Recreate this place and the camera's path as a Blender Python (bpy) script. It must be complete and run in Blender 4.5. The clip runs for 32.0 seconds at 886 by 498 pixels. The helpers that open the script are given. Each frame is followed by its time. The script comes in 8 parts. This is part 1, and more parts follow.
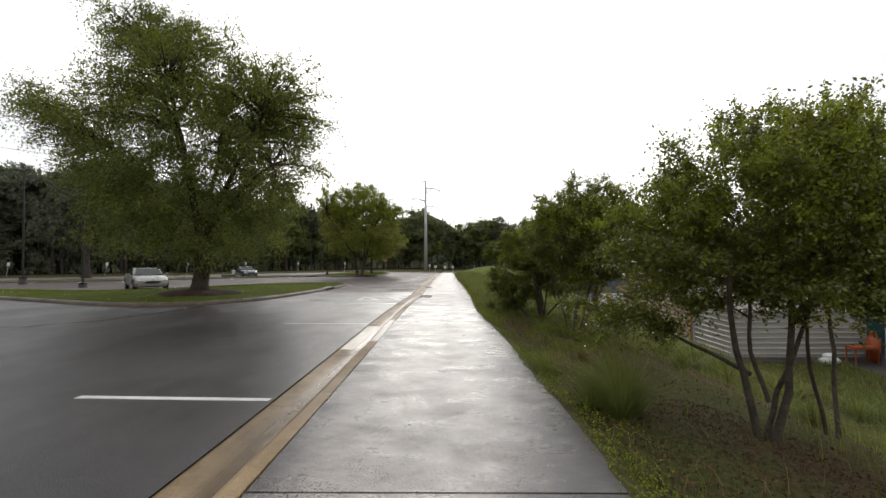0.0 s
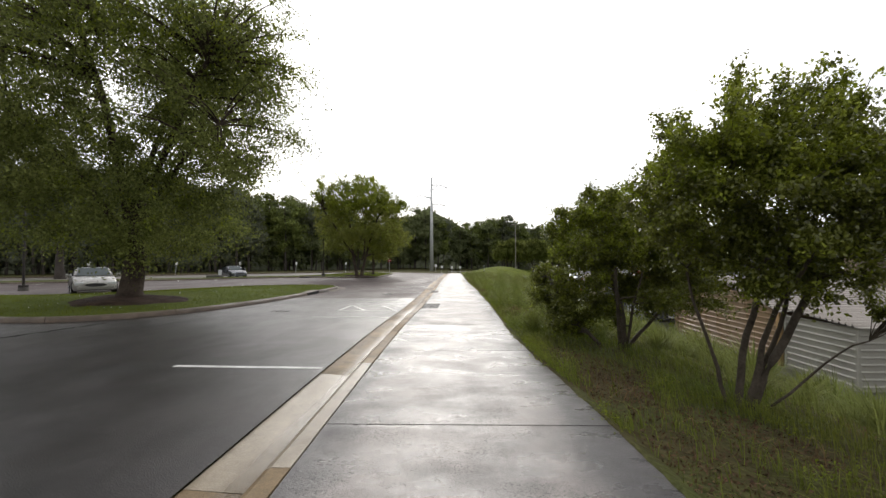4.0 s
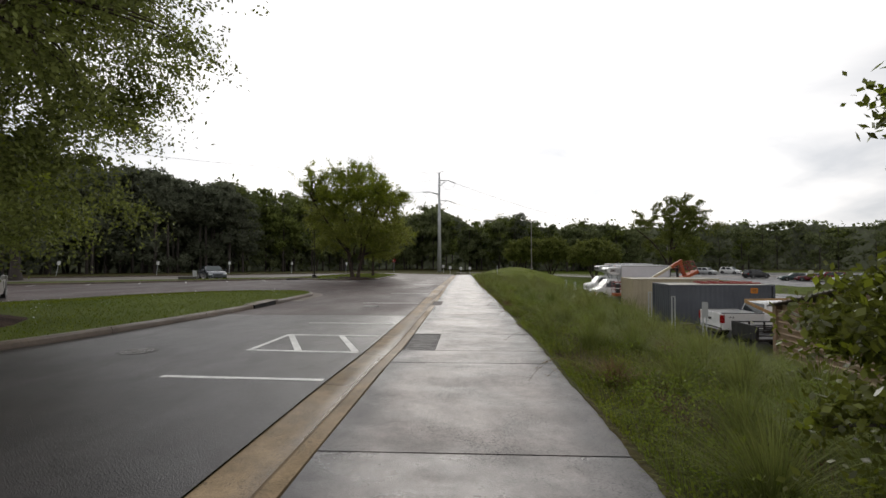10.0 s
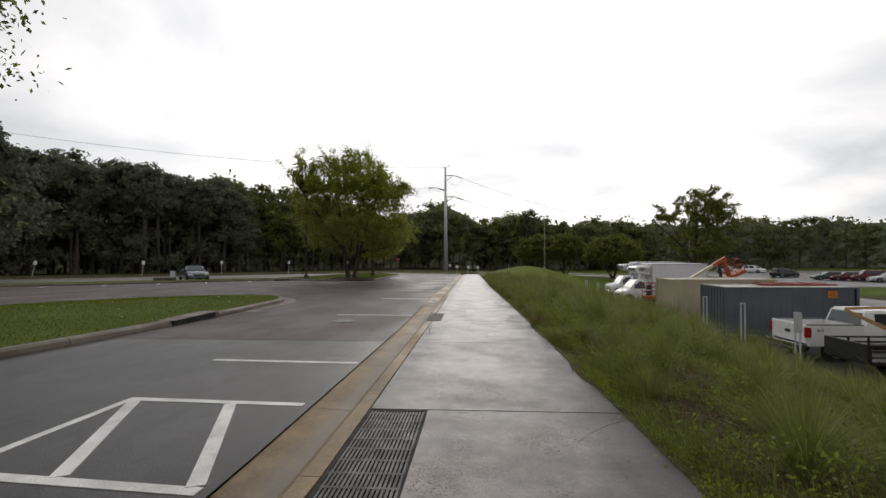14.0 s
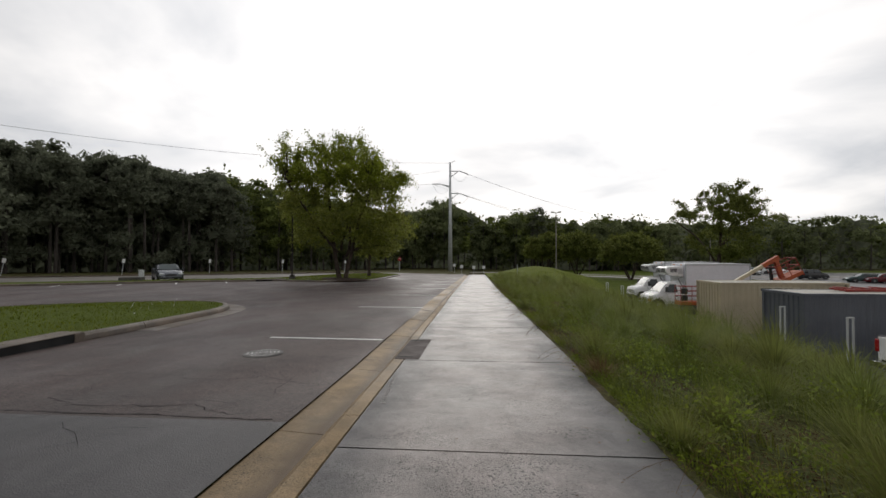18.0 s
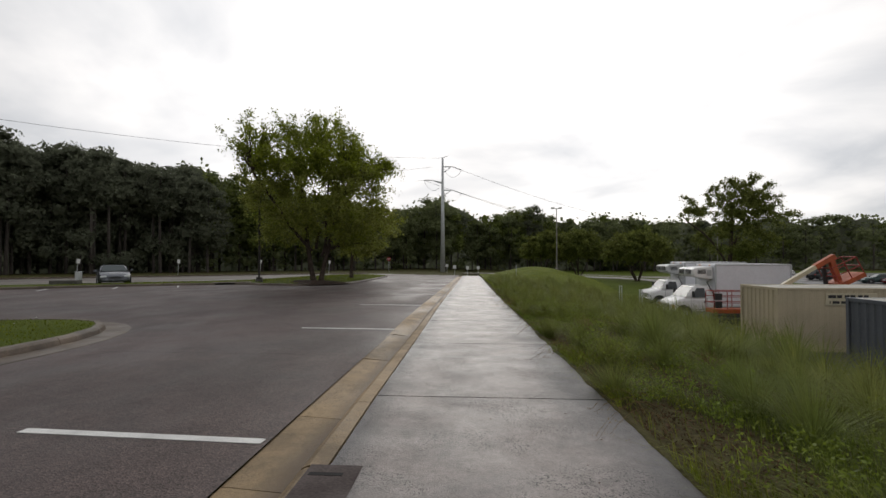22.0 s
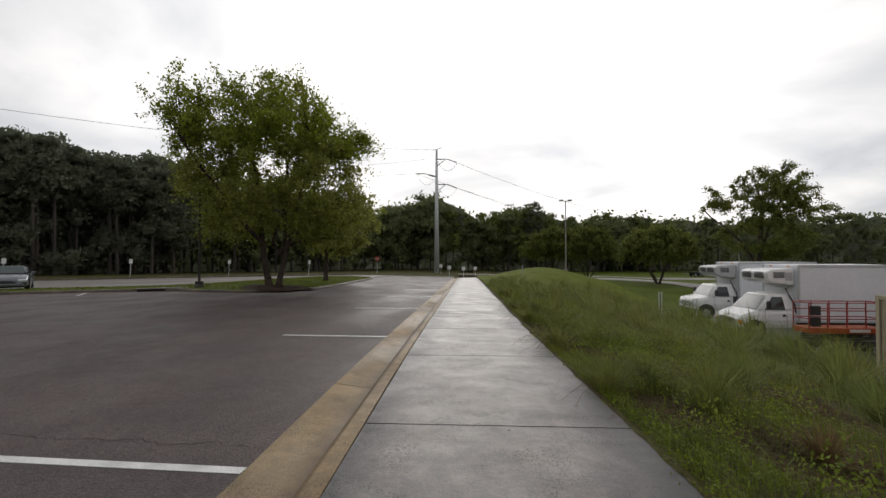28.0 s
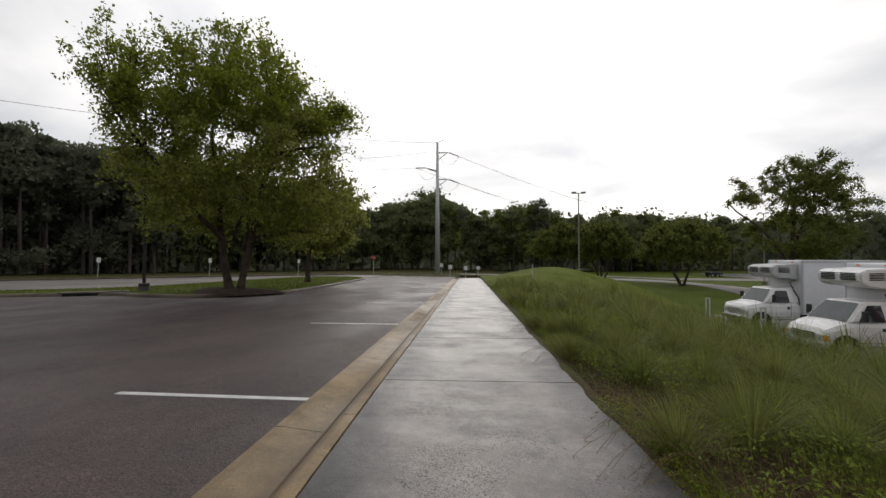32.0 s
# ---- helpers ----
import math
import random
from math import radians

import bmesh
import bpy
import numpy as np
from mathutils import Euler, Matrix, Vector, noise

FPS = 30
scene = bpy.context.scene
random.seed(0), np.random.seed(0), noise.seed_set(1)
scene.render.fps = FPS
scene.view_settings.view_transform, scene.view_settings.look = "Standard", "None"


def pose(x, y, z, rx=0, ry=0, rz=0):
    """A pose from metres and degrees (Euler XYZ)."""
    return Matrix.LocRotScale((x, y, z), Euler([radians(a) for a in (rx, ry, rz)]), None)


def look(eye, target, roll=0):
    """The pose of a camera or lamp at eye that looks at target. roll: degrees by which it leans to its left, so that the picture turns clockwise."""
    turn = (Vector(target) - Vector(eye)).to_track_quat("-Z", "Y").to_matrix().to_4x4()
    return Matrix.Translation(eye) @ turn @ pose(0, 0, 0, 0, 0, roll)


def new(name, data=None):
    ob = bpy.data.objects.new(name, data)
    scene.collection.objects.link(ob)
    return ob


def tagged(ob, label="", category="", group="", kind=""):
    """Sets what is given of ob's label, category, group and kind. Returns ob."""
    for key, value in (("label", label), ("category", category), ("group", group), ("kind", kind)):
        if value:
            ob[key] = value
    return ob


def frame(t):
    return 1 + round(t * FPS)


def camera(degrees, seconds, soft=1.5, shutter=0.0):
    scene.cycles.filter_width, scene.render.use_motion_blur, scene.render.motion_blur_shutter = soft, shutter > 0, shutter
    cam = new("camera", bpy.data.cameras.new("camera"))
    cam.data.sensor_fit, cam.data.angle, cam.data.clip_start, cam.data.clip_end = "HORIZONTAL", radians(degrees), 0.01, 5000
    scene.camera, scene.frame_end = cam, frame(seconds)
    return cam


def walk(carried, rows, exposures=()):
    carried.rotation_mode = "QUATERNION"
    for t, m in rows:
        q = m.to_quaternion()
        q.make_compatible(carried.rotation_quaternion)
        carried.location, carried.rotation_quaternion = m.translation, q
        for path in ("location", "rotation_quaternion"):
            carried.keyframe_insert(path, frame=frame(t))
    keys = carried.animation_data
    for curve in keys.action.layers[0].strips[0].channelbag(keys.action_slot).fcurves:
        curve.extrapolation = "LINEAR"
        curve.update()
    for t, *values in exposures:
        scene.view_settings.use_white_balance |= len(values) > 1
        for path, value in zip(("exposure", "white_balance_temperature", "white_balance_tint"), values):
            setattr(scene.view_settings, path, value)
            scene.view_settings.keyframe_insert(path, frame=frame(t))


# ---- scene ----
# Eye (x, y, z) in metres; yaw, pitch, roll in degrees.
cam = camera(91.4, 32.0)
ROWS = [
    (0.0, 0.283, -0.871, 1.578, 0.76, 0.96, -0.22),
    (0.5, 0.263, -0.249, 1.568, 0.89, 0.95, -0.20),
    (1.0, 0.250, 0.381, 1.549, 1.06, 0.98, -0.16),
    (1.5, 0.237, 1.016, 1.525, 1.22, 1.00, -0.13),
    (2.0, 0.215, 1.650, 1.502, 1.31, 0.99, -0.14),
    (2.5, 0.186, 2.280, 1.479, 1.37, 0.98, -0.15),
    (3.0, 0.155, 2.918, 1.455, 1.42, 0.99, -0.18),
    (3.5, 0.106, 3.611, 1.427, 1.49, 1.01, -0.21),
    (4.0, 0.041, 4.352, 1.393, 1.56, 1.03, -0.20),
    (4.5, 0.015, 5.000, 1.367, 1.65, 1.04, -0.17),
    (5.0, 0.028, 5.540, 1.357, 1.76, 1.04, -0.11),
    (5.5, 0.050, 6.031, 1.362, 1.87, 1.03, -0.04),
    (6.0, 0.056, 6.560, 1.362, 1.95, 1.03, -0.01),
    (6.5, 0.055, 7.124, 1.355, 2.04, 1.04, -0.00),
    (7.0, 0.054, 7.698, 1.344, 2.14, 1.06, -0.01),
    (7.5, 0.047, 8.274, 1.331, 2.24, 1.07, -0.01),
    (8.0, 0.029, 8.842, 1.310, 2.32, 1.09, -0.02),
    (8.5, 0.001, 9.403, 1.285, 2.39, 1.11, -0.04),
    (9.0, -0.024, 9.962, 1.266, 2.46, 1.13, -0.04),
    (9.5, -0.034, 10.522, 1.258, 2.58, 1.13, -0.05),
    (10.0, -0.033, 11.082, 1.255, 2.74, 1.11, -0.09),
    (10.5, -0.034, 11.640, 1.248, 2.89, 1.07, -0.13),
    (11.0, -0.043, 12.205, 1.233, 3.01, 1.05, -0.15),
    (11.5, -0.057, 12.785, 1.212, 3.13, 1.04, -0.19),
    (12.0, -0.072, 13.375, 1.193, 3.23, 1.03, -0.21),
    (12.5, -0.081, 13.965, 1.176, 3.34, 1.03, -0.23),
    (13.0, -0.084, 14.553, 1.164, 3.46, 1.02, -0.25),
    (13.5, -0.086, 15.137, 1.154, 3.58, 1.02, -0.25),
    (14.0, -0.081, 15.719, 1.140, 3.71, 1.01, -0.25),
    (14.5, -0.071, 16.327, 1.127, 3.79, 0.99, -0.25),
    (15.0, -0.055, 16.965, 1.117, 3.83, 0.97, -0.26),
    (15.5, -0.035, 17.555, 1.103, 3.92, 0.97, -0.23),
    (16.0, -0.012, 18.060, 1.079, 4.05, 0.98, -0.19),
    (16.5, 0.005, 18.513, 1.050, 4.19, 1.01, -0.14),
    (17.0, 0.005, 19.023, 1.029, 4.29, 1.02, -0.09),
    (17.5, -0.006, 19.597, 1.015, 4.39, 1.02, -0.05),
    (18.0, -0.023, 20.190, 1.005, 4.50, 1.01, -0.05),
    (18.5, -0.040, 20.781, 1.001, 4.60, 1.02, -0.05),
    (19.0, -0.057, 21.357, 1.000, 4.64, 1.04, -0.03),
    (19.5, -0.072, 21.924, 1.002, 4.61, 1.04, -0.02),
    (20.0, -0.085, 22.492, 1.007, 4.48, 1.03, -0.03),
    (20.5, -0.098, 23.070, 1.010, 4.24, 1.02, -0.05),
    (21.0, -0.106, 23.655, 1.001, 3.98, 1.02, -0.06),
    (21.5, -0.108, 24.242, 0.980, 3.78, 1.02, -0.08),
    (22.0, -0.103, 24.825, 0.956, 3.63, 1.02, -0.08),
    (22.5, -0.104, 25.398, 0.936, 3.51, 1.02, -0.05),
    (23.0, -0.104, 25.959, 0.923, 3.40, 1.02, -0.04),
    (23.5, -0.099, 26.517, 0.917, 3.32, 1.01, -0.04),
    (24.0, -0.090, 27.077, 0.915, 3.24, 0.99, -0.05),
    (24.5, -0.087, 27.644, 0.908, 3.17, 0.97, -0.05),
    (25.0, -0.098, 28.229, 0.894, 3.10, 0.97, -0.07),
    (25.5, -0.107, 28.876, 0.884, 3.04, 0.97, -0.10),
    (26.0, -0.100, 29.587, 0.883, 2.99, 0.95, -0.12),
    (26.5, -0.100, 30.228, 0.871, 2.97, 0.95, -0.13),
    (27.0, -0.130, 30.725, 0.860, 2.98, 0.98, -0.14),
    (27.5, -0.184, 31.119, 0.864, 3.00, 1.01, -0.13),
    (28.0, -0.219, 31.587, 0.869, 3.05, 1.03, -0.07),
    (28.5, -0.235, 32.135, 0.861, 3.09, 1.03, -0.00),
    (29.0, -0.241, 32.698, 0.836, 3.13, 1.02, 0.04),
    (29.5, -0.237, 33.266, 0.809, 3.17, 1.02, 0.02),
    (30.0, -0.226, 33.837, 0.792, 3.23, 1.02, -0.02),
    (30.5, -0.208, 34.403, 0.782, 3.27, 1.01, -0.06),
    (31.0, -0.184, 34.967, 0.773, 3.31, 1.00, -0.07),
    (31.5, -0.158, 35.532, 0.760, 3.37, 0.99, -0.06),
    (32.0, -0.135, 36.094, 0.746, 3.43, 0.98, -0.04),
]


def aim(x, y, z, yaw, pitch, roll):
    a, b = radians(yaw), radians(pitch)
    return look((x, y, z), (x - math.sin(a) * math.cos(b), y + math.cos(a) * math.cos(b), z + math.sin(b)), roll)


walk(cam, [(t, aim(*row)) for t, *row in ROWS], exposures=[(0.0, 0.13), (2.0, 0.28), (4.0, 0.30), (7.0, 0.27), (9.0, 0.05), (10.0, -0.22), (13.0, -0.3), (19.0, -0.4), (32.0, -0.35)])

# ---- sky and sun: an overcast morning, the sun behind cloud ahead of the walk ----
SUN_AZIMUTH, SUN_HEIGHT = -2.0, 22.0    # degrees right of +y, degrees above the horizon
sun_way = Vector((math.sin(radians(SUN_AZIMUTH)) * math.cos(radians(SUN_HEIGHT)), math.cos(radians(SUN_AZIMUTH)) * math.cos(radians(SUN_HEIGHT)), math.sin(radians(SUN_HEIGHT))))
world = bpy.data.worlds.new("overcast_sky")
scene.world = world
world.use_nodes = True
wn, wl = world.node_tree.nodes, world.node_tree.links
wn.clear()


def wnode(kind, **values):
    n = wn.new(kind)
    for k, v in values.items():
        n.inputs[k].default_value = v
    return n


sky = wn.new("ShaderNodeTexSky")
sky.sky_type, sky.sun_disc, sky.sun_elevation, sky.sun_rotation = "NISHITA", False, radians(SUN_HEIGHT), radians(SUN_AZIMUTH)
sky_bg = wnode("ShaderNodeBackground", Strength=0.08)
wl.new(sky.outputs[0], sky_bg.inputs["Color"])
coords = wn.new("ShaderNodeTexCoord")
# Cloud deck: a flat layer seen in perspective.
sep = wn.new("ShaderNodeSeparateXYZ")
wl.new(coords.outputs["Generated"], sep.inputs[0])
lift = wn.new("ShaderNodeMath"); lift.operation = "MAXIMUM"; lift.inputs[1].default_value = 0.0
wl.new(sep.outputs["Z"], lift.inputs[0])
plus = wn.new("ShaderNodeMath"); plus.operation = "ADD"; plus.inputs[1].default_value = 0.16
wl.new(lift.outputs[0], plus.inputs[0])
flat = wn.new("ShaderNodeVectorMath"); flat.operation = "DIVIDE"
wl.new(coords.outputs["Generated"], flat.inputs[0])
comb = wn.new("ShaderNodeCombineXYZ")
for s in "XYZ":
    wl.new(plus.outputs[0], comb.inputs[s])
wl.new(comb.outputs[0], flat.inputs[1])
cloud = wnode("ShaderNodeTexNoise", Scale=0.9, Detail=6.0, Roughness=0.52, Distortion=0.35)
wl.new(flat.outputs[0], cloud.inputs["Vector"])
ramp = wn.new("ShaderNodeValToRGB")
ramp.color_ramp.elements[0].position, ramp.color_ramp.elements[0].color = 0.34, (0.60, 0.61, 0.635, 1)
ramp.color_ramp.elements[1].position, ramp.color_ramp.elements[1].color = 0.62, (1.0, 0.97, 0.95, 1)
wl.new(cloud.outputs[0], ramp.inputs[0])
# The cloud is brighter round the hidden sun.
dot = wn.new("ShaderNodeVectorMath"); dot.operation = "DOT_PRODUCT"; dot.inputs[1].default_value = sun_way
wl.new(coords.outputs["Generated"], dot.inputs[0])
glow = wn.new("ShaderNodeMapRange"); glow.interpolation_type = "SMOOTHSTEP"
glow.inputs["From Min"].default_value, glow.inputs["From Max"].default_value = 0.35, 1.0
glow.inputs["To Min"].default_value, glow.inputs["To Max"].default_value = 0.92, 1.75
wl.new(dot.outputs["Value"], glow.inputs["Value"])
cloud_bg = wn.new("ShaderNodeBackground")
wl.new(ramp.outputs[0], cloud_bg.inputs["Color"])
wl.new(glow.outputs[0], cloud_bg.inputs["Strength"])
mix = wnode("ShaderNodeMixShader", Fac=0.93)
wl.new(sky_bg.outputs[0], mix.inputs[1]); wl.new(cloud_bg.outputs[0], mix.inputs[2])
wl.new(mix.outputs[0], wn.new("ShaderNodeOutputWorld").inputs[0])

sun = new("sun", bpy.data.lights.new("sun", "SUN"))
sun.data.energy, sun.data.angle, sun.data.color = 0.75, radians(24), (1.0, 0.96, 0.9)
sun.matrix_world = look(sun_way * 100, (0, 0, 0))


# ---- materials ----
def material(name, base, rough=0.6, metal=0.0, second=None, big=1.5, fine=40.0, amount=0.25, bump=0.15, rough_var=0.1, per_piece=0.0, island=0.0, trans=0.0, spec=0.5, depth=0.01):
    """A surface with stains at scale big, grain at scale fine (per metre), two base colours and a little relief."""
    m = bpy.data.materials.new(name)
    m.use_nodes = True
    n, l = m.node_tree.nodes, m.node_tree.links
    bsdf = n["Principled BSDF"]
    bsdf.inputs["Metallic"].default_value, bsdf.inputs["Specular IOR Level"].default_value = metal, spec
    tc = n.new("ShaderNodeTexCoord")
    stain, grain = n.new("ShaderNodeTexNoise"), n.new("ShaderNodeTexNoise")
    stain.inputs["Scale"].default_value, stain.inputs["Detail"].default_value = big, 6.0
    grain.inputs["Scale"].default_value, grain.inputs["Detail"].default_value = fine, 3.0
    l.new(tc.outputs["Object"], stain.inputs["Vector"]); l.new(tc.outputs["Object"], grain.inputs["Vector"])
    second = second or tuple(c * (1 - amount) for c in base)
    blend = n.new("ShaderNodeMix"); blend.data_type = "RGBA"
    blend.inputs["A"].default_value, blend.inputs["B"].default_value = (*base, 1), (*second, 1)
    curve = n.new("ShaderNodeMapRange")
    curve.inputs["From Min"].default_value, curve.inputs["From Max"].default_value = 0.35, 0.65
    l.new(stain.outputs[0], curve.inputs["Value"]); l.new(curve.outputs[0], blend.inputs["Factor"])
    speck = n.new("ShaderNodeMapRange")
    speck.inputs["From Min"].default_value, speck.inputs["From Max"].default_value = 0.25, 0.75
    speck.inputs["To Min"].default_value, speck.inputs["To Max"].default_value = 1 - amount, 1 + amount
    l.new(grain.outputs[0], speck.inputs["Value"])
    shade = n.new("ShaderNodeMix"); shade.data_type, shade.blend_type = "RGBA", "MULTIPLY"
    shade.inputs["Factor"].default_value = 1.0
    l.new(blend.outputs["Result"], shade.inputs["A"]); l.new(speck.outputs[0], shade.inputs["B"])
    colour = shade.outputs["Result"]
    for share, kind, socket in ((per_piece, "ShaderNodeObjectInfo", "Random"), (island, "ShaderNodeNewGeometry", "Random Per Island")):
        if share:
            src = n.new(kind)
            span = n.new("ShaderNodeMapRange")
            span.inputs["To Min"].default_value, span.inputs["To Max"].default_value = 1 - share, 1 + share
            l.new(src.outputs[socket], span.inputs["Value"])
            more = n.new("ShaderNodeMix"); more.data_type, more.blend_type = "RGBA", "MULTIPLY"
            more.inputs["Factor"].default_value = 1.0
            l.new(colour, more.inputs["A"]); l.new(span.outputs[0], more.inputs["B"])
            colour = more.outputs["Result"]
    l.new(colour, bsdf.inputs["Base Color"])
    rr = n.new("ShaderNodeMapRange")
    rr.inputs["From Min"].default_value, rr.inputs["From Max"].default_value = 0.35, 0.65
    rr.inputs["To Min"].default_value, rr.inputs["To Max"].default_value = max(rough - rough_var, 0.02), min(rough + rough_var, 1)
    l.new(stain.outputs[0], rr.inputs["Value"]); l.new(rr.outputs[0], bsdf.inputs["Roughness"])
    if bump:
        b = n.new("ShaderNodeBump")
        b.inputs["Strength"].default_value, b.inputs["Distance"].default_value = bump, depth
        l.new(grain.outputs[0], b.inputs["Height"]); l.new(b.outputs[0], bsdf.inputs["Normal"])
    if trans:
        out = n["Material Output"]
        tl = n.new("ShaderNodeBsdfTranslucent")
        l.new(colour, tl.inputs["Color"])
        mx = n.new("ShaderNodeMixShader"); mx.inputs[0].default_value = trans
        l.new(bsdf.outputs[0], mx.inputs[1]); l.new(tl.outputs[0], mx.inputs[2]); l.new(mx.outputs[0], out.inputs["Surface"])
    return m


def ground_material(name, base, second, rough=(0.25, 0.5), stain=0.5, mottle=5.0, cell=90.0, grit=0.3, pits=0.0, bump=0.4, depth=0.004, stretch=0.4, spec=0.5, per_piece=0.0, wet=0.5, brown=None, damp=False):
    """Paving: blotches at three scales, aggregate grains, small pits, and a wet film in streaks along the walk."""
    m = bpy.data.materials.new(name)
    m.use_nodes = True
    n, l = m.node_tree.nodes, m.node_tree.links
    bsdf = n["Principled BSDF"]
    bsdf.inputs["Specular IOR Level"].default_value = spec
    tc = n.new("ShaderNodeTexCoord")

    def noise(scale, detail, roughness=0.6, squash=1.0):
        mp = n.new("ShaderNodeMapping"); mp.inputs["Scale"].default_value = (1.0, squash, 1.0)
        l.new(tc.outputs["Object"], mp.inputs["Vector"])
        t = n.new("ShaderNodeTexNoise")
        t.inputs["Scale"].default_value, t.inputs["Detail"].default_value, t.inputs["Roughness"].default_value = scale, detail, roughness
        l.new(mp.outputs[0], t.inputs["Vector"])
        return t.outputs[0]

    def span(src, lo, hi, a, b):
        t = n.new("ShaderNodeMapRange")
        for k, v in (("From Min", lo), ("From Max", hi), ("To Min", a), ("To Max", b)):
            t.inputs[k].default_value = v
        l.new(src, t.inputs["Value"])
        return t.outputs[0]

    def times(colour, value):
        t = n.new("ShaderNodeMix"); t.data_type, t.blend_type = "RGBA", "MULTIPLY"
        t.inputs["Factor"].default_value = 1.0
        l.new(colour, t.inputs["A"]); l.new(value, t.inputs["B"])
        return t.outputs["Result"]

    blend = n.new("ShaderNodeMix"); blend.data_type = "RGBA"
    blend.inputs["A"].default_value, blend.inputs["B"].default_value = (*base, 1), (*second, 1)
    l.new(span(noise(stain, 9.0, 0.68), 0.40, 0.62, 0, 1), blend.inputs["Factor"])
    colour = times(blend.outputs["Result"], span(noise(mottle, 8.0, 0.7), 0.3, 0.7, 0.78, 1.2))
    vor = n.new("ShaderNodeTexVoronoi")
    vor.inputs["Scale"].default_value = cell
    l.new(tc.outputs["Object"], vor.inputs["Vector"])
    sepc = n.new("ShaderNodeSeparateColor"); l.new(vor.outputs["Color"], sepc.inputs[0])
    colour = times(colour, span(sepc.outputs[0], 0, 1, 1 - grit, 1 + grit))
    if pits:
        pit = noise(70.0, 2.0, 0.5)
        patch = noise(1.7, 6.0, 0.65)
        mul = n.new("ShaderNodeMath"); mul.operation = "MULTIPLY"
        l.new(span(pit, 0.57, 0.61, 0, 1), mul.inputs[0]); l.new(span(patch, 0.46, 0.56, 0.06, 1), mul.inputs[1])
        colour = times(colour, span(mul.outputs[0], 0, 1, 1, 1 - pits))
    if brown:
        # silt settles towards the kerb's foot: an uneven brown stain between two distances from the walk
        sx = n.new("ShaderNodeSeparateXYZ"); l.new(tc.outputs["Object"], sx.inputs[0])
        add = n.new("ShaderNodeMath"); add.operation = "MULTIPLY_ADD"; add.inputs[1].default_value = 0.32
        l.new(noise(1.5, 6.0, 0.65, 0.35), add.inputs[0]); l.new(sx.outputs["X"], add.inputs[2])
        near = n.new("ShaderNodeMath"); near.operation = "MULTIPLY"
        l.new(span(add.outputs[0], -1.42, -1.22, 0, 1), near.inputs[0]); l.new(span(sx.outputs["X"], -1.285, -1.24, 0.85, 0), near.inputs[1])
        silt = n.new("ShaderNodeMix"); silt.data_type = "RGBA"
        silt.inputs["B"].default_value = (*brown, 1)
        l.new(colour, silt.inputs["A"]); l.new(near.outputs[0], silt.inputs["Factor"])
        colour = silt.outputs["Result"]
    if per_piece:
        info = n.new("ShaderNodeObjectInfo")
        colour = times(colour, span(info.outputs["Random"], 0, 1, 1 - per_piece, 1 + per_piece))
    film = noise(wet, 7.0, 0.62, stretch)
    edge = None
    if damp:
        # the walk dries from its middle: two uneven dark strips along its edges
        sd = n.new("ShaderNodeSeparateXYZ"); l.new(tc.outputs["Object"], sd.inputs[0])
        wob = noise(0.9, 6.0, 0.65, 0.5)
        two = []
        for lo, hi, a, b in ((-1.0, -0.62, 1, 0), (0.62, 1.02, 0, 1)):
            off = n.new("ShaderNodeMath"); off.operation = "MULTIPLY_ADD"; off.inputs[1].default_value = 0.9
            base_x = n.new("ShaderNodeMath"); base_x.operation = "ADD"; base_x.inputs[1].default_value = -0.45
            l.new(sd.outputs["X"], base_x.inputs[0]); l.new(wob, off.inputs[0]); l.new(base_x.outputs[0], off.inputs[2])
            two.append(span(off.outputs[0], lo, hi, a, b))
        top = n.new("ShaderNodeMath"); top.operation = "MAXIMUM"
        l.new(two[0], top.inputs[0]); l.new(two[1], top.inputs[1])
        edge = top.outputs[0]
        wash = n.new("ShaderNodeMix"); wash.data_type, wash.blend_type = "RGBA", "MULTIPLY"
        wash.inputs["B"].default_value = (0.32, 0.345, 0.385, 1)
        l.new(edge, wash.inputs["Factor"]); l.new(colour, wash.inputs["A"])
        colour = wash.outputs["Result"]
    colour = times(colour, span(film, 0.40, 0.6, 0.95, 1.04))
    l.new(colour, bsdf.inputs["Base Color"])
    gloss = span(film, 0.40, 0.62, rough[0], rough[1])
    if brown:
        # water standing in the channel
        pool = n.new("ShaderNodeMath"); pool.operation = "MULTIPLY"
        l.new(span(sx.outputs["X"], -1.60, -1.44, 0, 1), pool.inputs[0]); soaked = n.new("ShaderNodeMath"); soaked.operation = "MULTIPLY"
        l.new(span(noise(1.1, 4.0, 0.6, 0.3), 0.34, 0.46, 0, 1), soaked.inputs[0]); l.new(span(sx.outputs["Y"], 17.0, 23.0, 1, 0.1), soaked.inputs[1])
        l.new(soaked.outputs[0], pool.inputs[1])
        dry = n.new("ShaderNodeMath"); dry.operation = "MULTIPLY"
        l.new(pool.outputs[0], dry.inputs[0]); l.new(span(sx.outputs["X"], -1.32, -1.29, 1, 0), dry.inputs[1])
        slick = n.new("ShaderNodeMix"); slick.data_type = "FLOAT"
        slick.inputs["B"].default_value = 0.22
        l.new(dry.outputs[0], slick.inputs["Factor"]); l.new(gloss, slick.inputs["A"])
        gloss = slick.outputs["Result"]
    l.new(gloss, bsdf.inputs["Roughness"])
    b = n.new("ShaderNodeBump")
    b.inputs["Strength"].default_value, b.inputs["Distance"].default_value = bump, depth
    height = vor.outputs["Distance"]
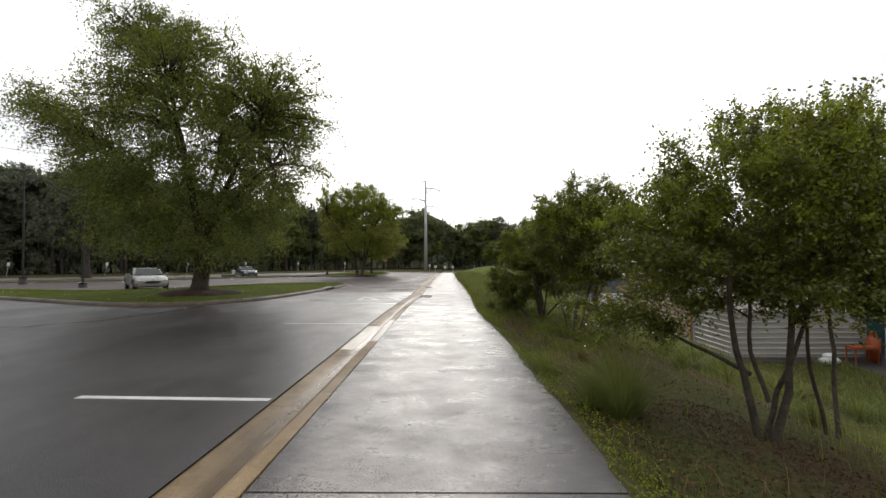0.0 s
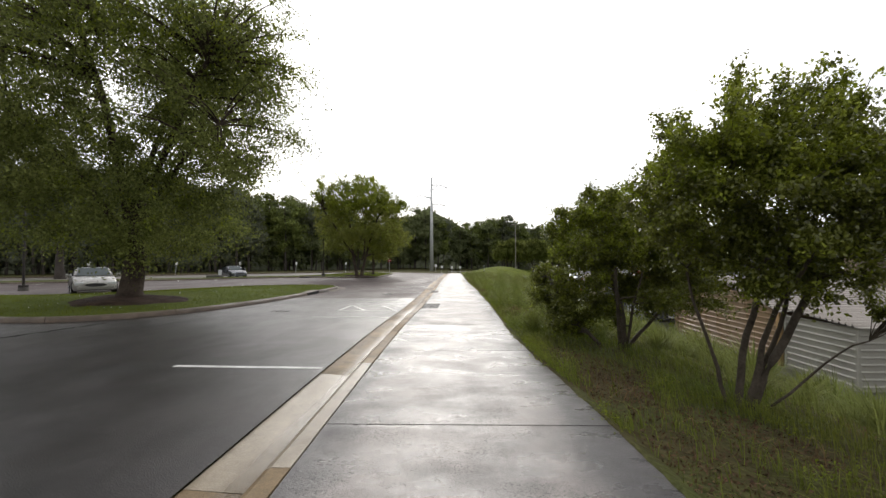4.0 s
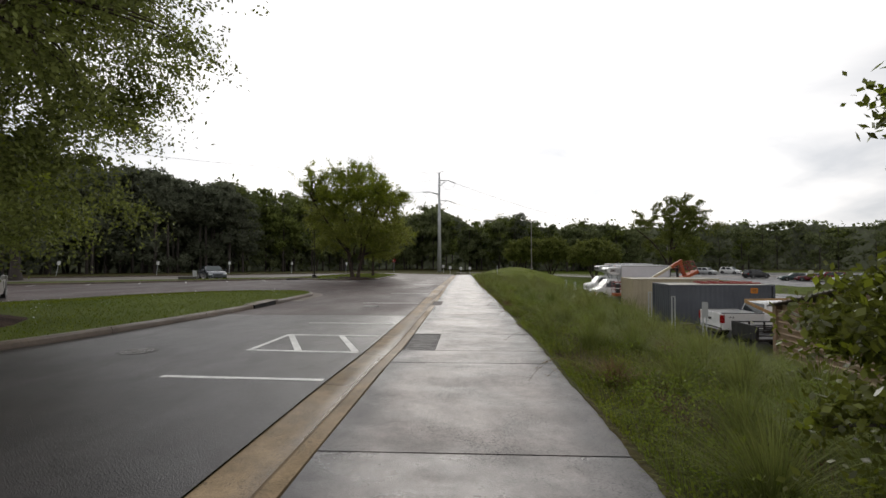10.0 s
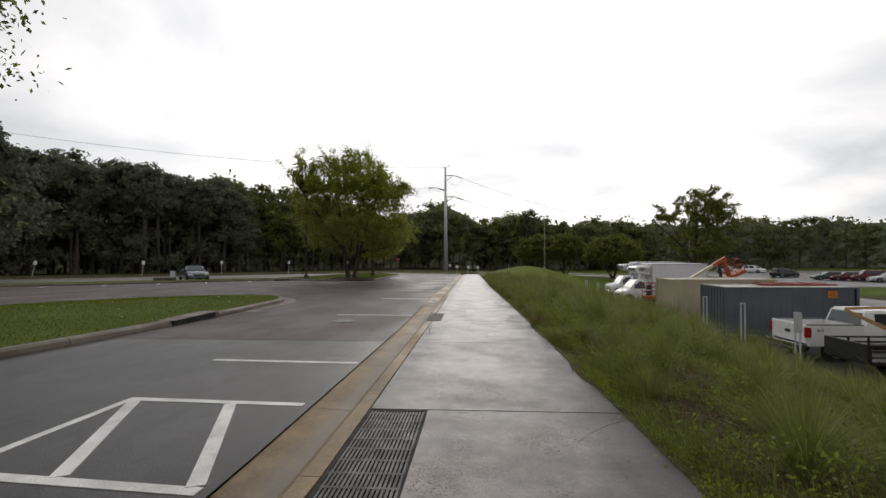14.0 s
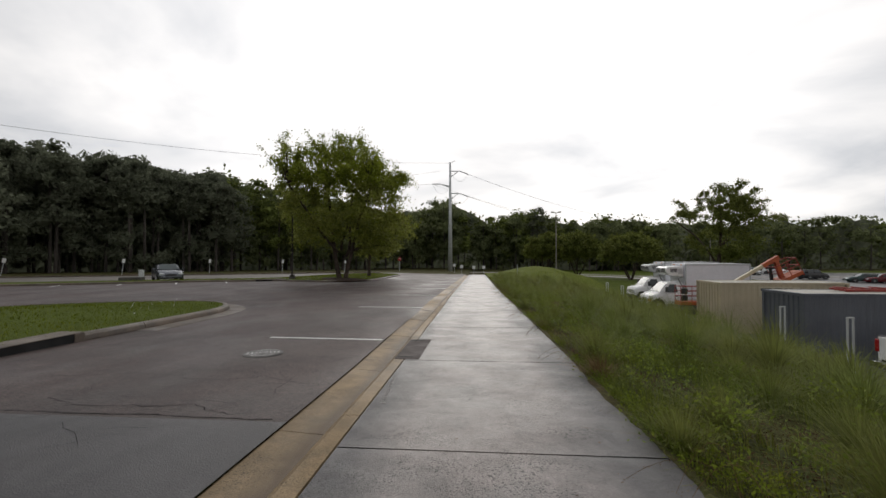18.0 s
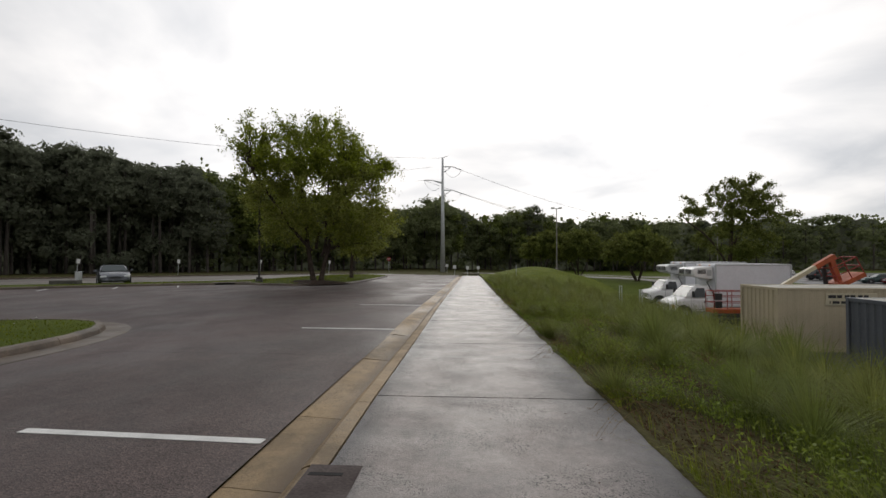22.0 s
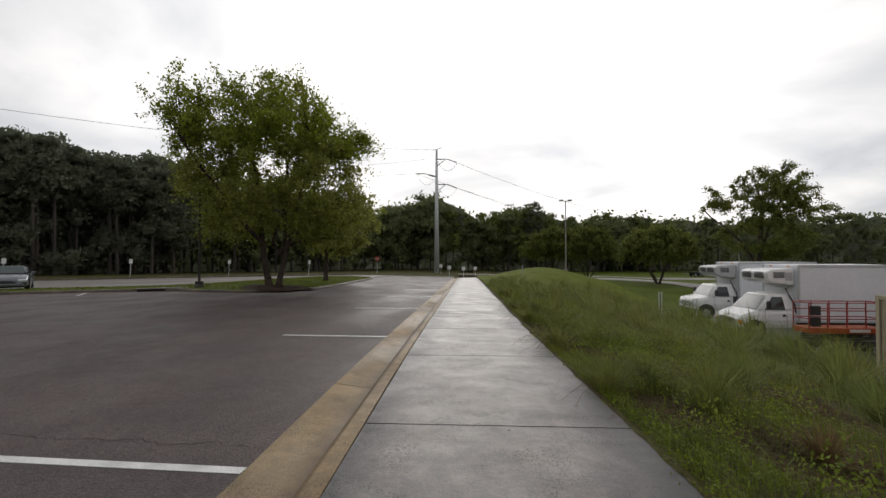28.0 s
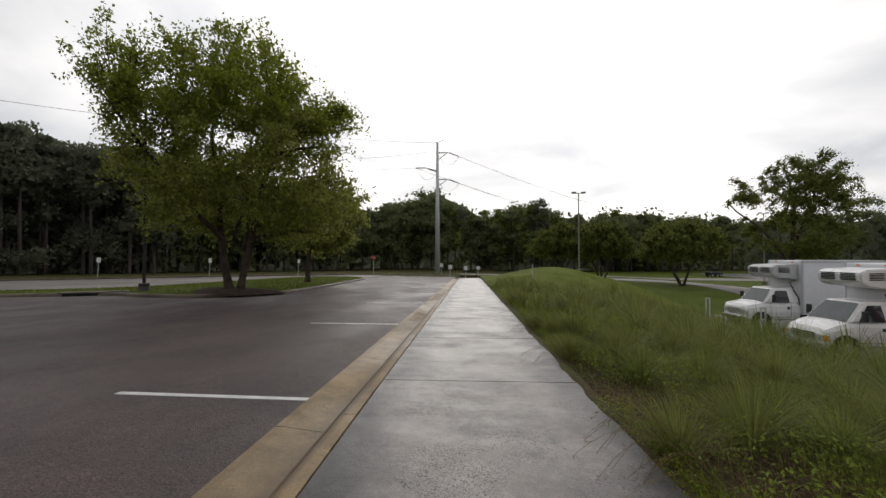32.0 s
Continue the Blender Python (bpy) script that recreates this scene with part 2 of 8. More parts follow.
    if pits:
        sunk = n.new("ShaderNodeMath"); sunk.operation = "MULTIPLY_ADD"; sunk.inputs[1].default_value = -2.2
        l.new(mul.outputs[0], sunk.inputs[0]); l.new(height, sunk.inputs[2])
        height = sunk.outputs[0]
    l.new(height, b.inputs["Height"]); l.new(b.outputs[0], bsdf.inputs["Normal"])
    return m


M = dict(
    asphalt=ground_material("wet_asphalt", (0.041, 0.037, 0.0375), (0.027, 0.0253, 0.0266), (0.30, 0.48), stain=0.35, mottle=3.5, cell=95, grit=0.55, bump=0.5, depth=0.005, spec=0.5, stretch=0.5, wet=0.6),
    asphalt_warm=ground_material("older_warm_asphalt", (0.079, 0.056, 0.052), (0.050, 0.037, 0.035), (0.52, 0.70), stain=0.4, mottle=3.5, cell=80, grit=0.6, bump=0.6, depth=0.006, spec=0.4, stretch=0.5, wet=0.6),
    concrete=ground_material("wet_pale_concrete", (0.235, 0.207, 0.195), (0.122, 0.110, 0.106), (0.24, 0.50), stain=1.1, mottle=9, cell=150, grit=0.22, pits=0.85, bump=0.4, per_piece=0.05, stretch=1.6, wet=1.5, damp=True),
    concrete_dry=ground_material("drying_pale_concrete", (0.232, 0.201, 0.188), (0.124, 0.109, 0.104), (0.38, 0.54), stain=1.1, mottle=9, cell=150, grit=0.24, pits=0.85, bump=0.45, per_piece=0.05, spec=0.4, stretch=1.6, wet=1.5, damp=True),
    kerb=ground_material("stained_kerb_concrete", (0.278, 0.200, 0.112), (0.155, 0.110, 0.060), (0.52, 0.74), stain=0.8, mottle=5, cell=130, grit=0.16, pits=0.5, bump=0.35, per_piece=0.12, spec=0.3, stretch=0.4, wet=1.0, brown=(0.10, 0.068, 0.040)),
    kerb_pale=ground_material("pale_wet_kerb_concrete", (0.32, 0.275, 0.215), (0.23, 0.19, 0.14), (0.28, 0.42), stain=0.8, mottle=5, cell=130, grit=0.16, pits=0.3, bump=0.25, per_piece=0.08, stretch=0.4, wet=1.0, brown=(0.12, 0.092, 0.06)),
    kerb_grey=ground_material("weathered_kerb_concrete", (0.150, 0.115, 0.084), (0.075, 0.058, 0.044), (0.45, 0.7), stain=0.9, mottle=4, cell=110, grit=0.2, pits=0.3, bump=0.3, per_piece=0.1, stretch=1.0, wet=1.0),
    paint=material("worn_white_road_paint", (0.72, 0.72, 0.70), 0.5, second=(0.5, 0.5, 0.49), big=3, fine=90, amount=0.25, bump=0.2),
    soil=material("bank_soil", (0.060, 0.070, 0.018), 0.95, second=(0.066, 0.050, 0.024), big=0.55, fine=18, amount=0.45, bump=0.8, depth=0.04, spec=0.12),
    turf=material("mown_grass", (0.085, 0.112, 0.012), 0.9, second=(0.068, 0.092, 0.011), big=0.35, fine=30, amount=0.4, bump=0.9, depth=0.04, spec=0.12),
    blade=material("grass_blades", (0.125, 0.165, 0.024), 0.65, second=(0.16, 0.17, 0.034), big=0.5, fine=3, amount=0.3, bump=0, island=0.4, trans=0.45, spec=0.2),
    mulch=material("dark_bark_mulch", (0.055, 0.032, 0.022), 0.9, second=(0.03, 0.02, 0.015), big=2, fine=45, amount=0.5, bump=1.0, depth=0.03, spec=0.12),
    bark=material("grey_brown_bark", (0.082, 0.063, 0.050), 0.85, second=(0.046, 0.036, 0.029), big=3, fine=26, amount=0.4, bump=0.9, depth=0.02, spec=0.12),
    smooth_bark=material("smooth_crape_bark", (0.10, 0.083, 0.066), 0.8, second=(0.06, 0.05, 0.04), big=5, fine=30, amount=0.3, bump=0.4, spec=0.12),
    median_leaf=material("bright_green_leaves", (0.23, 0.255, 0.056), 0.5, second=(0.25, 0.265, 0.06), big=0.4, fine=2.5, amount=0.3, bump=0, island=0.4, trans=0.55, spec=0.3),
    leaf=material("broad_green_leaves", (0.128, 0.145, 0.024), 0.30, second=(0.148, 0.160, 0.028), big=0.4, fine=2.5, amount=0.3, bump=0, island=0.45, trans=0.42, spec=0.6),
    # Paler leaf colour that stands for sun on the crowns' tips.
    sunlit_leaf=material("yellow_green_sunlit_leaves", (0.24, 0.28, 0.026), 0.5, second=(0.18, 0.225, 0.022), big=0.4, fine=2.5, amount=0.3, bump=0, island=0.35, trans=0.45, spec=0.3),
    willow=material("pale_elm_leaves", (0.160, 0.186, 0.050), 0.6, second=(0.182, 0.206, 0.055), big=0.4, fine=2.5, amount=0.3, bump=0, island=0.45, trans=0.5, spec=0.25),
    wood_leaf=material("dark_woodland_leaves", (0.150, 0.174, 0.080), 0.9, second=(0.165, 0.188, 0.088), big=0.05, fine=0.6, amount=0.2, bump=0, island=0.3, trans=0.45, spec=0.1),
    wood_pale=material("paler_woodland_leaves", (0.14, 0.168, 0.045), 0.9, second=(0.12, 0.145, 0.04), big=0.05, fine=0.6, amount=0.35, bump=0, island=0.45, trans=0.25, spec=0.1),
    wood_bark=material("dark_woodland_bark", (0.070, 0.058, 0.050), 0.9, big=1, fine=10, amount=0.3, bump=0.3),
    pine=material("dark_pine_needles", (0.134, 0.148, 0.102), 0.9, second=(0.144, 0.158, 0.108), big=0.05, fine=0.6, amount=0.2, bump=0, island=0.3, trans=0.45, spec=0.1),
    steel=material("galvanised_steel", (0.52, 0.54, 0.55), 0.5, 0.15, big=2, fine=30, amount=0.12, bump=0.05),
    bronze=material("dark_bronze_lamp_metal", (0.035, 0.030, 0.027), 0.5, 0.4, big=2, fine=30, amount=0.2, bump=0.05),
    grey_pole=material("grey_lamp_pole_metal", (0.30, 0.28, 0.25), 0.5, 0.4, big=2, fine=30, amount=0.15, bump=0.05),
    sign=material("white_sign_sheet", (0.74, 0.75, 0.74), 0.5, big=4, fine=40, amount=0.1, bump=0),
    sign_red=material("red_sign_sheet", (0.34, 0.03, 0.03), 0.45, big=4, fine=40, amount=0.1, bump=0),
    cable=material("dark_cable", (0.05, 0.05, 0.05), 0.6, big=1, fine=10, amount=0.1, bump=0),
    iron=material("wet_cast_iron", (0.030, 0.027, 0.027), 0.8, 0.0, spec=0.2, big=6, fine=60, amount=0.3, bump=0.3),
    # Near-black colour that stands for the shade inside openings.
    hole_shade=material("dark_opening_shade", (0.008, 0.008, 0.008), 0.9, big=2, fine=20, amount=0.2, bump=0),
)


# ---- building helpers ----
def part(name, bm, mat, parent=None, label="", smooth=False):
    me = bpy.data.meshes.new(name)
    bm.to_mesh(me)
    bm.free()
    me.materials.append(mat)
    if smooth:
        me.polygons.foreach_set("use_smooth", [True] * len(me.polygons))
    ob = new(name, me)
    if parent:
        ob.parent = parent
    if label:
        ob["label"] = label
    return ob


def thing(name, m, label, category, group="", kind=""):
    ob = new(name)
    ob.empty_display_size = 0.2
    ob.matrix_basis = m
    return tagged(ob, label, category, group, kind)


def arrays(name, verts, faces, mats, parent=None, slots=None, smooth=False):
    """A mesh from arrays: verts (n, 3), faces (m, 3 or 4)."""
    me = bpy.data.meshes.new(name)
    faces = np.asarray(faces, np.int32)
    k = faces.shape[1]
    me.vertices.add(len(verts)); me.vertices.foreach_set("co", np.asarray(verts, np.float32).ravel())
    me.loops.add(faces.size); me.loops.foreach_set("vertex_index", faces.ravel())
    me.polygons.add(len(faces)); me.polygons.foreach_set("loop_start", np.arange(0, faces.size, k, dtype=np.int32))
    for m in mats:
        me.materials.append(m)
    if slots is not None:
        me.polygons.foreach_set("material_index", np.asarray(slots, np.int32))
    me.polygons.foreach_set("use_smooth", np.full(len(faces), smooth))
    me.update(calc_edges=True)
    ob = new(name, me)
    if parent:
        ob.parent = parent
    return ob


def box(bm, x0, x1, y0, y1, z0, z1, bevel=0.0, m=None):
    r = bmesh.ops.create_cube(bm, size=1, matrix=Matrix.LocRotScale(((x0 + x1) / 2, (y0 + y1) / 2, (z0 + z1) / 2), None, (abs(x1 - x0), abs(y1 - y0), abs(z1 - z0))))
    vs = r["verts"]
    if bevel:
        es = list({e for v in vs for e in v.link_edges})
        out = bmesh.ops.bevel(bm, geom=es, offset=bevel, segments=2, affect="EDGES", profile=0.6)
        vs = list({v for f in out["faces"] for v in f.verts} | {v for v in vs if v.is_valid})
    if m:
        bmesh.ops.transform(bm, matrix=m, verts=vs)
    return bm


def one_box(*a, **k):
    return box(bmesh.new(), *a, **k)


def rod(bm, a, b, r0, r1=None, n=10):
    a, b = Vector(a), Vector(b)
    way = b - a
    m = Matrix.Translation((a + b) / 2) @ way.to_track_quat("Z", "Y").to_matrix().to_4x4()
    bmesh.ops.create_cone(bm, cap_ends=True, segments=n, radius1=r0, radius2=r0 if r1 is None else r1, depth=way.length, matrix=m)
    return bm


def prism(bm, outline, lo, hi, axis="y", bevel=0.0):
    """An outline of (u, v) pulled along an axis: y -> (u, y, v); x -> (x, u, v); z -> (u, v, z)."""
    put = {"y": lambda u, v, w: (u, w, v), "x": lambda u, v, w: (w, u, v), "z": lambda u, v, w: (u, v, w)}[axis]
    a = [bm.verts.new(put(u, v, lo)) for u, v in outline]
    b = [bm.verts.new(put(u, v, hi)) for u, v in outline]
    n = len(outline)
    fs = [bm.faces.new(a), bm.faces.new(b[::-1])] + [bm.faces.new((a[i], b[i], b[(i + 1) % n], a[(i + 1) % n])) for i in range(n)]
    bmesh.ops.recalc_face_normals(bm, faces=fs)
    if bevel:
        bmesh.ops.bevel(bm, geom=list({e for f in fs for e in f.edges}), offset=bevel, segments=2, affect="EDGES")
    return bm


def tube_arrays(points, radii, n=7):
    """Verts and quads of a tapered tube along points."""
    p = np.asarray(points, float)
    d = np.gradient(p, axis=0)
    d /= np.linalg.norm(d, axis=1, keepdims=True) + 1e-9
    ref = np.where(np.abs(d[:, 2:3]) > 0.9, [[1.0, 0, 0]], [[0, 0, 1.0]])
    u = np.cross(d, ref); u /= np.linalg.norm(u, axis=1, keepdims=True)
    w = np.cross(d, u)
    a = np.linspace(0, 2 * np.pi, n, endpoint=False)
    v = p[:, None] + np.asarray(radii, float)[:, None, None] * (np.cos(a)[None, :, None] * u[:, None] + np.sin(a)[None, :, None] * w[:, None])
    k = len(p)
    i, j = np.meshgrid(np.arange(k - 1), np.arange(n), indexing="ij")
    q = np.stack([i * n + j, i * n + (j + 1) % n, (i + 1) * n + (j + 1) % n, (i + 1) * n + j], -1).reshape(-1, 4)
    return v.reshape(-1, 3), q


def joined(pieces):
    vs, fs, off = [], [], 0
    for v, f in pieces:
        vs.append(v); fs.append(np.asarray(f) + off); off += len(v)
    return np.concatenate(vs), np.concatenate(fs)


# ---- the lie of the land ----
M["pale_road"] = material("pale_worn_road", (0.19, 0.172, 0.155), 0.6, second=(0.15, 0.136, 0.124), big=0.2, fine=60, amount=0.2, bump=0.3)

KERB_X, GUTTER_X, WALK_L, WALK_R, STEP = -1.30, -1.78, -1.06, 1.24, 0.13
WALK_END = 86.0
YARD = -2.95


def bow(y):
    """The walk and its kerb are not dead straight: they wander a few centimetres sideways."""
    return np.interp(y, [-12, 3, 7.2, 10, 13.5, 16.5, 18.5, 26, 29, 34, 37, 40, 90], [0.06, 0.06, 0.01, -0.04, -0.06, -0.035, 0.03, 0.03, -0.02, -0.04, -0.09, -0.11, -0.11])


def right_edge(y):
    """Where the walk ends towards the bank: it is a hand wider at its start."""
    return WALK_R + bow(y) + np.interp(y, [-12, 5.5, 7.5, 9.2, 10.8, 12.5, 26, 28.5, 38, 46], [0.13, 0.13, 0.12, 0.11, 0.02, 0.0, 0.0, 0.03, 0.04, 0.0])


def clamp(v, lo, hi):
    return np.minimum(np.maximum(v, lo), hi)


def ease(v, lo, hi):
    s = clamp((v - lo) / (hi - lo), 0, 1)
    return s * s * (3 - 2 * s)


def lot_z(x, y):
    """The asphalt: it falls along the walk, and lies a little higher to its left."""
    x, y = np.asarray(x, float), np.asarray(y, float)
    base = 0.027 - 0.0215 * clamp(y, -60, 125)
    return base + clamp(-4.5 - x, 0, 12) / 12 * (0.06 + 0.005 * clamp(y - 40, 0, 40))


def yard_z(y):
    """The yard at the foot of the bank, almost level."""
    return YARD + 0.12 * ease(np.asarray(y, float), 40, 46)


def bank_z(x, y):
    """The grass bank beside the walk, the lower yard at its foot and the mound beyond."""
    x, y = np.asarray(x, float), np.asarray(y, float)
    top = 0.027 - 0.0215 * clamp(y, -60, 125) + STEP - 0.035
    share = np.interp(x, [1.2, 1.9, 3.0, 4.2, 6.0, 8.5, 10.6, 12.0], [0, 0.02, 0.065, 0.14, 0.36, 0.74, 0.98, 1.0])
    low = top + share * (yard_z(y) - top)
    drop = -1.97 * share
    fade = ease(y - 9 * ease(x, 8, 11), 50, 72)
    z = low * (1 - fade) + np.where(x > 11, np.maximum(top + drop * 0.22, -3.0), top + drop * 0.22) * fade
    e = ease(x, 22, 34)
    z = z * (1 - e) - 3.0 * e
    return z + 1.55 * np.exp(-((x - 8.5) / 5.0) ** 2 - ((y - 80) / 11.0) ** 2) * ease(x, 1.2, 4.0)


def land_z(x, y):
    x, y = np.asarray(x, float), np.asarray(y, float)
    left = lot_z(x, y) - 0.06
    right = bank_z(x, y)
    z = np.where(x > WALK_R - 0.02, right, np.where(x < WALK_L - 0.3, left, np.minimum(left, right) - 0.15))
    verge = ease(-(x - y) - 108, 0, 4) * 0.22            # the verge behind the far kerb
    verge = np.where(y > 90, np.maximum(verge, ease(y, 93, 98) * 0.25), verge)
    return np.where(x < WALK_L - 0.3, z + verge, z)


def sheet(name, xs, ys, height, mat, parent=None, keep=None):
    gx, gy = np.meshgrid(xs, ys, indexing="ij")
    v = np.stack([gx, gy, height(gx, gy)], -1).reshape(-1, 3)
    n, k = len(xs), len(ys)
    i, j = np.meshgrid(np.arange(n - 1), np.arange(k - 1), indexing="ij")
    q = np.stack([i * k + j, (i + 1) * k + j, (i + 1) * k + j + 1, i * k + j + 1], -1).reshape(-1, 4)
    if keep is not None:
        mid = v[q].mean(1)
        q = q[keep(mid[:, 0], mid[:, 1])]
    return arrays(name, v, q, [mat], parent, smooth=True)


far = [60, 75, 90, 110, 140, 180, 260, 400, 700, 1200, 2200]
gx = np.concatenate([[-f for f in far[::-1]], np.arange(-58, -2, 2.0), [-1.6, -1.36, -1.30, 0, 1.215, 1.225], np.arange(1.3, 8, 0.35), np.arange(8, 16, 0.7), np.arange(16, 60, 2.0), far])
gy = np.concatenate([[-f for f in far[::-1]], np.arange(-58, -4, 4.0), np.arange(-4, 60, 0.6), np.arange(60, 110, 1.5), np.arange(110, 150, 5.0), [180, 260, 400, 700, 1200, 2200]])


def ground_z(x, y):
    n = np.sin(x * 1.7 + 0.6 * np.sin(y * 0.9)) * np.sin(y * 1.3 + x * 0.4) * 0.035
    return land_z(x, y) + np.where((x > 1.6) & (x < 11), n, 0)


ground = tagged(sheet("ground", gx, gy, ground_z, M["soil"]), "grassy earth with bare brown patches", "ground", kind="structure")


def on_lot(x, y):
    return (x < GUTTER_X + 0.3) & (x - y > -108) & (y < 94) & (x > -110)


lx = np.concatenate([np.arange(-110, -30, 2.0), np.arange(-30, -2.0, 1.0), [GUTTER_X + 0.004]])
def beyond(x, y):
    """The paler lot behind the median."""
    return (x < -11.5) & (y > np.where(x < -17, 57.5 + (x + 17) * 0.68, 82))


road = tagged(sheet("road", lx, np.arange(-40, 24.5, 1.0), lot_z, M["asphalt"], keep=lambda x, y: on_lot(x, y) & ~beyond(x, y)), "wet dark grey asphalt of the car park lane", "asphalt", kind="structure")
road_old = tagged(sheet("road", lx, np.arange(24, 95, 1.0), lot_z, M["asphalt_warm"], keep=lambda x, y: on_lot(x, y) & ~beyond(x, y)), "older brownish asphalt of the car park lane", "asphalt", kind="structure")
tagged(sheet("road", lx, np.arange(-40, 95, 1.0), lot_z, M["pale_road"], keep=lambda x, y: on_lot(x, y) & beyond(x, y)), "pale worn lot surface behind the median", "asphalt", kind="structure")
for lane_part in (road, road_old):
    for v in lane_part.data.vertices:
        if v.co.x > -1.9:
            v.co.x += float(bow(v.co.y))
# The lower yard and the far car park.
yard = tagged(sheet("road", np.arange(11.6, 38, 1.2), np.arange(-20, 63, 1.5), lambda x, y: bank_z(x, y) + 0.03 + 0 * x, M["asphalt"], keep=lambda x, y: x > np.where(y < 17.2, 16.0, 11.0)), "wet grey asphalt of the lower yard", "asphalt", kind="structure")


wide_x, wide_y = np.concatenate([np.arange(13, 40, 1.5), np.arange(40, 150, 5.0)]), np.concatenate([np.arange(62, 110, 1.5), np.arange(110, 150, 5.0)])
lawn = tagged(sheet("ground", wide_x, wide_y, lambda x, y: bank_z(x, y) + 0.02, M["turf"]), "mown grass between the far roads", "lawn", kind="structure")
M["mound_turf"] = material("bright_mown_grass", (0.125, 0.15, 0.018), 0.9, second=(0.10, 0.125, 0.016), big=0.3, fine=25, amount=0.4, bump=0.9, depth=0.04, spec=0.1)
mound = tagged(sheet("ground", np.concatenate([[1.3], np.arange(1.8, 14.2, 0.6)]), np.arange(64, 98, 1.0), lambda x, y: bank_z(x, y) + 0.045, M["mound_turf"]), "short bright mown grass on the mound", "lawn", kind="structure")
field = tagged(sheet("road", np.arange(47, 140, 3.0), np.arange(74, 134, 3.0), lambda x, y: bank_z(x, y) + 0.06, M["asphalt"]), "grey asphalt of the far car park", "asphalt", kind="structure")


def lane(points, w, label):
    p = np.array(points, float)
    s = np.linspace(0, len(p) - 1, 60)
    c = np.stack([np.interp(s, np.arange(len(p)), p[:, k]) for k in (0, 1)], -1)
    for _ in range(12):
        c[1:-1] = (c[:-2] + c[2:] + 2 * c[1:-1]) / 4
    d = np.gradient(c, axis=0); d /= np.linalg.norm(d, axis=1, keepdims=True)
    n = np.stack([-d[:, 1], d[:, 0]], -1)
    off = np.linspace(-w / 2, w / 2, 5)
    g = c[:, None] + n[:, None] * off[None, :, None]
    v = np.concatenate([g, (bank_z(g[..., 0], g[..., 1]) + 0.07)[..., None]], -1).reshape(-1, 3)
    i, j = np.meshgrid(np.arange(59), np.arange(4), indexing="ij")
    q = np.stack([i * 5 + j, i * 5 + j + 1, (i + 1) * 5 + j + 1, (i + 1) * 5 + j], -1).reshape(-1, 4)
    return tagged(arrays("road", v, q, [M["pale_road"]], smooth=True), label, "road", kind="structure")


lane([(22, 60), (24, 72), (24, 84), (19, 95), (8, 103), (-6, 106)], 6.0, "pale service road curving round the mound")
lane([(12, 112), (30, 108), (50, 106), (90, 108)], 6.5, "pale far road beyond the grass")

# ---- walk, kerb and gutter: one piece per pour ----
def slope_piece(name, outline, y0, y1, mat, parent, bevel=0.0):
    """A profile (x, height above the lot) pulled from y0 to y1 along the falling, slightly bowed ground."""
    bm = bmesh.new()
    cuts = np.linspace(y0, y1, max(2, int((y1 - y0) / 1.6) + 1))
    rings = [[bm.verts.new((x, y, z)) for x, z in outline] for y in cuts]
    n = len(outline)
    for a, b in zip(rings[:-1], rings[1:]):
        for i in range(n):
            bm.faces.new((a[i], b[i], b[(i + 1) % n], a[(i + 1) % n]))
    bm.faces.new(rings[0]); bm.faces.new(rings[-1][::-1])
    bmesh.ops.recalc_face_normals(bm, faces=bm.faces)
    if bevel:
        es = [e for e in bm.edges if all(v.co.z > -0.05 for v in e.verts)]
        bmesh.ops.bevel(bm, geom=es, offset=bevel, segments=2, affect="EDGES")
    for v in bm.verts:
        if name == "gutter" and v.co.x < GUTTER_X + 0.01:
            grown = float(ease(v.co.y, 28, 36))      # the gutter broadens a little further on
            v.co.x -= 0.04 * grown
            v.co.z += 0.026 * grown if v.co.z > -0.1 else 0
        v.co.z += float(lot_z(0, v.co.y))
        v.co.x += float(right_edge(v.co.y)) - WALK_R if v.co.x > 0.9 else float(bow(v.co.y))
    return part(name, bm, mat, parent)


pavement = tagged(slope_piece("pavement", [(WALK_L + 0.02, -0.3), (WALK_R - 0.02, -0.3), (WALK_R - 0.02, STEP - 0.03), (WALK_L + 0.02, STEP - 0.03)], -12, WALK_END, M["mulch"], None), "wet pale concrete walkway of square slabs", "pavement", kind="structure")
kerb_line = tagged(slope_piece("kerb", [(GUTTER_X + 0.03, -0.3), (WALK_L + 0.018, -0.3), (WALK_L + 0.018, -0.06), (GUTTER_X + 0.03, -0.06)], -12, 90, M["mulch"], None), "stained tan concrete kerb with a broad gutter", "kerb", kind="structure")
GRATE_Y = (18.0, 19.7)
GAP = 0.0045
slab_joints = [-10.4, -7.35, -4.3, -1.25, 1.82, 4.92, 8.0, 11.2, 14.2, 17.12, GRATE_Y[0], GRATE_Y[1], 23.2, 26.05, 29.25, 32.3, 35.4, 38.35, 41.25] + [44.3 + 3.04 * k for k in range(14)]
for y0, y1 in zip(slab_joints[:-1], slab_joints[1:]):
    x0 = WALK_L + 0.01
    if y0 == GRATE_Y[0]:
        x0 = -0.515                                   # cut round the trench grate
    slope_piece("slab", [(x0, -0.02), (WALK_R, -0.02), (WALK_R, STEP), (x0, STEP)], y0 + GAP, y1 - GAP, M["concrete"] if y0 < 13 else M["concrete_dry"], pavement, 0.006)
kerb_joints = [-11.4, -8.3, -5.3, -2.2, 0.85, 3.94, 7.2, 10.3, 13.52, 16.5, 18.4, 20.15, 22.15, 23.85, 26.1, 27.65, 29.03, 31.65, 34.05, 37.1, 40.03, 43.07] + [46.1 + 3.04 * k for k in range(14)]
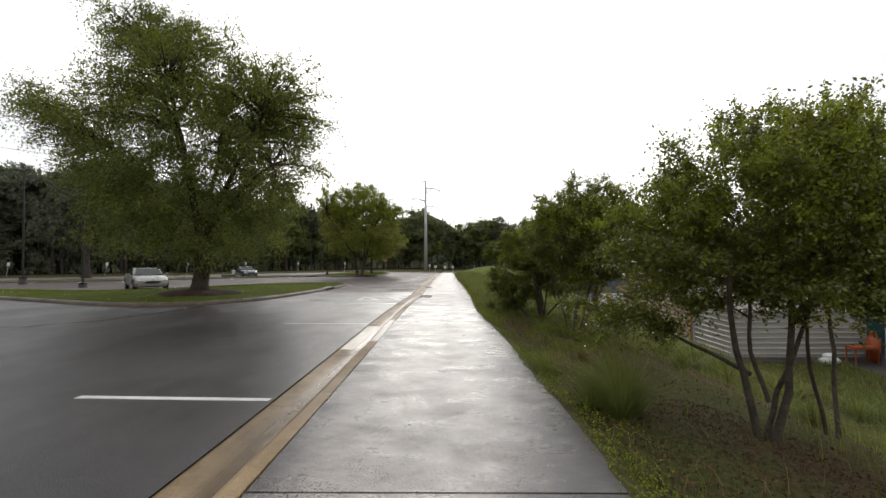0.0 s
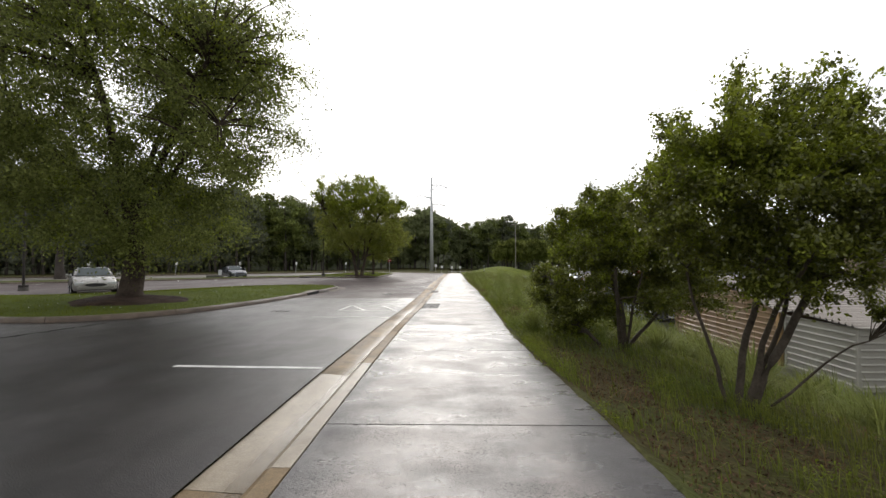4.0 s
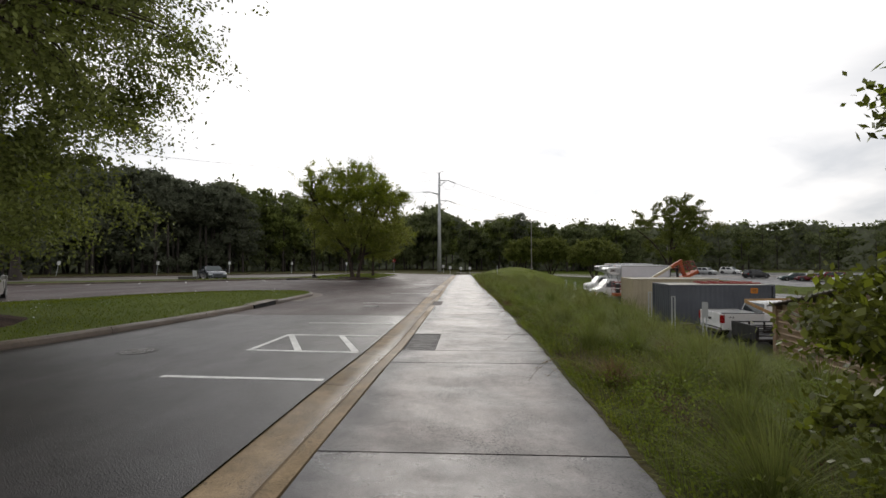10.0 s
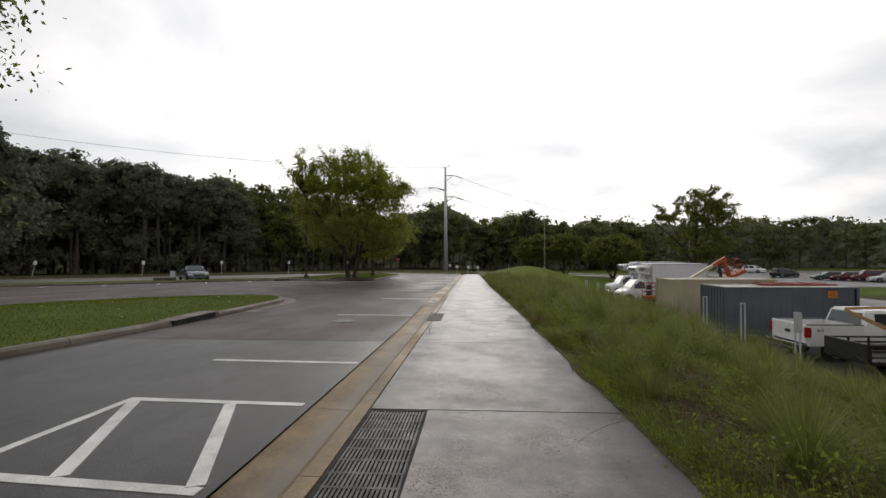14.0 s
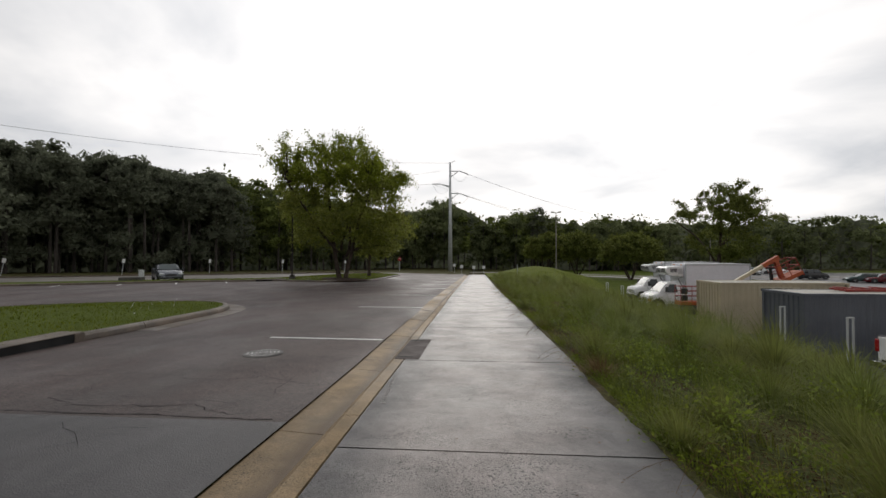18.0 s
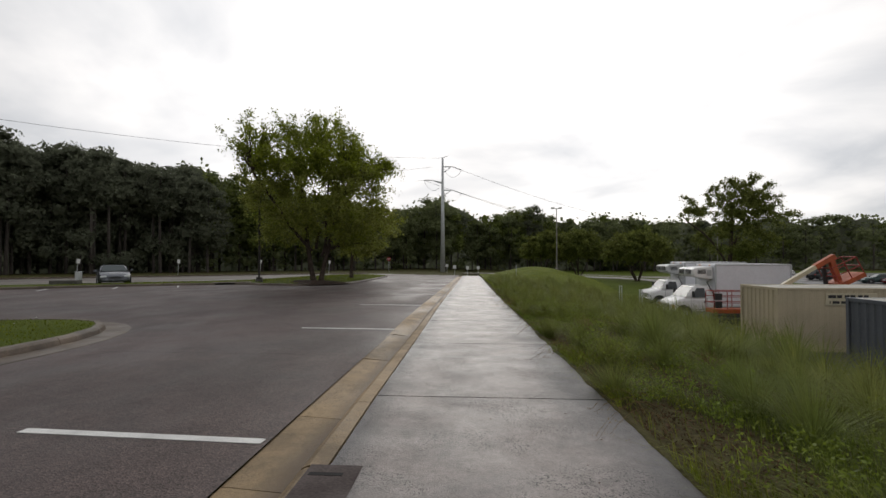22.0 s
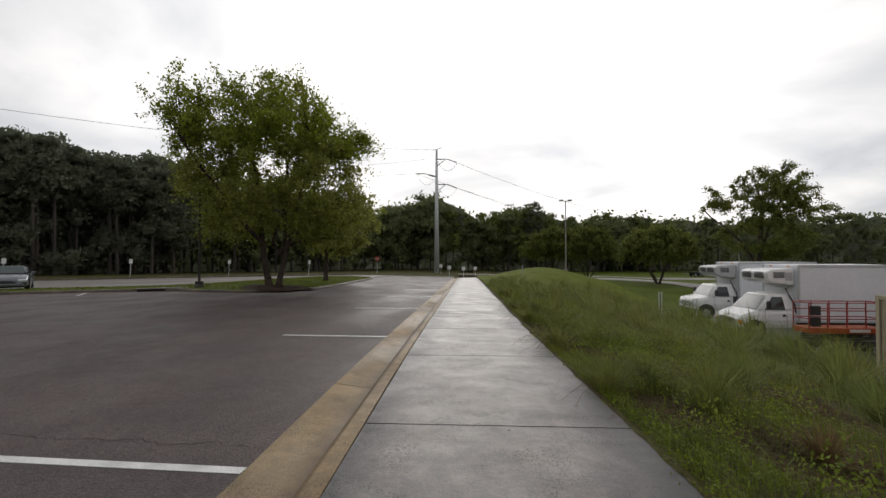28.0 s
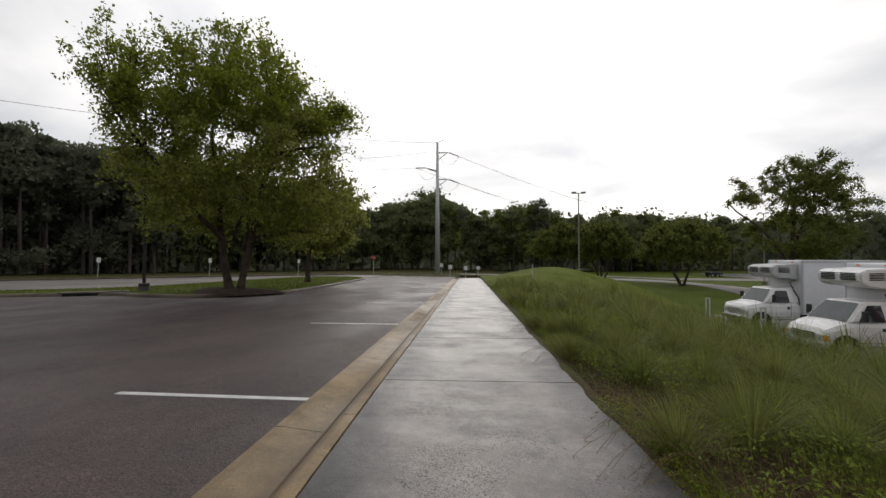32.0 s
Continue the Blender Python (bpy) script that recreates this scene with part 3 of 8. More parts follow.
for y0, y1 in zip(kerb_joints[:-1], kerb_joints[1:]):
    tone = M["kerb_pale"] if 7 < y0 < 10 else M["kerb"]
    slope_piece("gutter", [(GUTTER_X, -0.02), (GUTTER_X + 0.05, -0.02 + 0.024 * float(ease(y0, 28, 36))), (KERB_X - 0.01, -0.048), (KERB_X - 0.01, -0.2), (GUTTER_X, -0.2)][::-1], y0 + GAP, y1 - GAP, tone, kerb_line)
    for ka, kb, back in ((y0 + GAP, min(y1 - GAP, 26.12), WALK_L), (max(y0 + GAP, 26.12), min(y1 - GAP, 27.68), -1.175), (max(y0 + GAP, 27.68), y1 - GAP, WALK_L)):
        if kb - ka > 0.05:
            slope_piece("kerb_stone", [(KERB_X - 0.008, -0.2), (back, -0.2), (back, STEP + 0.002), (KERB_X + 0.11, STEP + 0.002), (KERB_X + 0.065, STEP - 0.02), (KERB_X + 0.03, 0.05), (KERB_X + 0.005, -0.03), (KERB_X - 0.008, -0.048)], ka, kb, tone, kerb_line)


# ---- islands in the car park ----
def smooth_loop(points, step=0.6):
    """A closed, rounded line through points."""
    p = np.array(points, float)
    out = []
    n = len(p)
    for i in range(n):
        a, b, c, d = p[i - 1], p[i], p[(i + 1) % n], p[(i + 2) % n]
        k = max(2, int(np.linalg.norm(c - b) / step))
        for t in np.linspace(0, 1, k, endpoint=False):
            out.append(0.5 * ((2 * b) + (-a + c) * t + (2 * a - 5 * b + 4 * c - d) * t * t + (-a + 3 * b - 3 * c + d) * t ** 3))
    return np.array(out)


def inside(poly, x, y):
    x, y = np.asarray(x, float), np.asarray(y, float)
    r = np.zeros(x.shape, bool)
    for (x0, y0), (x1, y1) in zip(poly, np.roll(poly, -1, 0)):
        c = (y0 > y) != (y1 > y)
        with np.errstate(divide="ignore", invalid="ignore"):
            r ^= c & (x < (x1 - x0) * (y - y0) / (y1 - y0) + x0)
    return r


def edge_far(poly, x, y):
    """The distance of places to a closed line."""
    p = np.stack([x.ravel(), y.ravel()], -1)
    best = np.full(len(p), 1e9)
    for a, b in zip(poly, np.roll(poly, -1, 0)):
        d = b - a
        t = clamp(((p - a) @ d) / (d @ d), 0, 1)
        best = np.minimum(best, np.linalg.norm(p - a - t[:, None] * d, axis=1))
    return best.reshape(x.shape)


ISLANDS = []


def island(points, mound, label, pieces, mat):
    line = smooth_loop(points)
    if np.sum(line[:, 0] * np.roll(line[:, 1], -1) - np.roll(line[:, 0], -1) * line[:, 1]) < 0:
        line = line[::-1]
    d = np.roll(line, -1, 0) - np.roll(line, 1, 0)
    d /= np.linalg.norm(d, axis=1, keepdims=True)
    inward = np.stack([-d[:, 1], d[:, 0]], -1)
    inner = line + inward * 0.17
    lawn = None

    def height(x, y):
        e = edge_far(line, np.asarray(x, float), np.asarray(y, float))
        return lot_z(x, y) + 0.13 + mound * ease(e, 0.1, 5.5)

    # the turf: rings shrinking towards the inside
    lo, hi = line.min(0), line.max(0)
    xs, ys = np.arange(lo[0], hi[0] + 0.7, 0.7), np.arange(lo[1], hi[1] + 0.7, 0.7)
    gx_, gy_ = np.meshgrid(xs, ys, indexing="ij")
    v = np.stack([gx_, gy_], -1).reshape(-1, 2)
    n, k = len(xs), len(ys)
    i, j = np.meshgrid(np.arange(n - 1), np.arange(k - 1), indexing="ij")
    q = np.stack([i * k + j, (i + 1) * k + j, (i + 1) * k + j + 1, i * k + j + 1], -1).reshape(-1, 4)
    ok = inside(inner, v[:, 0], v[:, 1]).reshape(-1)
    q = q[ok[q].any(1)]
    # pull the outer verts onto the kerb's inner edge
    for a in np.unique(q[~ok[q]]):
        e = inner - v[a]
        v[a] = inner[np.argmin((e ** 2).sum(1))]
    z = height(v[:, 0], v[:, 1])
    lawn = tagged(arrays("ground", np.column_stack([v, z]), q, [M["turf"]], smooth=True), label, "lawn", kind="structure")
    ring = tagged(new("kerb"), "rounded concrete kerb round the grass island", "kerb", kind="structure")
    # kerb stones of about three metres
    seg = np.linalg.norm(np.roll(line, -1, 0) - line, axis=1)
    run = np.concatenate([[0], np.cumsum(seg)])
    count = max(3, int(run[-1] / 3.0)) if pieces else 6
    loop = np.vstack([line, line[:1]]); loop_in = np.vstack([inward, inward[:1]])
    for s in range(count):
        s0, s1 = run[-1] * s / count + 0.008, run[-1] * (s + 1) / count - 0.008
        at = np.unique(np.concatenate([[s0, s1], run[(run > s0 + 0.05) & (run < s1 - 0.05)]]))
        px = np.stack([np.interp(at, run, loop[:, c]) for c in (0, 1)], -1)
        nx = np.stack([np.interp(at, run, loop_in[:, c]) for c in (0, 1)], -1)
        prof = [(0.0, -0.15), (0.0, 0.03), (0.015, 0.10), (0.05, 0.14), (0.17, 0.145), (0.18, -0.15)]
        vs = []
        for p, m_ in zip(px, nx):
            base = float(lot_z(*p))
            vs += [(p[0] + m_[0] * u, p[1] + m_[1] * u, base + w) for u, w in prof]
        c = len(prof)
        fs = [[r * c + a, r * c + (a + 1) % c, (r + 1) * c + (a + 1) % c, (r + 1) * c + a][::-1] for r in range(len(px) - 1) for a in range(c)]
        fs += [[0, 1, 2, 3], [0, 3, 4, 5], [(len(px) - 1) * c + a for a in (3, 2, 1, 0)], [(len(px) - 1) * c + a for a in (5, 4, 3, 0)]]
        arrays("kerb_stone", vs, fs, [mat], ring)
    ISLANDS.append((line, height))
    return height


A_LINE = [(-36, 24.3), (-27, 21.2), (-19.8, 18.3), (-15.6, 16.4), (-12.3, 15.2), (-10.3, 15.2), (-9.0, 16.2), (-8.1, 18.0), (-7.6, 20.7), (-7.38, 23.4), (-7.3, 27), (-7.4, 30.1), (-7.65, 32.7), (-8.4, 34.2), (-9.5, 34.9), (-11.2, 34.7), (-13.5, 33.3), (-15.4, 30.5), (-16.8, 26.4), (-19.5, 23.8), (-27, 25.6), (-36, 29)]
A_height = island(A_LINE, 0.20, "short green lawn with clover on the kerbed island", True, M["kerb_grey"])
B_LINE = [(-42, 37.5), (-33.3, 42.8), (-28, 46.8), (-22.5, 51.8), (-17, 54.6), (-14.4, 54.2), (-11.7, 54.3), (-9.9, 56.7), (-9.5, 60.3), (-9.7, 67.5), (-10.2, 75.6), (-10.6, 79.2), (-11.7, 81), (-14.4, 81), (-17, 77), (-18, 70), (-18.5, 63), (-19.5, 58.5), (-24, 55.2), (-30, 50.6), (-35.3, 46.2), (-43, 41)]
B_height = island(B_LINE, 0.12, "thin grass on the long kerbed median", True, M["kerb_grey"])


far_kerb = tagged(new("kerb"), "low pale kerb along the far side of the car park", "kerb", kind="structure")
for k in range(26):
    c = np.array([-80 + 2.83 * k, 28 + 2.83 * k])
    if c[1] > 92:
        break
    bm = box(bmesh.new(), -1.99, 1.99, -0.09, 0.09, -0.2, 0.15, 0.02)
    bmesh.ops.transform(bm, matrix=pose(c[0], c[1], float(lot_z(*c)), 0, 0, 45), verts=bm.verts)
    part("kerb_stone", bm, M["kerb_grey"], far_kerb)


# ---- white lines ----
def strip(quad, z=0.006):
    """A thin strip of paint over a quad of plan corners."""
    bm = bmesh.new()
    vs = [bm.verts.new((x, y, float(lot_z(x, y)) + z)) for x, y in quad]
    low = [bm.verts.new((x, y, float(lot_z(x, y)) + 0.001)) for x, y in quad]
    bm.faces.new(vs)
    for i in range(4):
        bm.faces.new((vs[i], low[i], low[(i + 1) % 4], vs[(i + 1) % 4]))
    bmesh.ops.recalc_face_normals(bm, faces=bm.faces)
    return bm


def bar(a, b, w=0.1):
    a, b = Vector(a), Vector(b)
    n = (b - a).normalized()
    s = Vector((-n.y, n.x)) * w / 2
    return [tuple(a + s), tuple(b + s), tuple(b - s), tuple(a - s)]


for y in (4.08, 10.53, 16.62, 22.12, 28.35, 34.74, 40.85, 47.05, 53.2, 59.4, 65.6, 71.8):
    tagged(part("parking_line", strip(bar((-1.82 + float(bow(y)), y), (-4.08 if y < 38 else -4.25, y + 0.1))), M["paint"]), "worn white parking line painted on wet asphalt", "road marking", "parking lines")
at_bay = pose(-2.85, 19.35, float(lot_z(-2.85, 19.35)))
hatched = thing("hatched_bay_marking", at_bay, "white painted frame of a no-parking bay with two slanted bars", "road marking", "parking lines")
for k, corners in enumerate([bar((-1.84, 18.42), (-3.86, 18.56)), bar((-1.84, 20.17), (-3.84, 20.26)), bar((-3.80, 18.61), (-3.80, 20.21), 0.09), bar((-2.93, 18.55), (-3.72, 20.20), 0.12), bar((-1.90, 18.48), (-2.62, 20.15), 0.12)]):
    bm = strip(corners, 0.006 if k < 3 else 0.009)
    bmesh.ops.transform(bm, matrix=at_bay.inverted(), verts=bm.verts)
    part("painted_stripe", bm, M["paint"], hatched)


# ---- trees ----
rng = np.random.default_rng(5)


def leaf_quads(centres, size, spread, up=0.4, long=1.6, r=rng):
    """A small bent leaf of two triangles at each centre."""
    n = len(centres)
    d = r.normal(size=(n, 3)); d[:, 2] -= spread
    d /= np.linalg.norm(d, axis=1, keepdims=True)
    e = r.normal(size=(n, 3)); e[:, 2] += up
    w = np.cross(d, e); w /= np.linalg.norm(w, axis=1, keepdims=True) + 1e-9
    s = size * r.uniform(0.7, 1.3, (n, 1))
    a, b = centres - d * s * long / 2, centres + d * s * long / 2
    v = np.stack([a, centres + w * s * 0.5, b, centres - w * s * 0.5], 1).reshape(-1, 3)
    f = np.arange(4 * n).reshape(-1, 4)
    return v, f


def limb(start, way, length, r0, r1, bend, r, droop=0.0, k=7):
    p, d = [np.array(start, float)], np.array(way, float)
    d /= np.linalg.norm(d)
    for _ in range(k):
        d = d + r.normal(size=3) * bend + np.array([0, 0, -droop])
        d /= np.linalg.norm(d)
        p.append(p[-1] + d * length / k)
    return np.array(p), np.linspace(r0, r1, k + 1)


def grow(name, base, stems, blobs, leaves, size, bark, leaf, label, category="tree", seed=1, rise=0.5, shoot=0.3, long=1.7, group="", twigs=70, per=14, young=None, sunlit_share=0.15, wide=0.045, fork=1.0):
    """A tree: stems from the ground, boughs out to points in the crown's blobs, and leafy shoots along the boughs' outer halves.
    blobs: (centre, radii, weight), relative to the base; rise: how far the shoots point up (or hang, below nought)."""
    r = np.random.default_rng(seed)
    top = thing(name, pose(*base), label, category, group)
    wood, spots, ways = [], [], []
    starts = []
    for foot, way, length, rad in stems:
        p, q = limb((foot[0], foot[1], foot[2] if len(foot) > 2 else -0.15), way, length, rad, rad * 0.5, 0.05 if rad > 0.15 else 0.09, r, k=9)
        q[0] *= 1.0 if len(foot) > 2 else 1.45
        wood.append(tube_arrays(p, q, 9))
        starts += [(p[i], q[i]) for i in range(3, len(p))]
    weights = np.array([b[2] for b in blobs], float); weights /= weights.sum()
    aims = []
    for _ in range(twigs):
        c, rad, _w = blobs[r.choice(len(blobs), p=weights)]
        u = r.normal(size=3); u /= np.linalg.norm(u)
        aims.append(np.array(c) + u * np.array(rad) * r.uniform(0.08, 1.0) ** 0.4)
    aims.sort(key=lambda a: np.linalg.norm(a - stems[0][2] * np.array([0, 0, 0.7])))
    for a in aims:
        d = [np.linalg.norm(a - s[0]) + fork * max(0, s[0][2] - a[2]) for s in starts]
        near = starts[int(np.argmin(d))]
        gap = a - near[0]
        g = np.linalg.norm(gap)
        mid = near[0] + gap * 0.5 + np.array([0, 0, 0.16 * g]) + r.normal(size=3) * 0.07 * g
        t = np.linspace(0, 1, 7)[:, None]
        p = (1 - t) ** 2 * near[0] + 2 * t * (1 - t) * mid + t * t * a
        rad = min(near[1] * 0.75, 0.008 + 0.016 * g)
        wood.append(tube_arrays(p, np.linspace(rad, 0.004, 7), 4))
        if len(starts) < 260:
            starts.append((p[3], rad * 0.65)); starts.append((p[5], rad * 0.4))
        m = max(6, int(leaves / per / twigs))
        u = r.uniform(0.35, 1.0, m) ** 0.7
        k = np.minimum((u * 6).astype(int), 5)
        f = (u * 6 - k)[:, None]
        spots.append(p[k] * (1 - f) + p[k + 1] * f)
        out = gap / (g + 1e-6)
        ways.append(np.tile(out * 0.6, (m, 1)))
    v_, f_ = joined(wood)
    arrays("trunk", v_, f_, [bark], top, smooth=True)
    spots, ways = np.concatenate(spots), np.concatenate(ways)
    n = len(spots)
    w = ways + r.normal(size=(n, 3)) * 0.62
    w[:, 2] += rise
    w /= np.linalg.norm(w, axis=1, keepdims=True)
    L = shoot * r.uniform(0.5, 1.35, (n, 1))
    s = r.uniform(0.1, 1.0, (n, per, 1))
    cen = spots[:, None] + w[:, None] * L[:, None] * s + np.array([0, 0, -0.35 if rise >= 0 else -0.5]) * (L[:, None] * s * s) + r.normal(size=(n, per, 3)) * wide * (0.35 + s)
    v, f = leaf_quads(cen.reshape(-1, 3), size, 0.35 - 0.5 * rise, long=long, r=r)
    slots = np.zeros(len(f))
    # The upper crown gets more bright leaves: sunlit tips put into the colour.
    if young:
        slots = np.repeat((r.uniform(size=n) < sunlit_share * 2.2 * (0.25 + (spots[:, 2] > np.median(spots[:, 2])))), per).astype(int)
    arrays("crown", v, f, [leaf, young or leaf], top, slots=slots)
    return top


def foot_z(x, y):
    return float(bank_z(x, y))


def canopy(eggs, count, size, seed, flat=0.55):
    """Uneven clumps spread evenly through a union of eggs (centre, radii, floor), thickest near their skins."""
    r = np.random.default_rng(seed)
    share = np.array([np.prod(e[1]) ** 0.8 for e in eggs]); share /= share.sum()
    out, at = [], np.zeros((0, 3))
    while len(out) < count:
        tries = []
        for _ in range(7):
            c, rad, floor = eggs[r.choice(len(eggs), p=share)]
            u = r.normal(size=3); u /= np.linalg.norm(u)
            p = np.array(c) + u * np.array(rad) * r.uniform(0.1, 1.0) ** 0.45 * 0.9
            if p[2] > floor:
                tries.append(p)
        if not tries:
            continue
        if len(at):
            gaps = [np.min(np.sum((at - p) ** 2, 1)) for p in tries]
            p = tries[int(np.argmax(gaps))]
        else:
            p = tries[0]
        k = size * r.uniform(0.7, 1.3)
        out.append((tuple(p), (k, k, k * flat), 1.0))
        at = np.vstack([at, p])
    return out


def crape(x, y, blobs, seed, leaves, stems, twigs=420, size=0.0265):
    return grow("crape_myrtle", (x, y, foot_z(x, y)), stems, blobs, leaves, size, M["smooth_bark"], M["leaf"],
                "many-stemmed crape myrtle with glossy dark green leaves on the grass bank", "small tree", seed=seed, rise=0.5, shoot=0.25, wide=0.030, group="crape myrtles on the bank", twigs=twigs, per=18, long=1.8, young=M["sunlit_leaf"], sunlit_share=0.2)


crape(3.38, 3.42, canopy([((0.11, 0.02, 2.36), (1.25, 1.05, 1.1), 1.2), ((-1.10, 0.48, 1.11), (0.75, 0.55, 0.3), 0.6), ((-0.30, 0.33, 1.46), (0.9, 0.6, 0.35), 0.95), ((-0.50, 0.83, 2.11), (0.55, 0.5, 0.68), 1.2), ((-0.91, 0.03, 1.96), (0.6, 0.55, 0.62), 1.15), ((0.45, 0.02, 1.66), (1.2, 0.83, 0.6), 1.04), ((0.45, -0.55, 1.56), (0.98, 0.45, 0.42), 1.04), ((-0.55, 0.63, 1.56), (0.6, 0.5, 0.5), 0.9)], 160, 0.21, 111), 11, 125000,
      [((0.05, 0), (0.33, -0.1, 1), 1.9, 0.042), ((-0.02, 0.02), (-0.24, 0.04, 1), 1.9, 0.04), ((-0.07, 0.10, 0.60), (-0.72, 0.72, 0.30), 1.15, 0.024), ((0.02, 0.05), (0.12, 0.3, 1), 1.8, 0.03), ((0.05, 0.03, 0.35), (-0.30, 0.25, 1), 1.5, 0.024)], size=0.0215)
crape(4.9, 4.35, canopy([((0, 0, 2.55), (1.05, 1.0, 1.15), 1.4), ((-0.4, -0.3, 3.55), (0.7, 0.7, 0.6), 2.3)], 46, 0.27, 121), 12, 36000,
      [((0.0, 0), (0.1, 0.05, 1), 2.7, 0.03), ((-0.06, 0.02), (-0.2, -0.1, 1), 2.5, 0.026)], 170)
crape(3.28, 9.35, canopy([((0.24, -0.2, 2.45), (1.7, 1.1, 1.35), 1.25), ((0.4, -0.3, 1.5), (1.1, 0.8, 0.3), 1.2), ((1.75, -0.2, 1.25), (0.7, 0.4, 0.18), 0.9)], 110, 0.30, 131), 13, 125000,
      [((0.03, 0), (0.12, 0, 1), 2.3, 0.055), ((-0.06, 0.0), (-0.12, 0.05, 1), 2.2, 0.045), ((0, -0.05), (0.05, -0.15, 1), 2.0, 0.04), ((0.08, 0.04), (0.42, 0.2, 1), 2.0, 0.034), ((-0.1, 0.03), (-0.36, 0.1, 1), 1.8, 0.026), ((0.1, -0.03), (0.95, -0.1, 0.8), 1.5, 0.018)])
crape(3.02, 12.4, canopy([((0.42, 0.4, 1.98), (1.75, 1.1, 1.32), 0.95), ((-0.95, 0.35, 1.1), (0.85, 0.8, 0.5), 0.5), ((-0.95, 0.5, 0.62), (0.65, 0.55, 0.4), 0.15), ((-0.3, 0.4, 0.8), (0.6, 0.5, 0.35), 0.45), ((0.75, -0.2, 1.0), (1.0, 0.8, 0.3), 0.7)], 175, 0.29, 141), 14, 190000,
      [((0.03, 0), (0.12, 0, 1), 2.3, 0.075), ((-0.06, 0.0), (-0.75, 0.1, 1), 1.9, 0.042), ((0, -0.05), (0.05, -0.4, 1), 1.9, 0.045), ((0.04, 0.05), (0.6, 0.3, 1), 1.9, 0.04), ((0.1, 0.0), (0.25, -0.05, 1), 1.9, 0.03)])

# The large pale-leaved tree on the first island.
ax, ay = -11.5, 19.4
grow("island_tree", (ax, ay, float(A_height(ax, ay)) - 0.05), [((0, 0), (0.0, 0.02, 1), 4.6, 0.40), ((0.1, 0, 2.6), (0.35, -0.1, 1), 6.5, 0.13), ((-0.1, 0.05, 2.9), (-0.22, 0.1, 1), 9.0, 0.15), ((0, 0.1, 3.2), (0.05, 0.3, 1), 6.5, 0.12), ((-0.15, -0.1, 2.4), (-1.0, -0.1, 1), 7.0, 0.11), ((0.15, -0.05, 2.5), (0.9, -0.1, 1), 5.5, 0.10), ((0.0, -0.1, 3.6), (0.05, -0.4, 1), 6.0, 0.11)],
     canopy([((0.2, -0.3, 7.5), (6.6, 5.4, 5.5), 1.4), ((-2.8, 0, 12.2), (2.6, 2.4, 1.8), 1.4), ((-6.0, 0.2, 8.5), (3.1, 2.5, 1.7), 1.4), ((4.0, 0.0, 9.3), (2.2, 1.9, 2.0), 1.4), ((3.6, -0.6, 6.2), (2.2, 1.9, 1.6), 1.4), ((-0.3, 0, 3.3), (5.1, 4.8, 1.6), 1.4)], 370, 0.85, 211, flat=0.75),
     215000, 0.056, M["bark"], M["willow"], "large spreading tree with drooping pale green leaves in a mulch ring", seed=21, rise=-0.35, shoot=0.75, wide=0.12, long=1.9, twigs=900, per=18, young=M["sunlit_leaf"], sunlit_share=0.10, fork=0.6)
# Two trees on the median.
bx_, by_ = -11.6, 56.7
grow("median_tree", (bx_, by_, float(B_height(bx_, by_)) - 0.05), [((-0.22, 0), (-0.08, 0, 1), 8.0, 0.20), ((0.24, 0), (0.15, 0.05, 1), 8.0, 0.18), ((0.3, 0.1, 2.0), (0.6, 0.1, 1), 5.5, 0.13), ((-0.4, -0.1, 2.4), (-0.5, -0.4, 1), 7.0, 0.13), ((-0.2, 0.3, 2.6), (-0.3, 0.6, 1), 6.0, 0.11)],
     canopy([((0.5, -0.5, 7.5), (6.0, 5.6, 5.2), 3.2), ((-3.4, -2.6, 10.4), (2.5, 2.2, 1.7), 6), ((0.6, -0.6, 11.2), (2.8, 2.5, 1.9), 6), ((3.4, -0.3, 4.4), (3.6, 3.4, 1.8), 1.9), ((-2.8, -0.3, 4.2), (2.4, 2.6, 1.3), 2.6)], 210, 0.75, 221, flat=0.5),
     112000, 0.088, M["bark"], M["median_leaf"], "broad green tree with twin dark trunks on the median", seed=22, rise=0.1, shoot=0.75, wide=0.13, group="trees on the median", twigs=720, per=16, young=M["sunlit_leaf"], sunlit_share=0.3)
grow("median_tree", (-11.9, 67.0, float(B_height(-11.9, 67.0)) - 0.05), [((0, 0), (0.05, 0, 1), 4.5, 0.2)],
     canopy([((0.8, 0, 4.8), (3.6, 3.3, 2.9), 1.8)], 40, 0.9, 231, flat=0.7), 20000, 0.13, M["bark"], M["median_leaf"], "smaller green tree behind the larger one on the median", seed=23, shoot=0.7, wide=0.14, group="trees on the median", twigs=130)


# ---- woods all round: many trees as one mass ----
BALL_V = np.array([(0, 0, 1.0)] + [(math.sin(th) * math.cos(a), math.sin(th) * math.sin(a), math.cos(th)) for th in (0.75, 1.55, 2.4) for a in np.arange(7) * 2 * math.pi / 7] + [(0, 0, -1.0)])
BALL_F = np.array([(0, 1 + j, 1 + (j + 1) % 7, 1 + (j + 1) % 7) for j in range(7)] + [(1 + 7 * i + j, 8 + 7 * i + j, 8 + 7 * i + (j + 1) % 7, 1 + 7 * i + (j + 1) % 7) for i in range(2) for j in range(7)] + [(15 + j, 22, 15 + (j + 1) % 7, 15 + (j + 1) % 7) for j in range(7)])
BALL_F = np.array([t for q in BALL_F for t in (((q[0], q[1], q[2]),) if q[2] == q[3] else ((q[0], q[1], q[2]), (q[0], q[2], q[3])))])


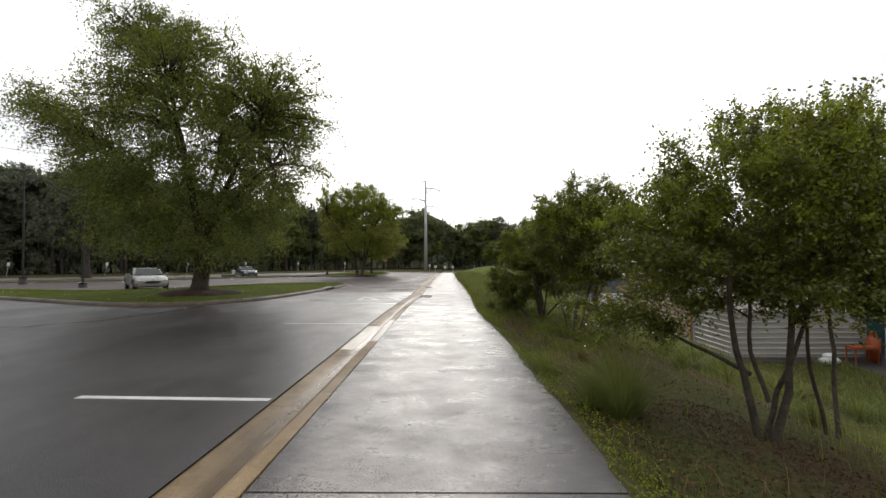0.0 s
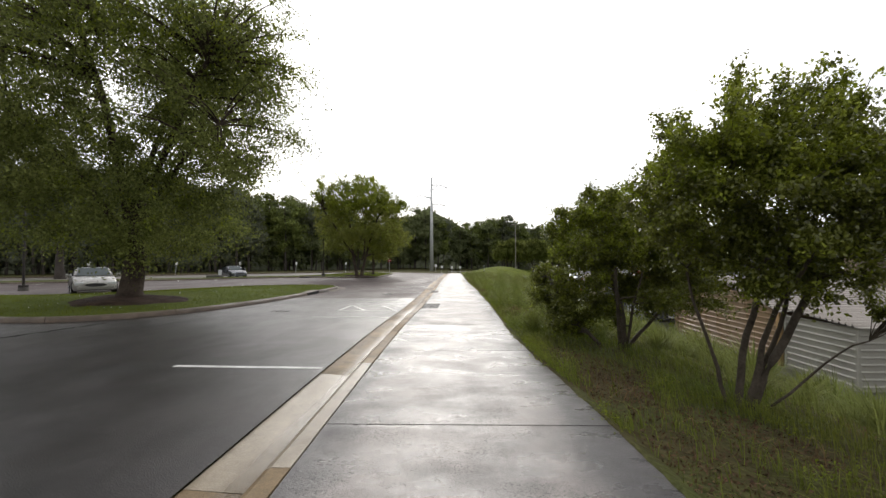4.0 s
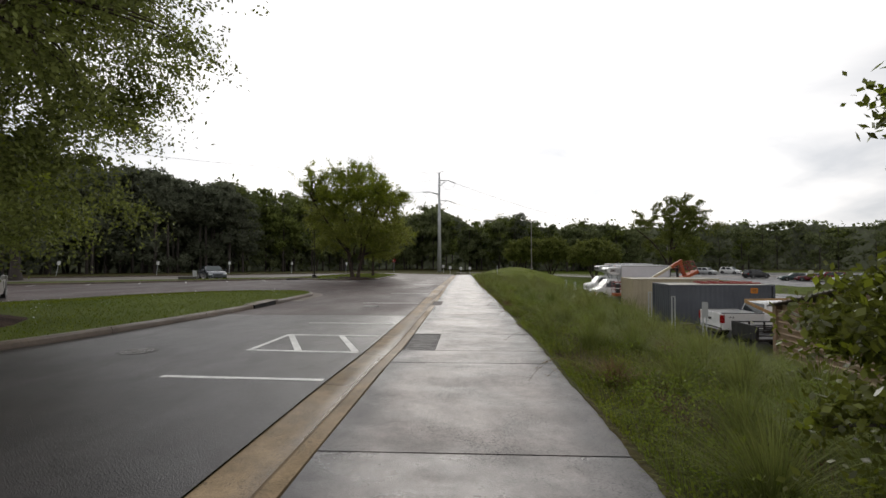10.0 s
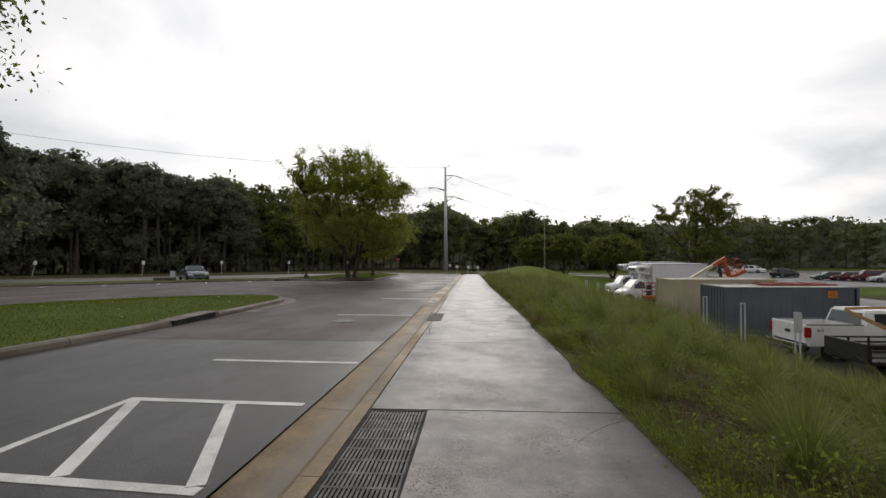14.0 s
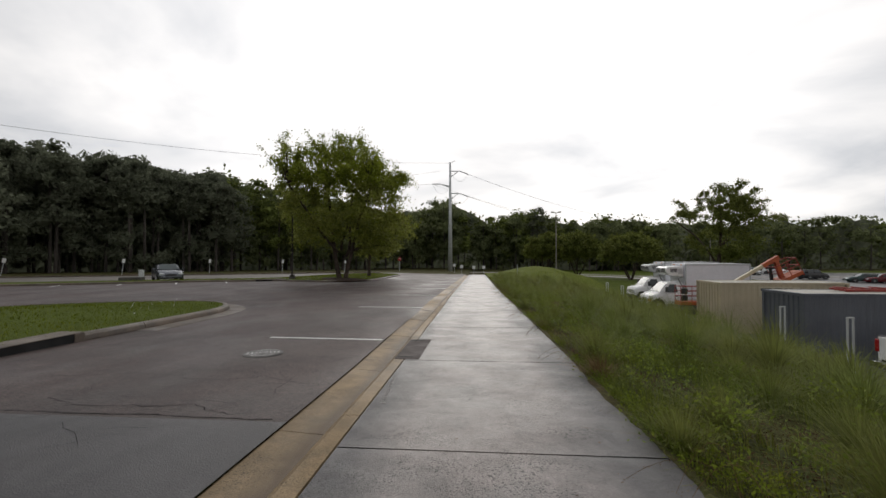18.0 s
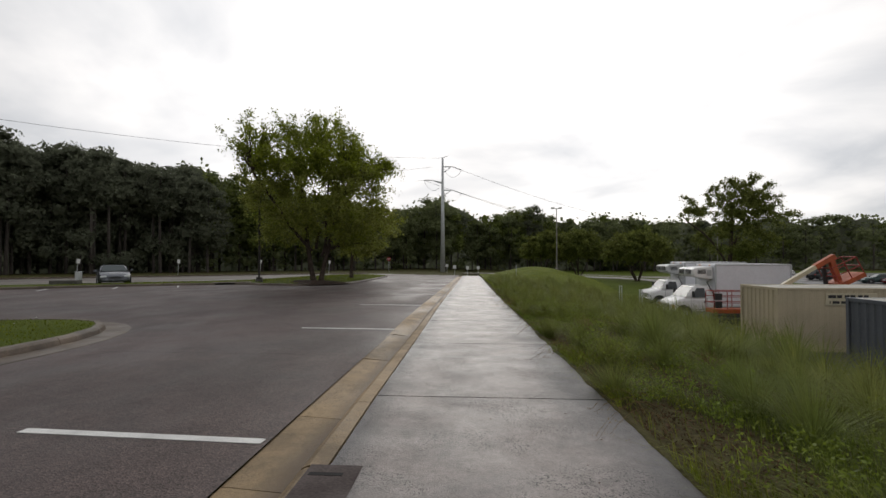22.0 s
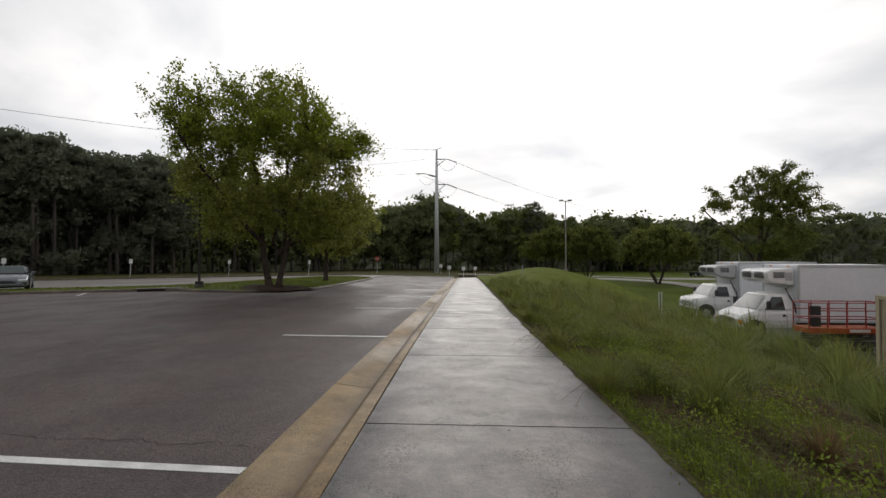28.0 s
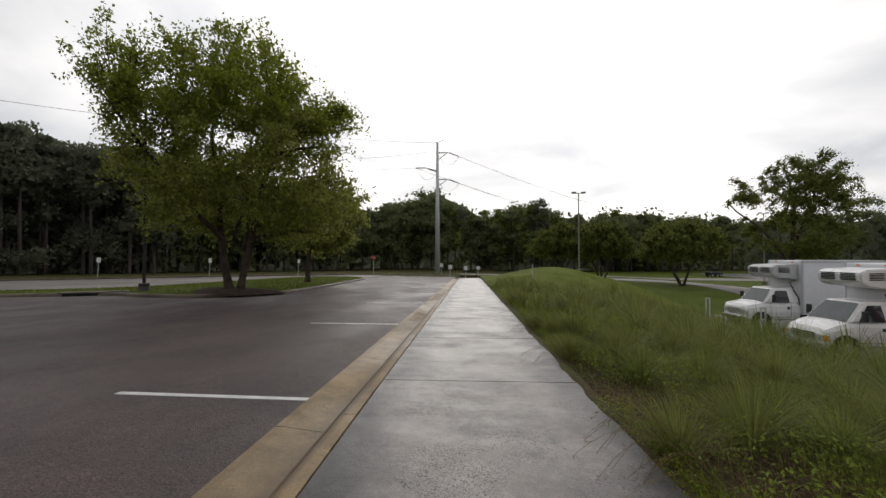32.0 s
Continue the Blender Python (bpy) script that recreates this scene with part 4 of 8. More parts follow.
def woods(name, line, count, depth, height, label, seed, pine=0.4, leaves=36, size=0.42, per_tree=18):
    """A belt of trees: each a trunk, a dome of lumpy boughs and leaf sprays all over them. height: (along x, metres) to interpolate."""
    r = np.random.default_rng(seed)
    line = np.array(line, float)
    seg = np.linalg.norm(np.diff(line, axis=0), axis=1)
    run = np.concatenate([[0], np.cumsum(seg)])
    vs, fs, slots, off = [], [], [], 0

    def add(v, f, k):
        nonlocal off
        if f.shape[1] == 4:
            f = np.concatenate([f[:, [0, 1, 2]], f[:, [0, 2, 3]]])
        vs.append(v); fs.append(f + off); slots.append(np.full(len(f), k)); off += len(v)

    def clump(c, rad, k, n, core=0.40):
        lump = 1 + 0.15 * r.normal(size=(len(BALL_V), 1))
        add(c + BALL_V * lump * np.array(rad) * core, BALL_F, k)
        u = r.normal(size=(n, 3)); u /= np.linalg.norm(u, axis=1, keepdims=True)
        u[:, 2] = np.where(r.uniform(size=n) < 0.7, np.abs(u[:, 2]), u[:, 2])
        v, f = leaf_quads(c + u * np.array(rad) * r.uniform(0.02, 1.15, (n, 1)) ** 0.5, size, 0.1, long=1.5, r=r)
        add(v, f[:, [0, 1, 2]] if r.uniform() < 0.5 else f[:, [0, 1, 3]], k)

    for k in range(count):
        s = run[-1] * (k + r.uniform(0, 1)) / count
        p = np.array([np.interp(s, run, line[:, c]) for c in (0, 1)])
        i = min(np.searchsorted(run, s, "right") - 1, len(seg) - 1)
        n = np.array([-(line[i + 1] - line[i])[1], (line[i + 1] - line[i])[0]]) / seg[i]
        back = r.uniform(0, 1)
        p = p + n * back * depth
        top_h = float(np.interp(p[0], *height))
        h = top_h * (0.80 + 0.17 * back + r.uniform(-0.05, 0.06))
        z = float(land_z(p[0], p[1])) - 0.2
        t, q = tube_arrays(np.array([(p[0], p[1], z), (p[0] + r.normal() * 0.2, p[1], z + h * 0.5), (p[0] + r.normal() * 0.3, p[1], z + h * 0.88)]), [0.22, 0.15, 0.05], 5)
        add(t, q, 0)
        conifer = r.uniform() < pine
        kind = 2 if conifer or pine > 0.5 else (1 if r.uniform() < 0.75 else 3)
        if conifer:
            wide_h, mid_h, half_h, rad0, floor = h * r.uniform(0.10, 0.14), h * 0.72, h * 0.24, h * 0.070, 0.0
        else:
            wide_h, mid_h, half_h, rad0, floor = h * r.uniform(0.18, 0.23), h * 0.55, h * 0.38, h * 0.098, -0.8
        for j_ in range(per_tree):
            u = r.normal(size=3); u /= np.linalg.norm(u)
            u[2] = max(u[2], -0.75 if conifer else floor)
            u = u * r.uniform(0.5, 1) ** 0.5
            c = np.array([p[0] + u[0] * wide_h, p[1] + u[1] * wide_h, z + mid_h + half_h * u[2]])
            rad = rad0 * r.uniform(0.75, 1.4)
            clump(c, (rad, rad, rad * r.uniform(0.6, 0.85)), kind, leaves)
        # lower storey
        for _ in range(3 if back < 0.6 else 1):
            rad = h * r.uniform(0.06, 0.11)
            clump(np.array([p[0] + r.normal() * 2.0, p[1] + r.normal() * 2.0, z + h * r.uniform(0.05, 0.42)]), (rad, rad, rad * 0.9), 2 if pine > 0.5 else 1, leaves, 0.4)
    # the dense thicket behind
    at = np.arange(0, run[-1], 2.0)
    base = np.stack([np.interp(at, run, line[:, c]) for c in (0, 1)], -1)
    d = np.gradient(base, axis=0); d /= np.linalg.norm(d, axis=1, keepdims=True)
    base = base + np.stack([-d[:, 1], d[:, 0]], -1) * (depth * 0.7)
    hh = np.interp(base[:, 0], *height) * (0.80 + 0.05 * np.sin(at * 0.23 + seed) + 0.03 * r.normal(size=len(at)))
    grid = np.zeros((len(at), 7, 3))
    grid[:, :, :2] = base[:, None] + r.normal(size=(len(at), 7, 2)) * 0.5
    grid[:, :, 2] = land_z(base[:, 0], base[:, 1])[:, None] - 0.3 + hh[:, None] * np.linspace(0, 1, 7)[None]
    i, j = np.meshgrid(np.arange(len(at) - 1), np.arange(6), indexing="ij")
    q = np.stack([i * 7 + j, (i + 1) * 7 + j, (i + 1) * 7 + j + 1, i * 7 + j + 1], -1).reshape(-1, 4)
    add(grid.reshape(-1, 3), q, 2)
    n = int(run[-1] * 20 * (2.2 if leaves > 20 else 0.6))
    a, b = r.integers(0, len(at), n), r.integers(0, 7, n)
    v, f = leaf_quads(grid[a, b] + r.normal(size=(n, 3)).clip(-2, 2) * np.array([1.2, 1.2, 0.9]), 0.75, 0.3, long=1.4, r=r)
    add(v, f, 2 if pine > 0.5 else 1)
    return tagged(arrays(name, np.concatenate(vs), np.concatenate(fs), [M["wood_bark"], M["wood_leaf"], M["pine"], M["wood_pale"]], slots=np.concatenate(slots)), label, "woods", kind="stuff")


woods("woods", [(-170, -20), (-125, 12), (-95, 35), (-80, 48)], 60, 15, ([0, 1], [19.0, 19.0]), "dark mixed pine woods beside the car park", 35, pine=0.75, leaves=12, size=0.7, per_tree=12)
woods("woods", [(-80, 48), (-68, 60), (-50, 78), (-40, 92)], 120, 15, ([0, 1], [20.4, 20.4]), "dark mixed pine woods behind the car park", 31, pine=0.7, leaves=84, size=0.50, per_tree=20)
woods("woods", [(-40, 92), (-30, 112), (-18, 128), (0, 138), (25, 140), (50, 138)], 110, 18, ([-44, -30, -23, -16, -9, -4, 2.5, 6.5, 10, 14, 18, 23, 36, 50], [21.5, 19.5, 17.0, 20.0, 23.0, 21.5, 18.0, 16.5, 19.5, 22.5, 20.0, 17.0, 17.0, 17.0]), "dark leafy woods closing the view ahead", 32, pine=0.08, leaves=80, size=0.52, per_tree=20)
woods("woods", [(40, 138), (80, 150), (130, 150), (190, 120), (240, 60), (250, -40)], 105, 22, ([40, 60, 100, 180], [17.0, 17.0, 18.5, 20.0]), "leafy woods behind the far car park", 33, pine=0.15, leaves=46, size=0.7, per_tree=14)
woods("woods", [(250, -60), (150, -160), (0, -180), (-150, -120), (-180, -20)], 34, 20, ([0, 1], [18.0, 18.0]), "woods far behind", 34, pine=0.4, leaves=6, size=1.2, per_tree=10)


# ---- fixtures of the car park ----
def lot(x, y):
    return float(lot_z(x, y))


# Gutter apron round the tip of the first island.
apron = tagged(new("gutter"), "pale concrete gutter apron round the island tip", "gutter", kind="structure")
tip = smooth_loop(A_LINE)
tip = tip[(tip[:, 0] > -11.5) & (tip[:, 1] > 28.7)]
start = int(np.argmax(np.linalg.norm(np.diff(np.vstack([tip, tip[:1]]), axis=0), axis=1))) + 1
tip = np.roll(tip, -start, 0)
dd = np.gradient(tip, axis=0); dd /= np.linalg.norm(dd, axis=1, keepdims=True)
outn = np.stack([dd[:, 1], -dd[:, 0]], -1)
for s in range(0, len(tip) - 2, 5):
    run_ = tip[s:s + 6]; nn_ = outn[s:s + 6]
    vs, fs = [], []
    for p, n_ in zip(run_, nn_):
        for u, h in ((0.0, 0.012), (0.48, 0.010), (0.50, -0.05), (0.0, -0.05)):
            q = p + n_ * u
            vs.append((q[0], q[1], lot(*q) + h))
    for i in range(len(run_) - 1):
        fs += [[i * 4 + a, i * 4 + (a + 1) % 4, (i + 1) * 4 + (a + 1) % 4, (i + 1) * 4 + a] for a in range(4)]
    arrays("apron_slab", vs, fs, [M["kerb_grey"]], apron)

# The island kerb's drain inlet: hood slab over a block painted black as shade.
inl = thing("kerb_inlet", pose(-7.315, 26.7, lot(-7.31, 26.7), 0, 0, 1.0), "dark kerb drain inlet under a flat concrete hood", "drain")
part("throat", one_box(-0.5, 0.03, -0.92, 0.8, -0.02, 0.138), M["hole_shade"], inl, "black block painting the throat's shade")
part("hood", one_box(-0.45, 0.035, -0.98, 1.0, 0.14, 0.153, 0.004), M["kerb_grey"], inl, "stained concrete hood")
part("jamb", one_box(-0.2, 0.045, 0.8, 1.0, -0.02, 0.139, 0.01), M["kerb_grey"], inl)
inl2 = thing("kerb_inlet", pose(-17.0, 54.6, lot(-17, 54.6), 0, 0, -62), "dark kerb drain inlet in the median", "drain")
# Another black block painted as the shade of a throat.
part("throat", one_box(-0.03, 0.06, -1.1, 1.1, 0.01, 0.12), M["hole_shade"], inl2, "black block painting the throat's shade")
part("hood", one_box(-0.5, 0.06, -1.25, 1.25, 0.125, 0.18, 0.015), M["kerb_grey"], inl2, "grey concrete hood")


def manhole(x, y, label, faint=False):
    t = thing("manhole_cover", pose(x, y, lot(x, y) - (0.006 if faint else -0.002)), label, "manhole cover", "manhole covers")
    bm = bmesh.new()
    bmesh.ops.create_cone(bm, cap_ends=True, segments=40, radius1=0.31, radius2=0.305, depth=0.012, matrix=pose(0, 0, 0.006))
    part("ring", bm, M["cover_dark"] if faint else M["ring_iron"], t, "dark iron ring")
    bm = bmesh.new()
    bmesh.ops.create_cone(bm, cap_ends=True, segments=40, radius1=0.275, radius2=0.27, depth=0.01, matrix=pose(0, 0, 0.013))
    part("cover", bm, M["cover_dark"] if faint else M["cover_iron"], t, "worn grey iron cover")
    bm = bmesh.new()
    for ring_r in (0.06, 0.12, 0.18, 0.24):
        n_r = max(5, int(ring_r * 36))
        for i in range(n_r):
            a0, a1 = 2 * math.pi * i / n_r, 2 * math.pi * (i + 0.72) / n_r
            prism(bm, [(r0 * math.cos(a), r0 * math.sin(a)) for r0, a in ((ring_r - 0.012, a0), (ring_r + 0.012, a0), (ring_r + 0.012, a1), (ring_r - 0.012, a1))], 0.0178, 0.022, "z")
    part("tread", bm, M["worn_iron"], t)


M["ring_iron"] = material("stained_ring_iron", (0.09, 0.083, 0.078), 0.55, 0.1, second=(0.05, 0.046, 0.044), big=5, fine=60, amount=0.25, bump=0.3)
M["cover_dark"] = material("tarred_iron", (0.055, 0.05, 0.049), 0.55, second=(0.04, 0.037, 0.036), big=6, fine=60, amount=0.3, bump=0.3)
M["cover_iron"] = material("grey_worn_iron", (0.16, 0.155, 0.15), 0.5, 0.1, second=(0.08, 0.077, 0.075), big=5, fine=60, amount=0.25, bump=0.3)
M["worn_iron"] = material("worn_pale_iron", (0.42, 0.42, 0.41), 0.45, 0.15, second=(0.22, 0.21, 0.2), big=5, fine=60, amount=0.25, bump=0.3)
manhole(-5.65, 18.3, "round worn iron manhole cover in the lane", faint=True)
manhole(-3.44, 26.9, "round worn iron manhole cover in cracked asphalt")

M["grate_iron"] = material("wet_grate_iron", (0.052, 0.045, 0.047), 0.6, 0.0, second=(0.036, 0.030, 0.031), big=6, fine=60, amount=0.3, bump=0.3)
# The trench grate at the walk's edge.
g0, g1 = GRATE_Y
grate = thing("drain_grate", pose(-0.755, (g0 + g1) / 2, lot(0, (g0 + g1) / 2) + STEP - 0.004, math.degrees(math.atan(-0.0215))), "worn dark iron drain grate set flush in the walk", "drain grate")
gl = (g1 - g0) / 2 - 0.012
bm = bmesh.new()
for x0, x1, y0, y1 in ((-0.27, -0.245, -gl, gl), (0.245, 0.27, -gl, gl), (-0.245, 0.245, -gl, -gl + 0.025), (-0.245, 0.245, gl - 0.025, gl)):
    box(bm, x0, x1, y0, y1, -0.05, 0)
part("frame", bm, M["iron"], grate)
for k in range(17):
    x = -0.232 + k * 0.029
    part("bar", one_box(x - 0.009, x + 0.009, -gl + 0.025, gl - 0.025, -0.05, -0.003), M["grate_iron"], grate)
for k in range(9):
    y = -gl + 0.1 + k * (2 * gl - 0.2) / 8
    part("cross_bar", one_box(-0.245, 0.245, y - 0.012, y + 0.012, -0.045, -0.002), M["grate_iron"], grate)
part("pit", one_box(-0.25, 0.25, -gl, gl, -0.24, -0.16), M["hole_shade"], grate)

# The plate over the gutter inlet.
M["rust"] = material("rusty_steel_plate", (0.072, 0.055, 0.052), 0.75, 0.0, spec=0.25, second=(0.050, 0.038, 0.036), big=3, fine=50, amount=0.3, bump=0.25)
plate = thing("inlet_plate", pose(0.02, 26.9, lot(0, 26.9) + STEP, math.degrees(math.atan(-0.0215))), "dark rusty steel plate over a gutter inlet", "drain cover")
part("plate", one_box(-1.19, -0.84, -0.79, 0.79, -0.03, 0.004, 0.002), M["rust"], plate)
# Black bars on top of the plate paint the slots' shade.
for s in (-0.66, 0.66):
    part("lifting_slot", one_box(-1.16, -0.94, s - 0.02, s + 0.02, 0.002, 0.006), M["hole_shade"], plate)
# A black block under the plate's edge paints the inlet's shade.
part("throat", one_box(-1.185, -1.15, -0.7, 0.7, -0.15, -0.035), M["hole_shade"], plate)


# ---- lamps, signs and the power line ----
def lamp_post(x, y, z, height, metal, label, heads=2, foot=0.45, turn=0.0):
    t = thing("street_lamp", pose(x, y, z, 0, 0, turn), label, "lamp", "car park lamps")
    bm = bmesh.new()
    bmesh.ops.create_cone(bm, cap_ends=True, segments=20, radius1=0.27, radius2=0.24, depth=foot, matrix=pose(0, 0, foot / 2))
    part("footing", bm, M["kerb_grey"] if metal is not M["bronze"] else M["footing"], t, "round concrete footing")
    part("base_cover", one_box(-0.17, 0.17, -0.17, 0.17, foot, foot + 0.16, 0.03), metal, t)
    part("pole", rod(bmesh.new(), (0, 0, foot), (0, 0, height), 0.075, 0.055, 12), metal, t)
    part("cross_arm", one_box(-0.55, 0.55, -0.03, 0.03, height - 0.05, height + 0.02, 0.008), metal, t)
    for s in ([-1, 1] if heads == 2 else [1]):
        h = part("lamp_head", one_box(s * 0.45 - 0.2, s * 0.45 + 0.2, -0.17, 0.17, height - 0.02, height + 0.13, 0.03), metal, t)
        part("lens", one_box(s * 0.45 - 0.16, s * 0.45 + 0.16, -0.13, 0.13, height - 0.035, height - 0.022), M["sign"], h, "pale flat lens")
    return t


M["footing"] = material("dark_stained_footing", (0.10, 0.095, 0.085), 0.8, big=3, fine=40, amount=0.3, bump=0.3)
lamp_post(-25.6, 29.4, lot(-25.6, 29.4), 9.6, M["bronze"], "dark bronze twin-headed lamp on a low dark footing", foot=0.2)
lamp_post(-15.8, 56.1, float(B_height(-15.8, 56.1)), 9.2, M["bronze"], "dark bronze twin-headed lamp on a low footing on the median", foot=0.2)
lamp_post(-33.5, 33.0, lot(-33.5, 33) + 0.1, 9.0, M["bronze"], "dark bronze lamp on a concrete footing in the car park")
lamp_post(10.4, 78.3, float(bank_z(10.4, 78.3)) - 0.1, 7.6, M["grey_pole"], "slim grey twin-headed lamp on the grass mound", foot=0.15)
lamp_post(39.0, 96.0, -3.05, 9.5, M["grey_pole"], "slim grey lamp in the far car park", foot=0.4)


def post_sign(x, y, z, height, lean, label, w=0.32, h=0.45, mat=None, turn=0.0, group="car park signs"):
    t = thing("parking_sign", pose(x, y, z - 0.1, 0, lean, turn), label, "sign", group)
    part("post", one_box(-0.03, 0.03, -0.02, 0.02, 0, height, 0.005), M["steel"], t, "grey steel post")
    part("panel", one_box(-w / 2, w / 2, -0.035, -0.022, height - h, height + 0.03, 0.004), mat or M["sign"], t, "small white panel")
    return t


for i, (x, y, lean) in enumerate(((-66.5, 49.5, 3), (-58.5, 55.8, 7), (-50.5, 62.3, 9), (-42.1, 68.4, 6), (-36.1, 76.0, 2), (-29.0, 82.6, 3), (-21.5, 89.0, 4), (-73, 42, 2))):
    post_sign(x, y, lot(x, y) + 0.1, 2.0, lean, "small white parking sign on a leaning steel post", turn=40)
for x, y in ((-2.6, 93.0), (-0.6, 97.0), (1.2, 99.0), (-4.2, 100.0)):
    post_sign(x, y, float(land_z(x, y)), 1.7, 0, "small white sign on a short post by the far verge", w=0.5, h=0.5)
post_sign(4.2, 66.0, float(bank_z(4.2, 66)), 1.5, 0, "thin marker post standing in the bank grass", w=0.06, h=0.1, mat=M["steel"])
stop = thing("stop_sign", pose(-14.6, 101.0, float(land_z(-14.6, 101)) - 0.1), "red eight-sided stop sign on a thin post at the exit", "sign")
part("post", one_box(-0.03, 0.03, -0.02, 0.02, 0, 2.5), M["steel"], stop)
bm = bmesh.new()
bmesh.ops.create_cone(bm, cap_ends=True, segments=8, radius1=0.36, radius2=0.36, depth=0.02, matrix=pose(0, -0.04, 2.4, 90, 0, 0) @ pose(0, 0, 0, 0, 0, 22.5))
panel = part("panel", bm, M["sign_red"], stop, "red panel")
cu = bpy.data.curves.new("word", "FONT"); cu.body, cu.size, cu.align_x, cu.align_y, cu.extrude = "STOP", 0.24, "CENTER", "CENTER", 0.002
word_mesh = bpy.data.meshes.new_from_object(bpy.data.objects.new("word_source", cu))
word = new("word", word_mesh); word.parent = panel; word.matrix_basis = pose(0, -0.055, 2.4, 90, 0, 0); word.data.materials.append(M["sign"])

# Yard posts along the foot of the bank: pairs of pale rails with a sign back.
for y, wide in ((30.4, 1), (33.2, 0), (35.9, 0), (52.3, 0), (55.9, 0)):
    x = 10.4
    z = float(bank_z(x, y))
    t = thing("sign_post", pose(x, y, z - 0.1), "pale grey double-rail steel post at the foot of the bank", "post", "yard posts")
    h = -0.7 - z + 0.06 if y < 40 else 1.72
    for s in (-0.075, 0.075):
        part("rail", one_box(s - 0.022, s + 0.022, -0.02, 0.02, 0, h, 0.004), M["steel"], t)
    part("cap", one_box(-0.1, 0.1, -0.022, 0.022, h, h + 0.04, 0.004), M["steel"], t)
    if wide:
        part("sign_back", one_box(-0.13, 0.13, -0.03, -0.022, h - 0.62, h + 0.02, 0.003), M["steel"], t, "plain grey back of a sign")

px_, py_, pz_ = -5.93, 115.7, float(lot_z(-5.93, 115.7)) - 0.1
TOP = 21.9 - pz_
pylon = thing("power_pole", pose(px_, py_, pz_), "tall pale steel power pole with three stub arms", "power pole")
part("mast", rod(bmesh.new(), (0, 0, 0), (0, 0, TOP), 0.52, 0.2, 20), M["steel"], pylon, smooth=True)
part("tip_arm", rod(rod(bmesh.new(), (-0.9, 0, TOP - 0.1), (0, 0, TOP - 0.05), 0.05, n=6), (0, 0, TOP - 0.05), (1.1, 0, TOP + 0.35), 0.05, n=6), M["steel"], pylon)
M["insulator"] = material("grey_insulators", (0.22, 0.22, 0.23), 0.5, big=3, fine=30, amount=0.2, bump=0.1)
CABLES = []
for side, drop in ((1, 1.95), (-1, 5.35), (1, 6.9)):
    z = TOP - drop
    arm = part("arm", rod(bmesh.new(), (0, 0, z), (side * 2.0, 0, z + (0 if side > 0 else 0.55)), 0.13, 0.09, 8), M["steel"], pylon)
    part("brace", rod(bmesh.new(), (0, 0, z - 1.4 if side > 0 else z - 0.2), (side * 1.7, 0, z - 0.1 if side > 0 else z + 0.35), 0.09, 0.07, 8), M["steel"], arm)
    a = Vector((side * 2.1, 0, z + (0 if side > 0 else 0.6)))
    b = a + (Vector((1.9, 0, -0.75)) if side > 0 else Vector((-1.9, 0, 0.0)))
    bm = rod(bmesh.new(), a, b, 0.07, n=8)
    for k in range(9):
        c = a.lerp(b, (k + 0.5) / 9)
        rod(bm, c - (b - a).normalized() * 0.03, c + (b - a).normalized() * 0.03, 0.15, n=10)
    part("insulator", bm, M["insulator"], pylon, "grey ribbed insulator string")
    pts = [b + (Vector((0, 0, z)) - b) * s + Vector((0, 0, -2.4 * 4 * s * (1 - s) * 0.8)) for s in np.linspace(0, 1, 9)]
    v, f = tube_arrays([tuple(p) for p in pts], np.full(9, 0.025), 5)
    arrays("jumper", v, f, [M["cable"]], pylon)
    CABLES.append((pylon.matrix_basis @ b, side))


def cable(a, b, sag, label, r=0.022):
    s = np.linspace(0, 1, 40)
    p = np.array(a)[None] * (1 - s[:, None]) + np.array(b)[None] * s[:, None]
    p[:, 2] -= 4 * sag * s * (1 - s)
    v, f = tube_arrays(p, np.full(40, r), 6)
    return tagged(arrays("power_cable", v, f, [M["cable"]]), label, "cable", "power cables")


for (c, side), end, sag in zip(CABLES, ((-120, 40, 29.0), (-150, 55, 27.0), None), (10.0, 7.0, 0)):
    cable(c, (115 + 4 * side, 205, c.z - 4), 7, "thin dark power cable sagging away from the pole", 0.028)
    if end:
        cable(pylon.matrix_basis @ Vector((-2.2 if side > 0 else -4.0, 0, c.z - pz_ + (0.8 if side > 0 else 0))), end, sag, "thin dark power cable sagging away from the pole")
cable(pylon.matrix_basis @ Vector((-0.9, 0, TOP - 0.1)), (-120, 40, 27.0), 5.0, "thin dark power cable sagging away from the pole", 0.025)

# Planter box and bollard on the median.
pb = thing("planter_kerb", pose(-26.5, 51.5, float(B_height(-26.5, 51.5)) - 0.02, 0, 0, 12), "low dark timber box on the median", "planter box")
part("box", one_box(-0.8, 0.8, -0.3, 0.3, 0, 0.28, 0.03), M["footing"], pb)
bo = thing("bollard", pose(-26.3, 52.2, float(B_height(-26.3, 52.2)) - 0.02), "square grey bollard on the median", "bollard")
part("column", one_box(-0.14, 0.14, -0.14, 0.14, 0, 0.80, 0.03), M["steel"], bo)
part("cap", one_box(-0.16, 0.16, -0.16, 0.16, 0.80, 0.85, 0.02), M["steel"], bo)

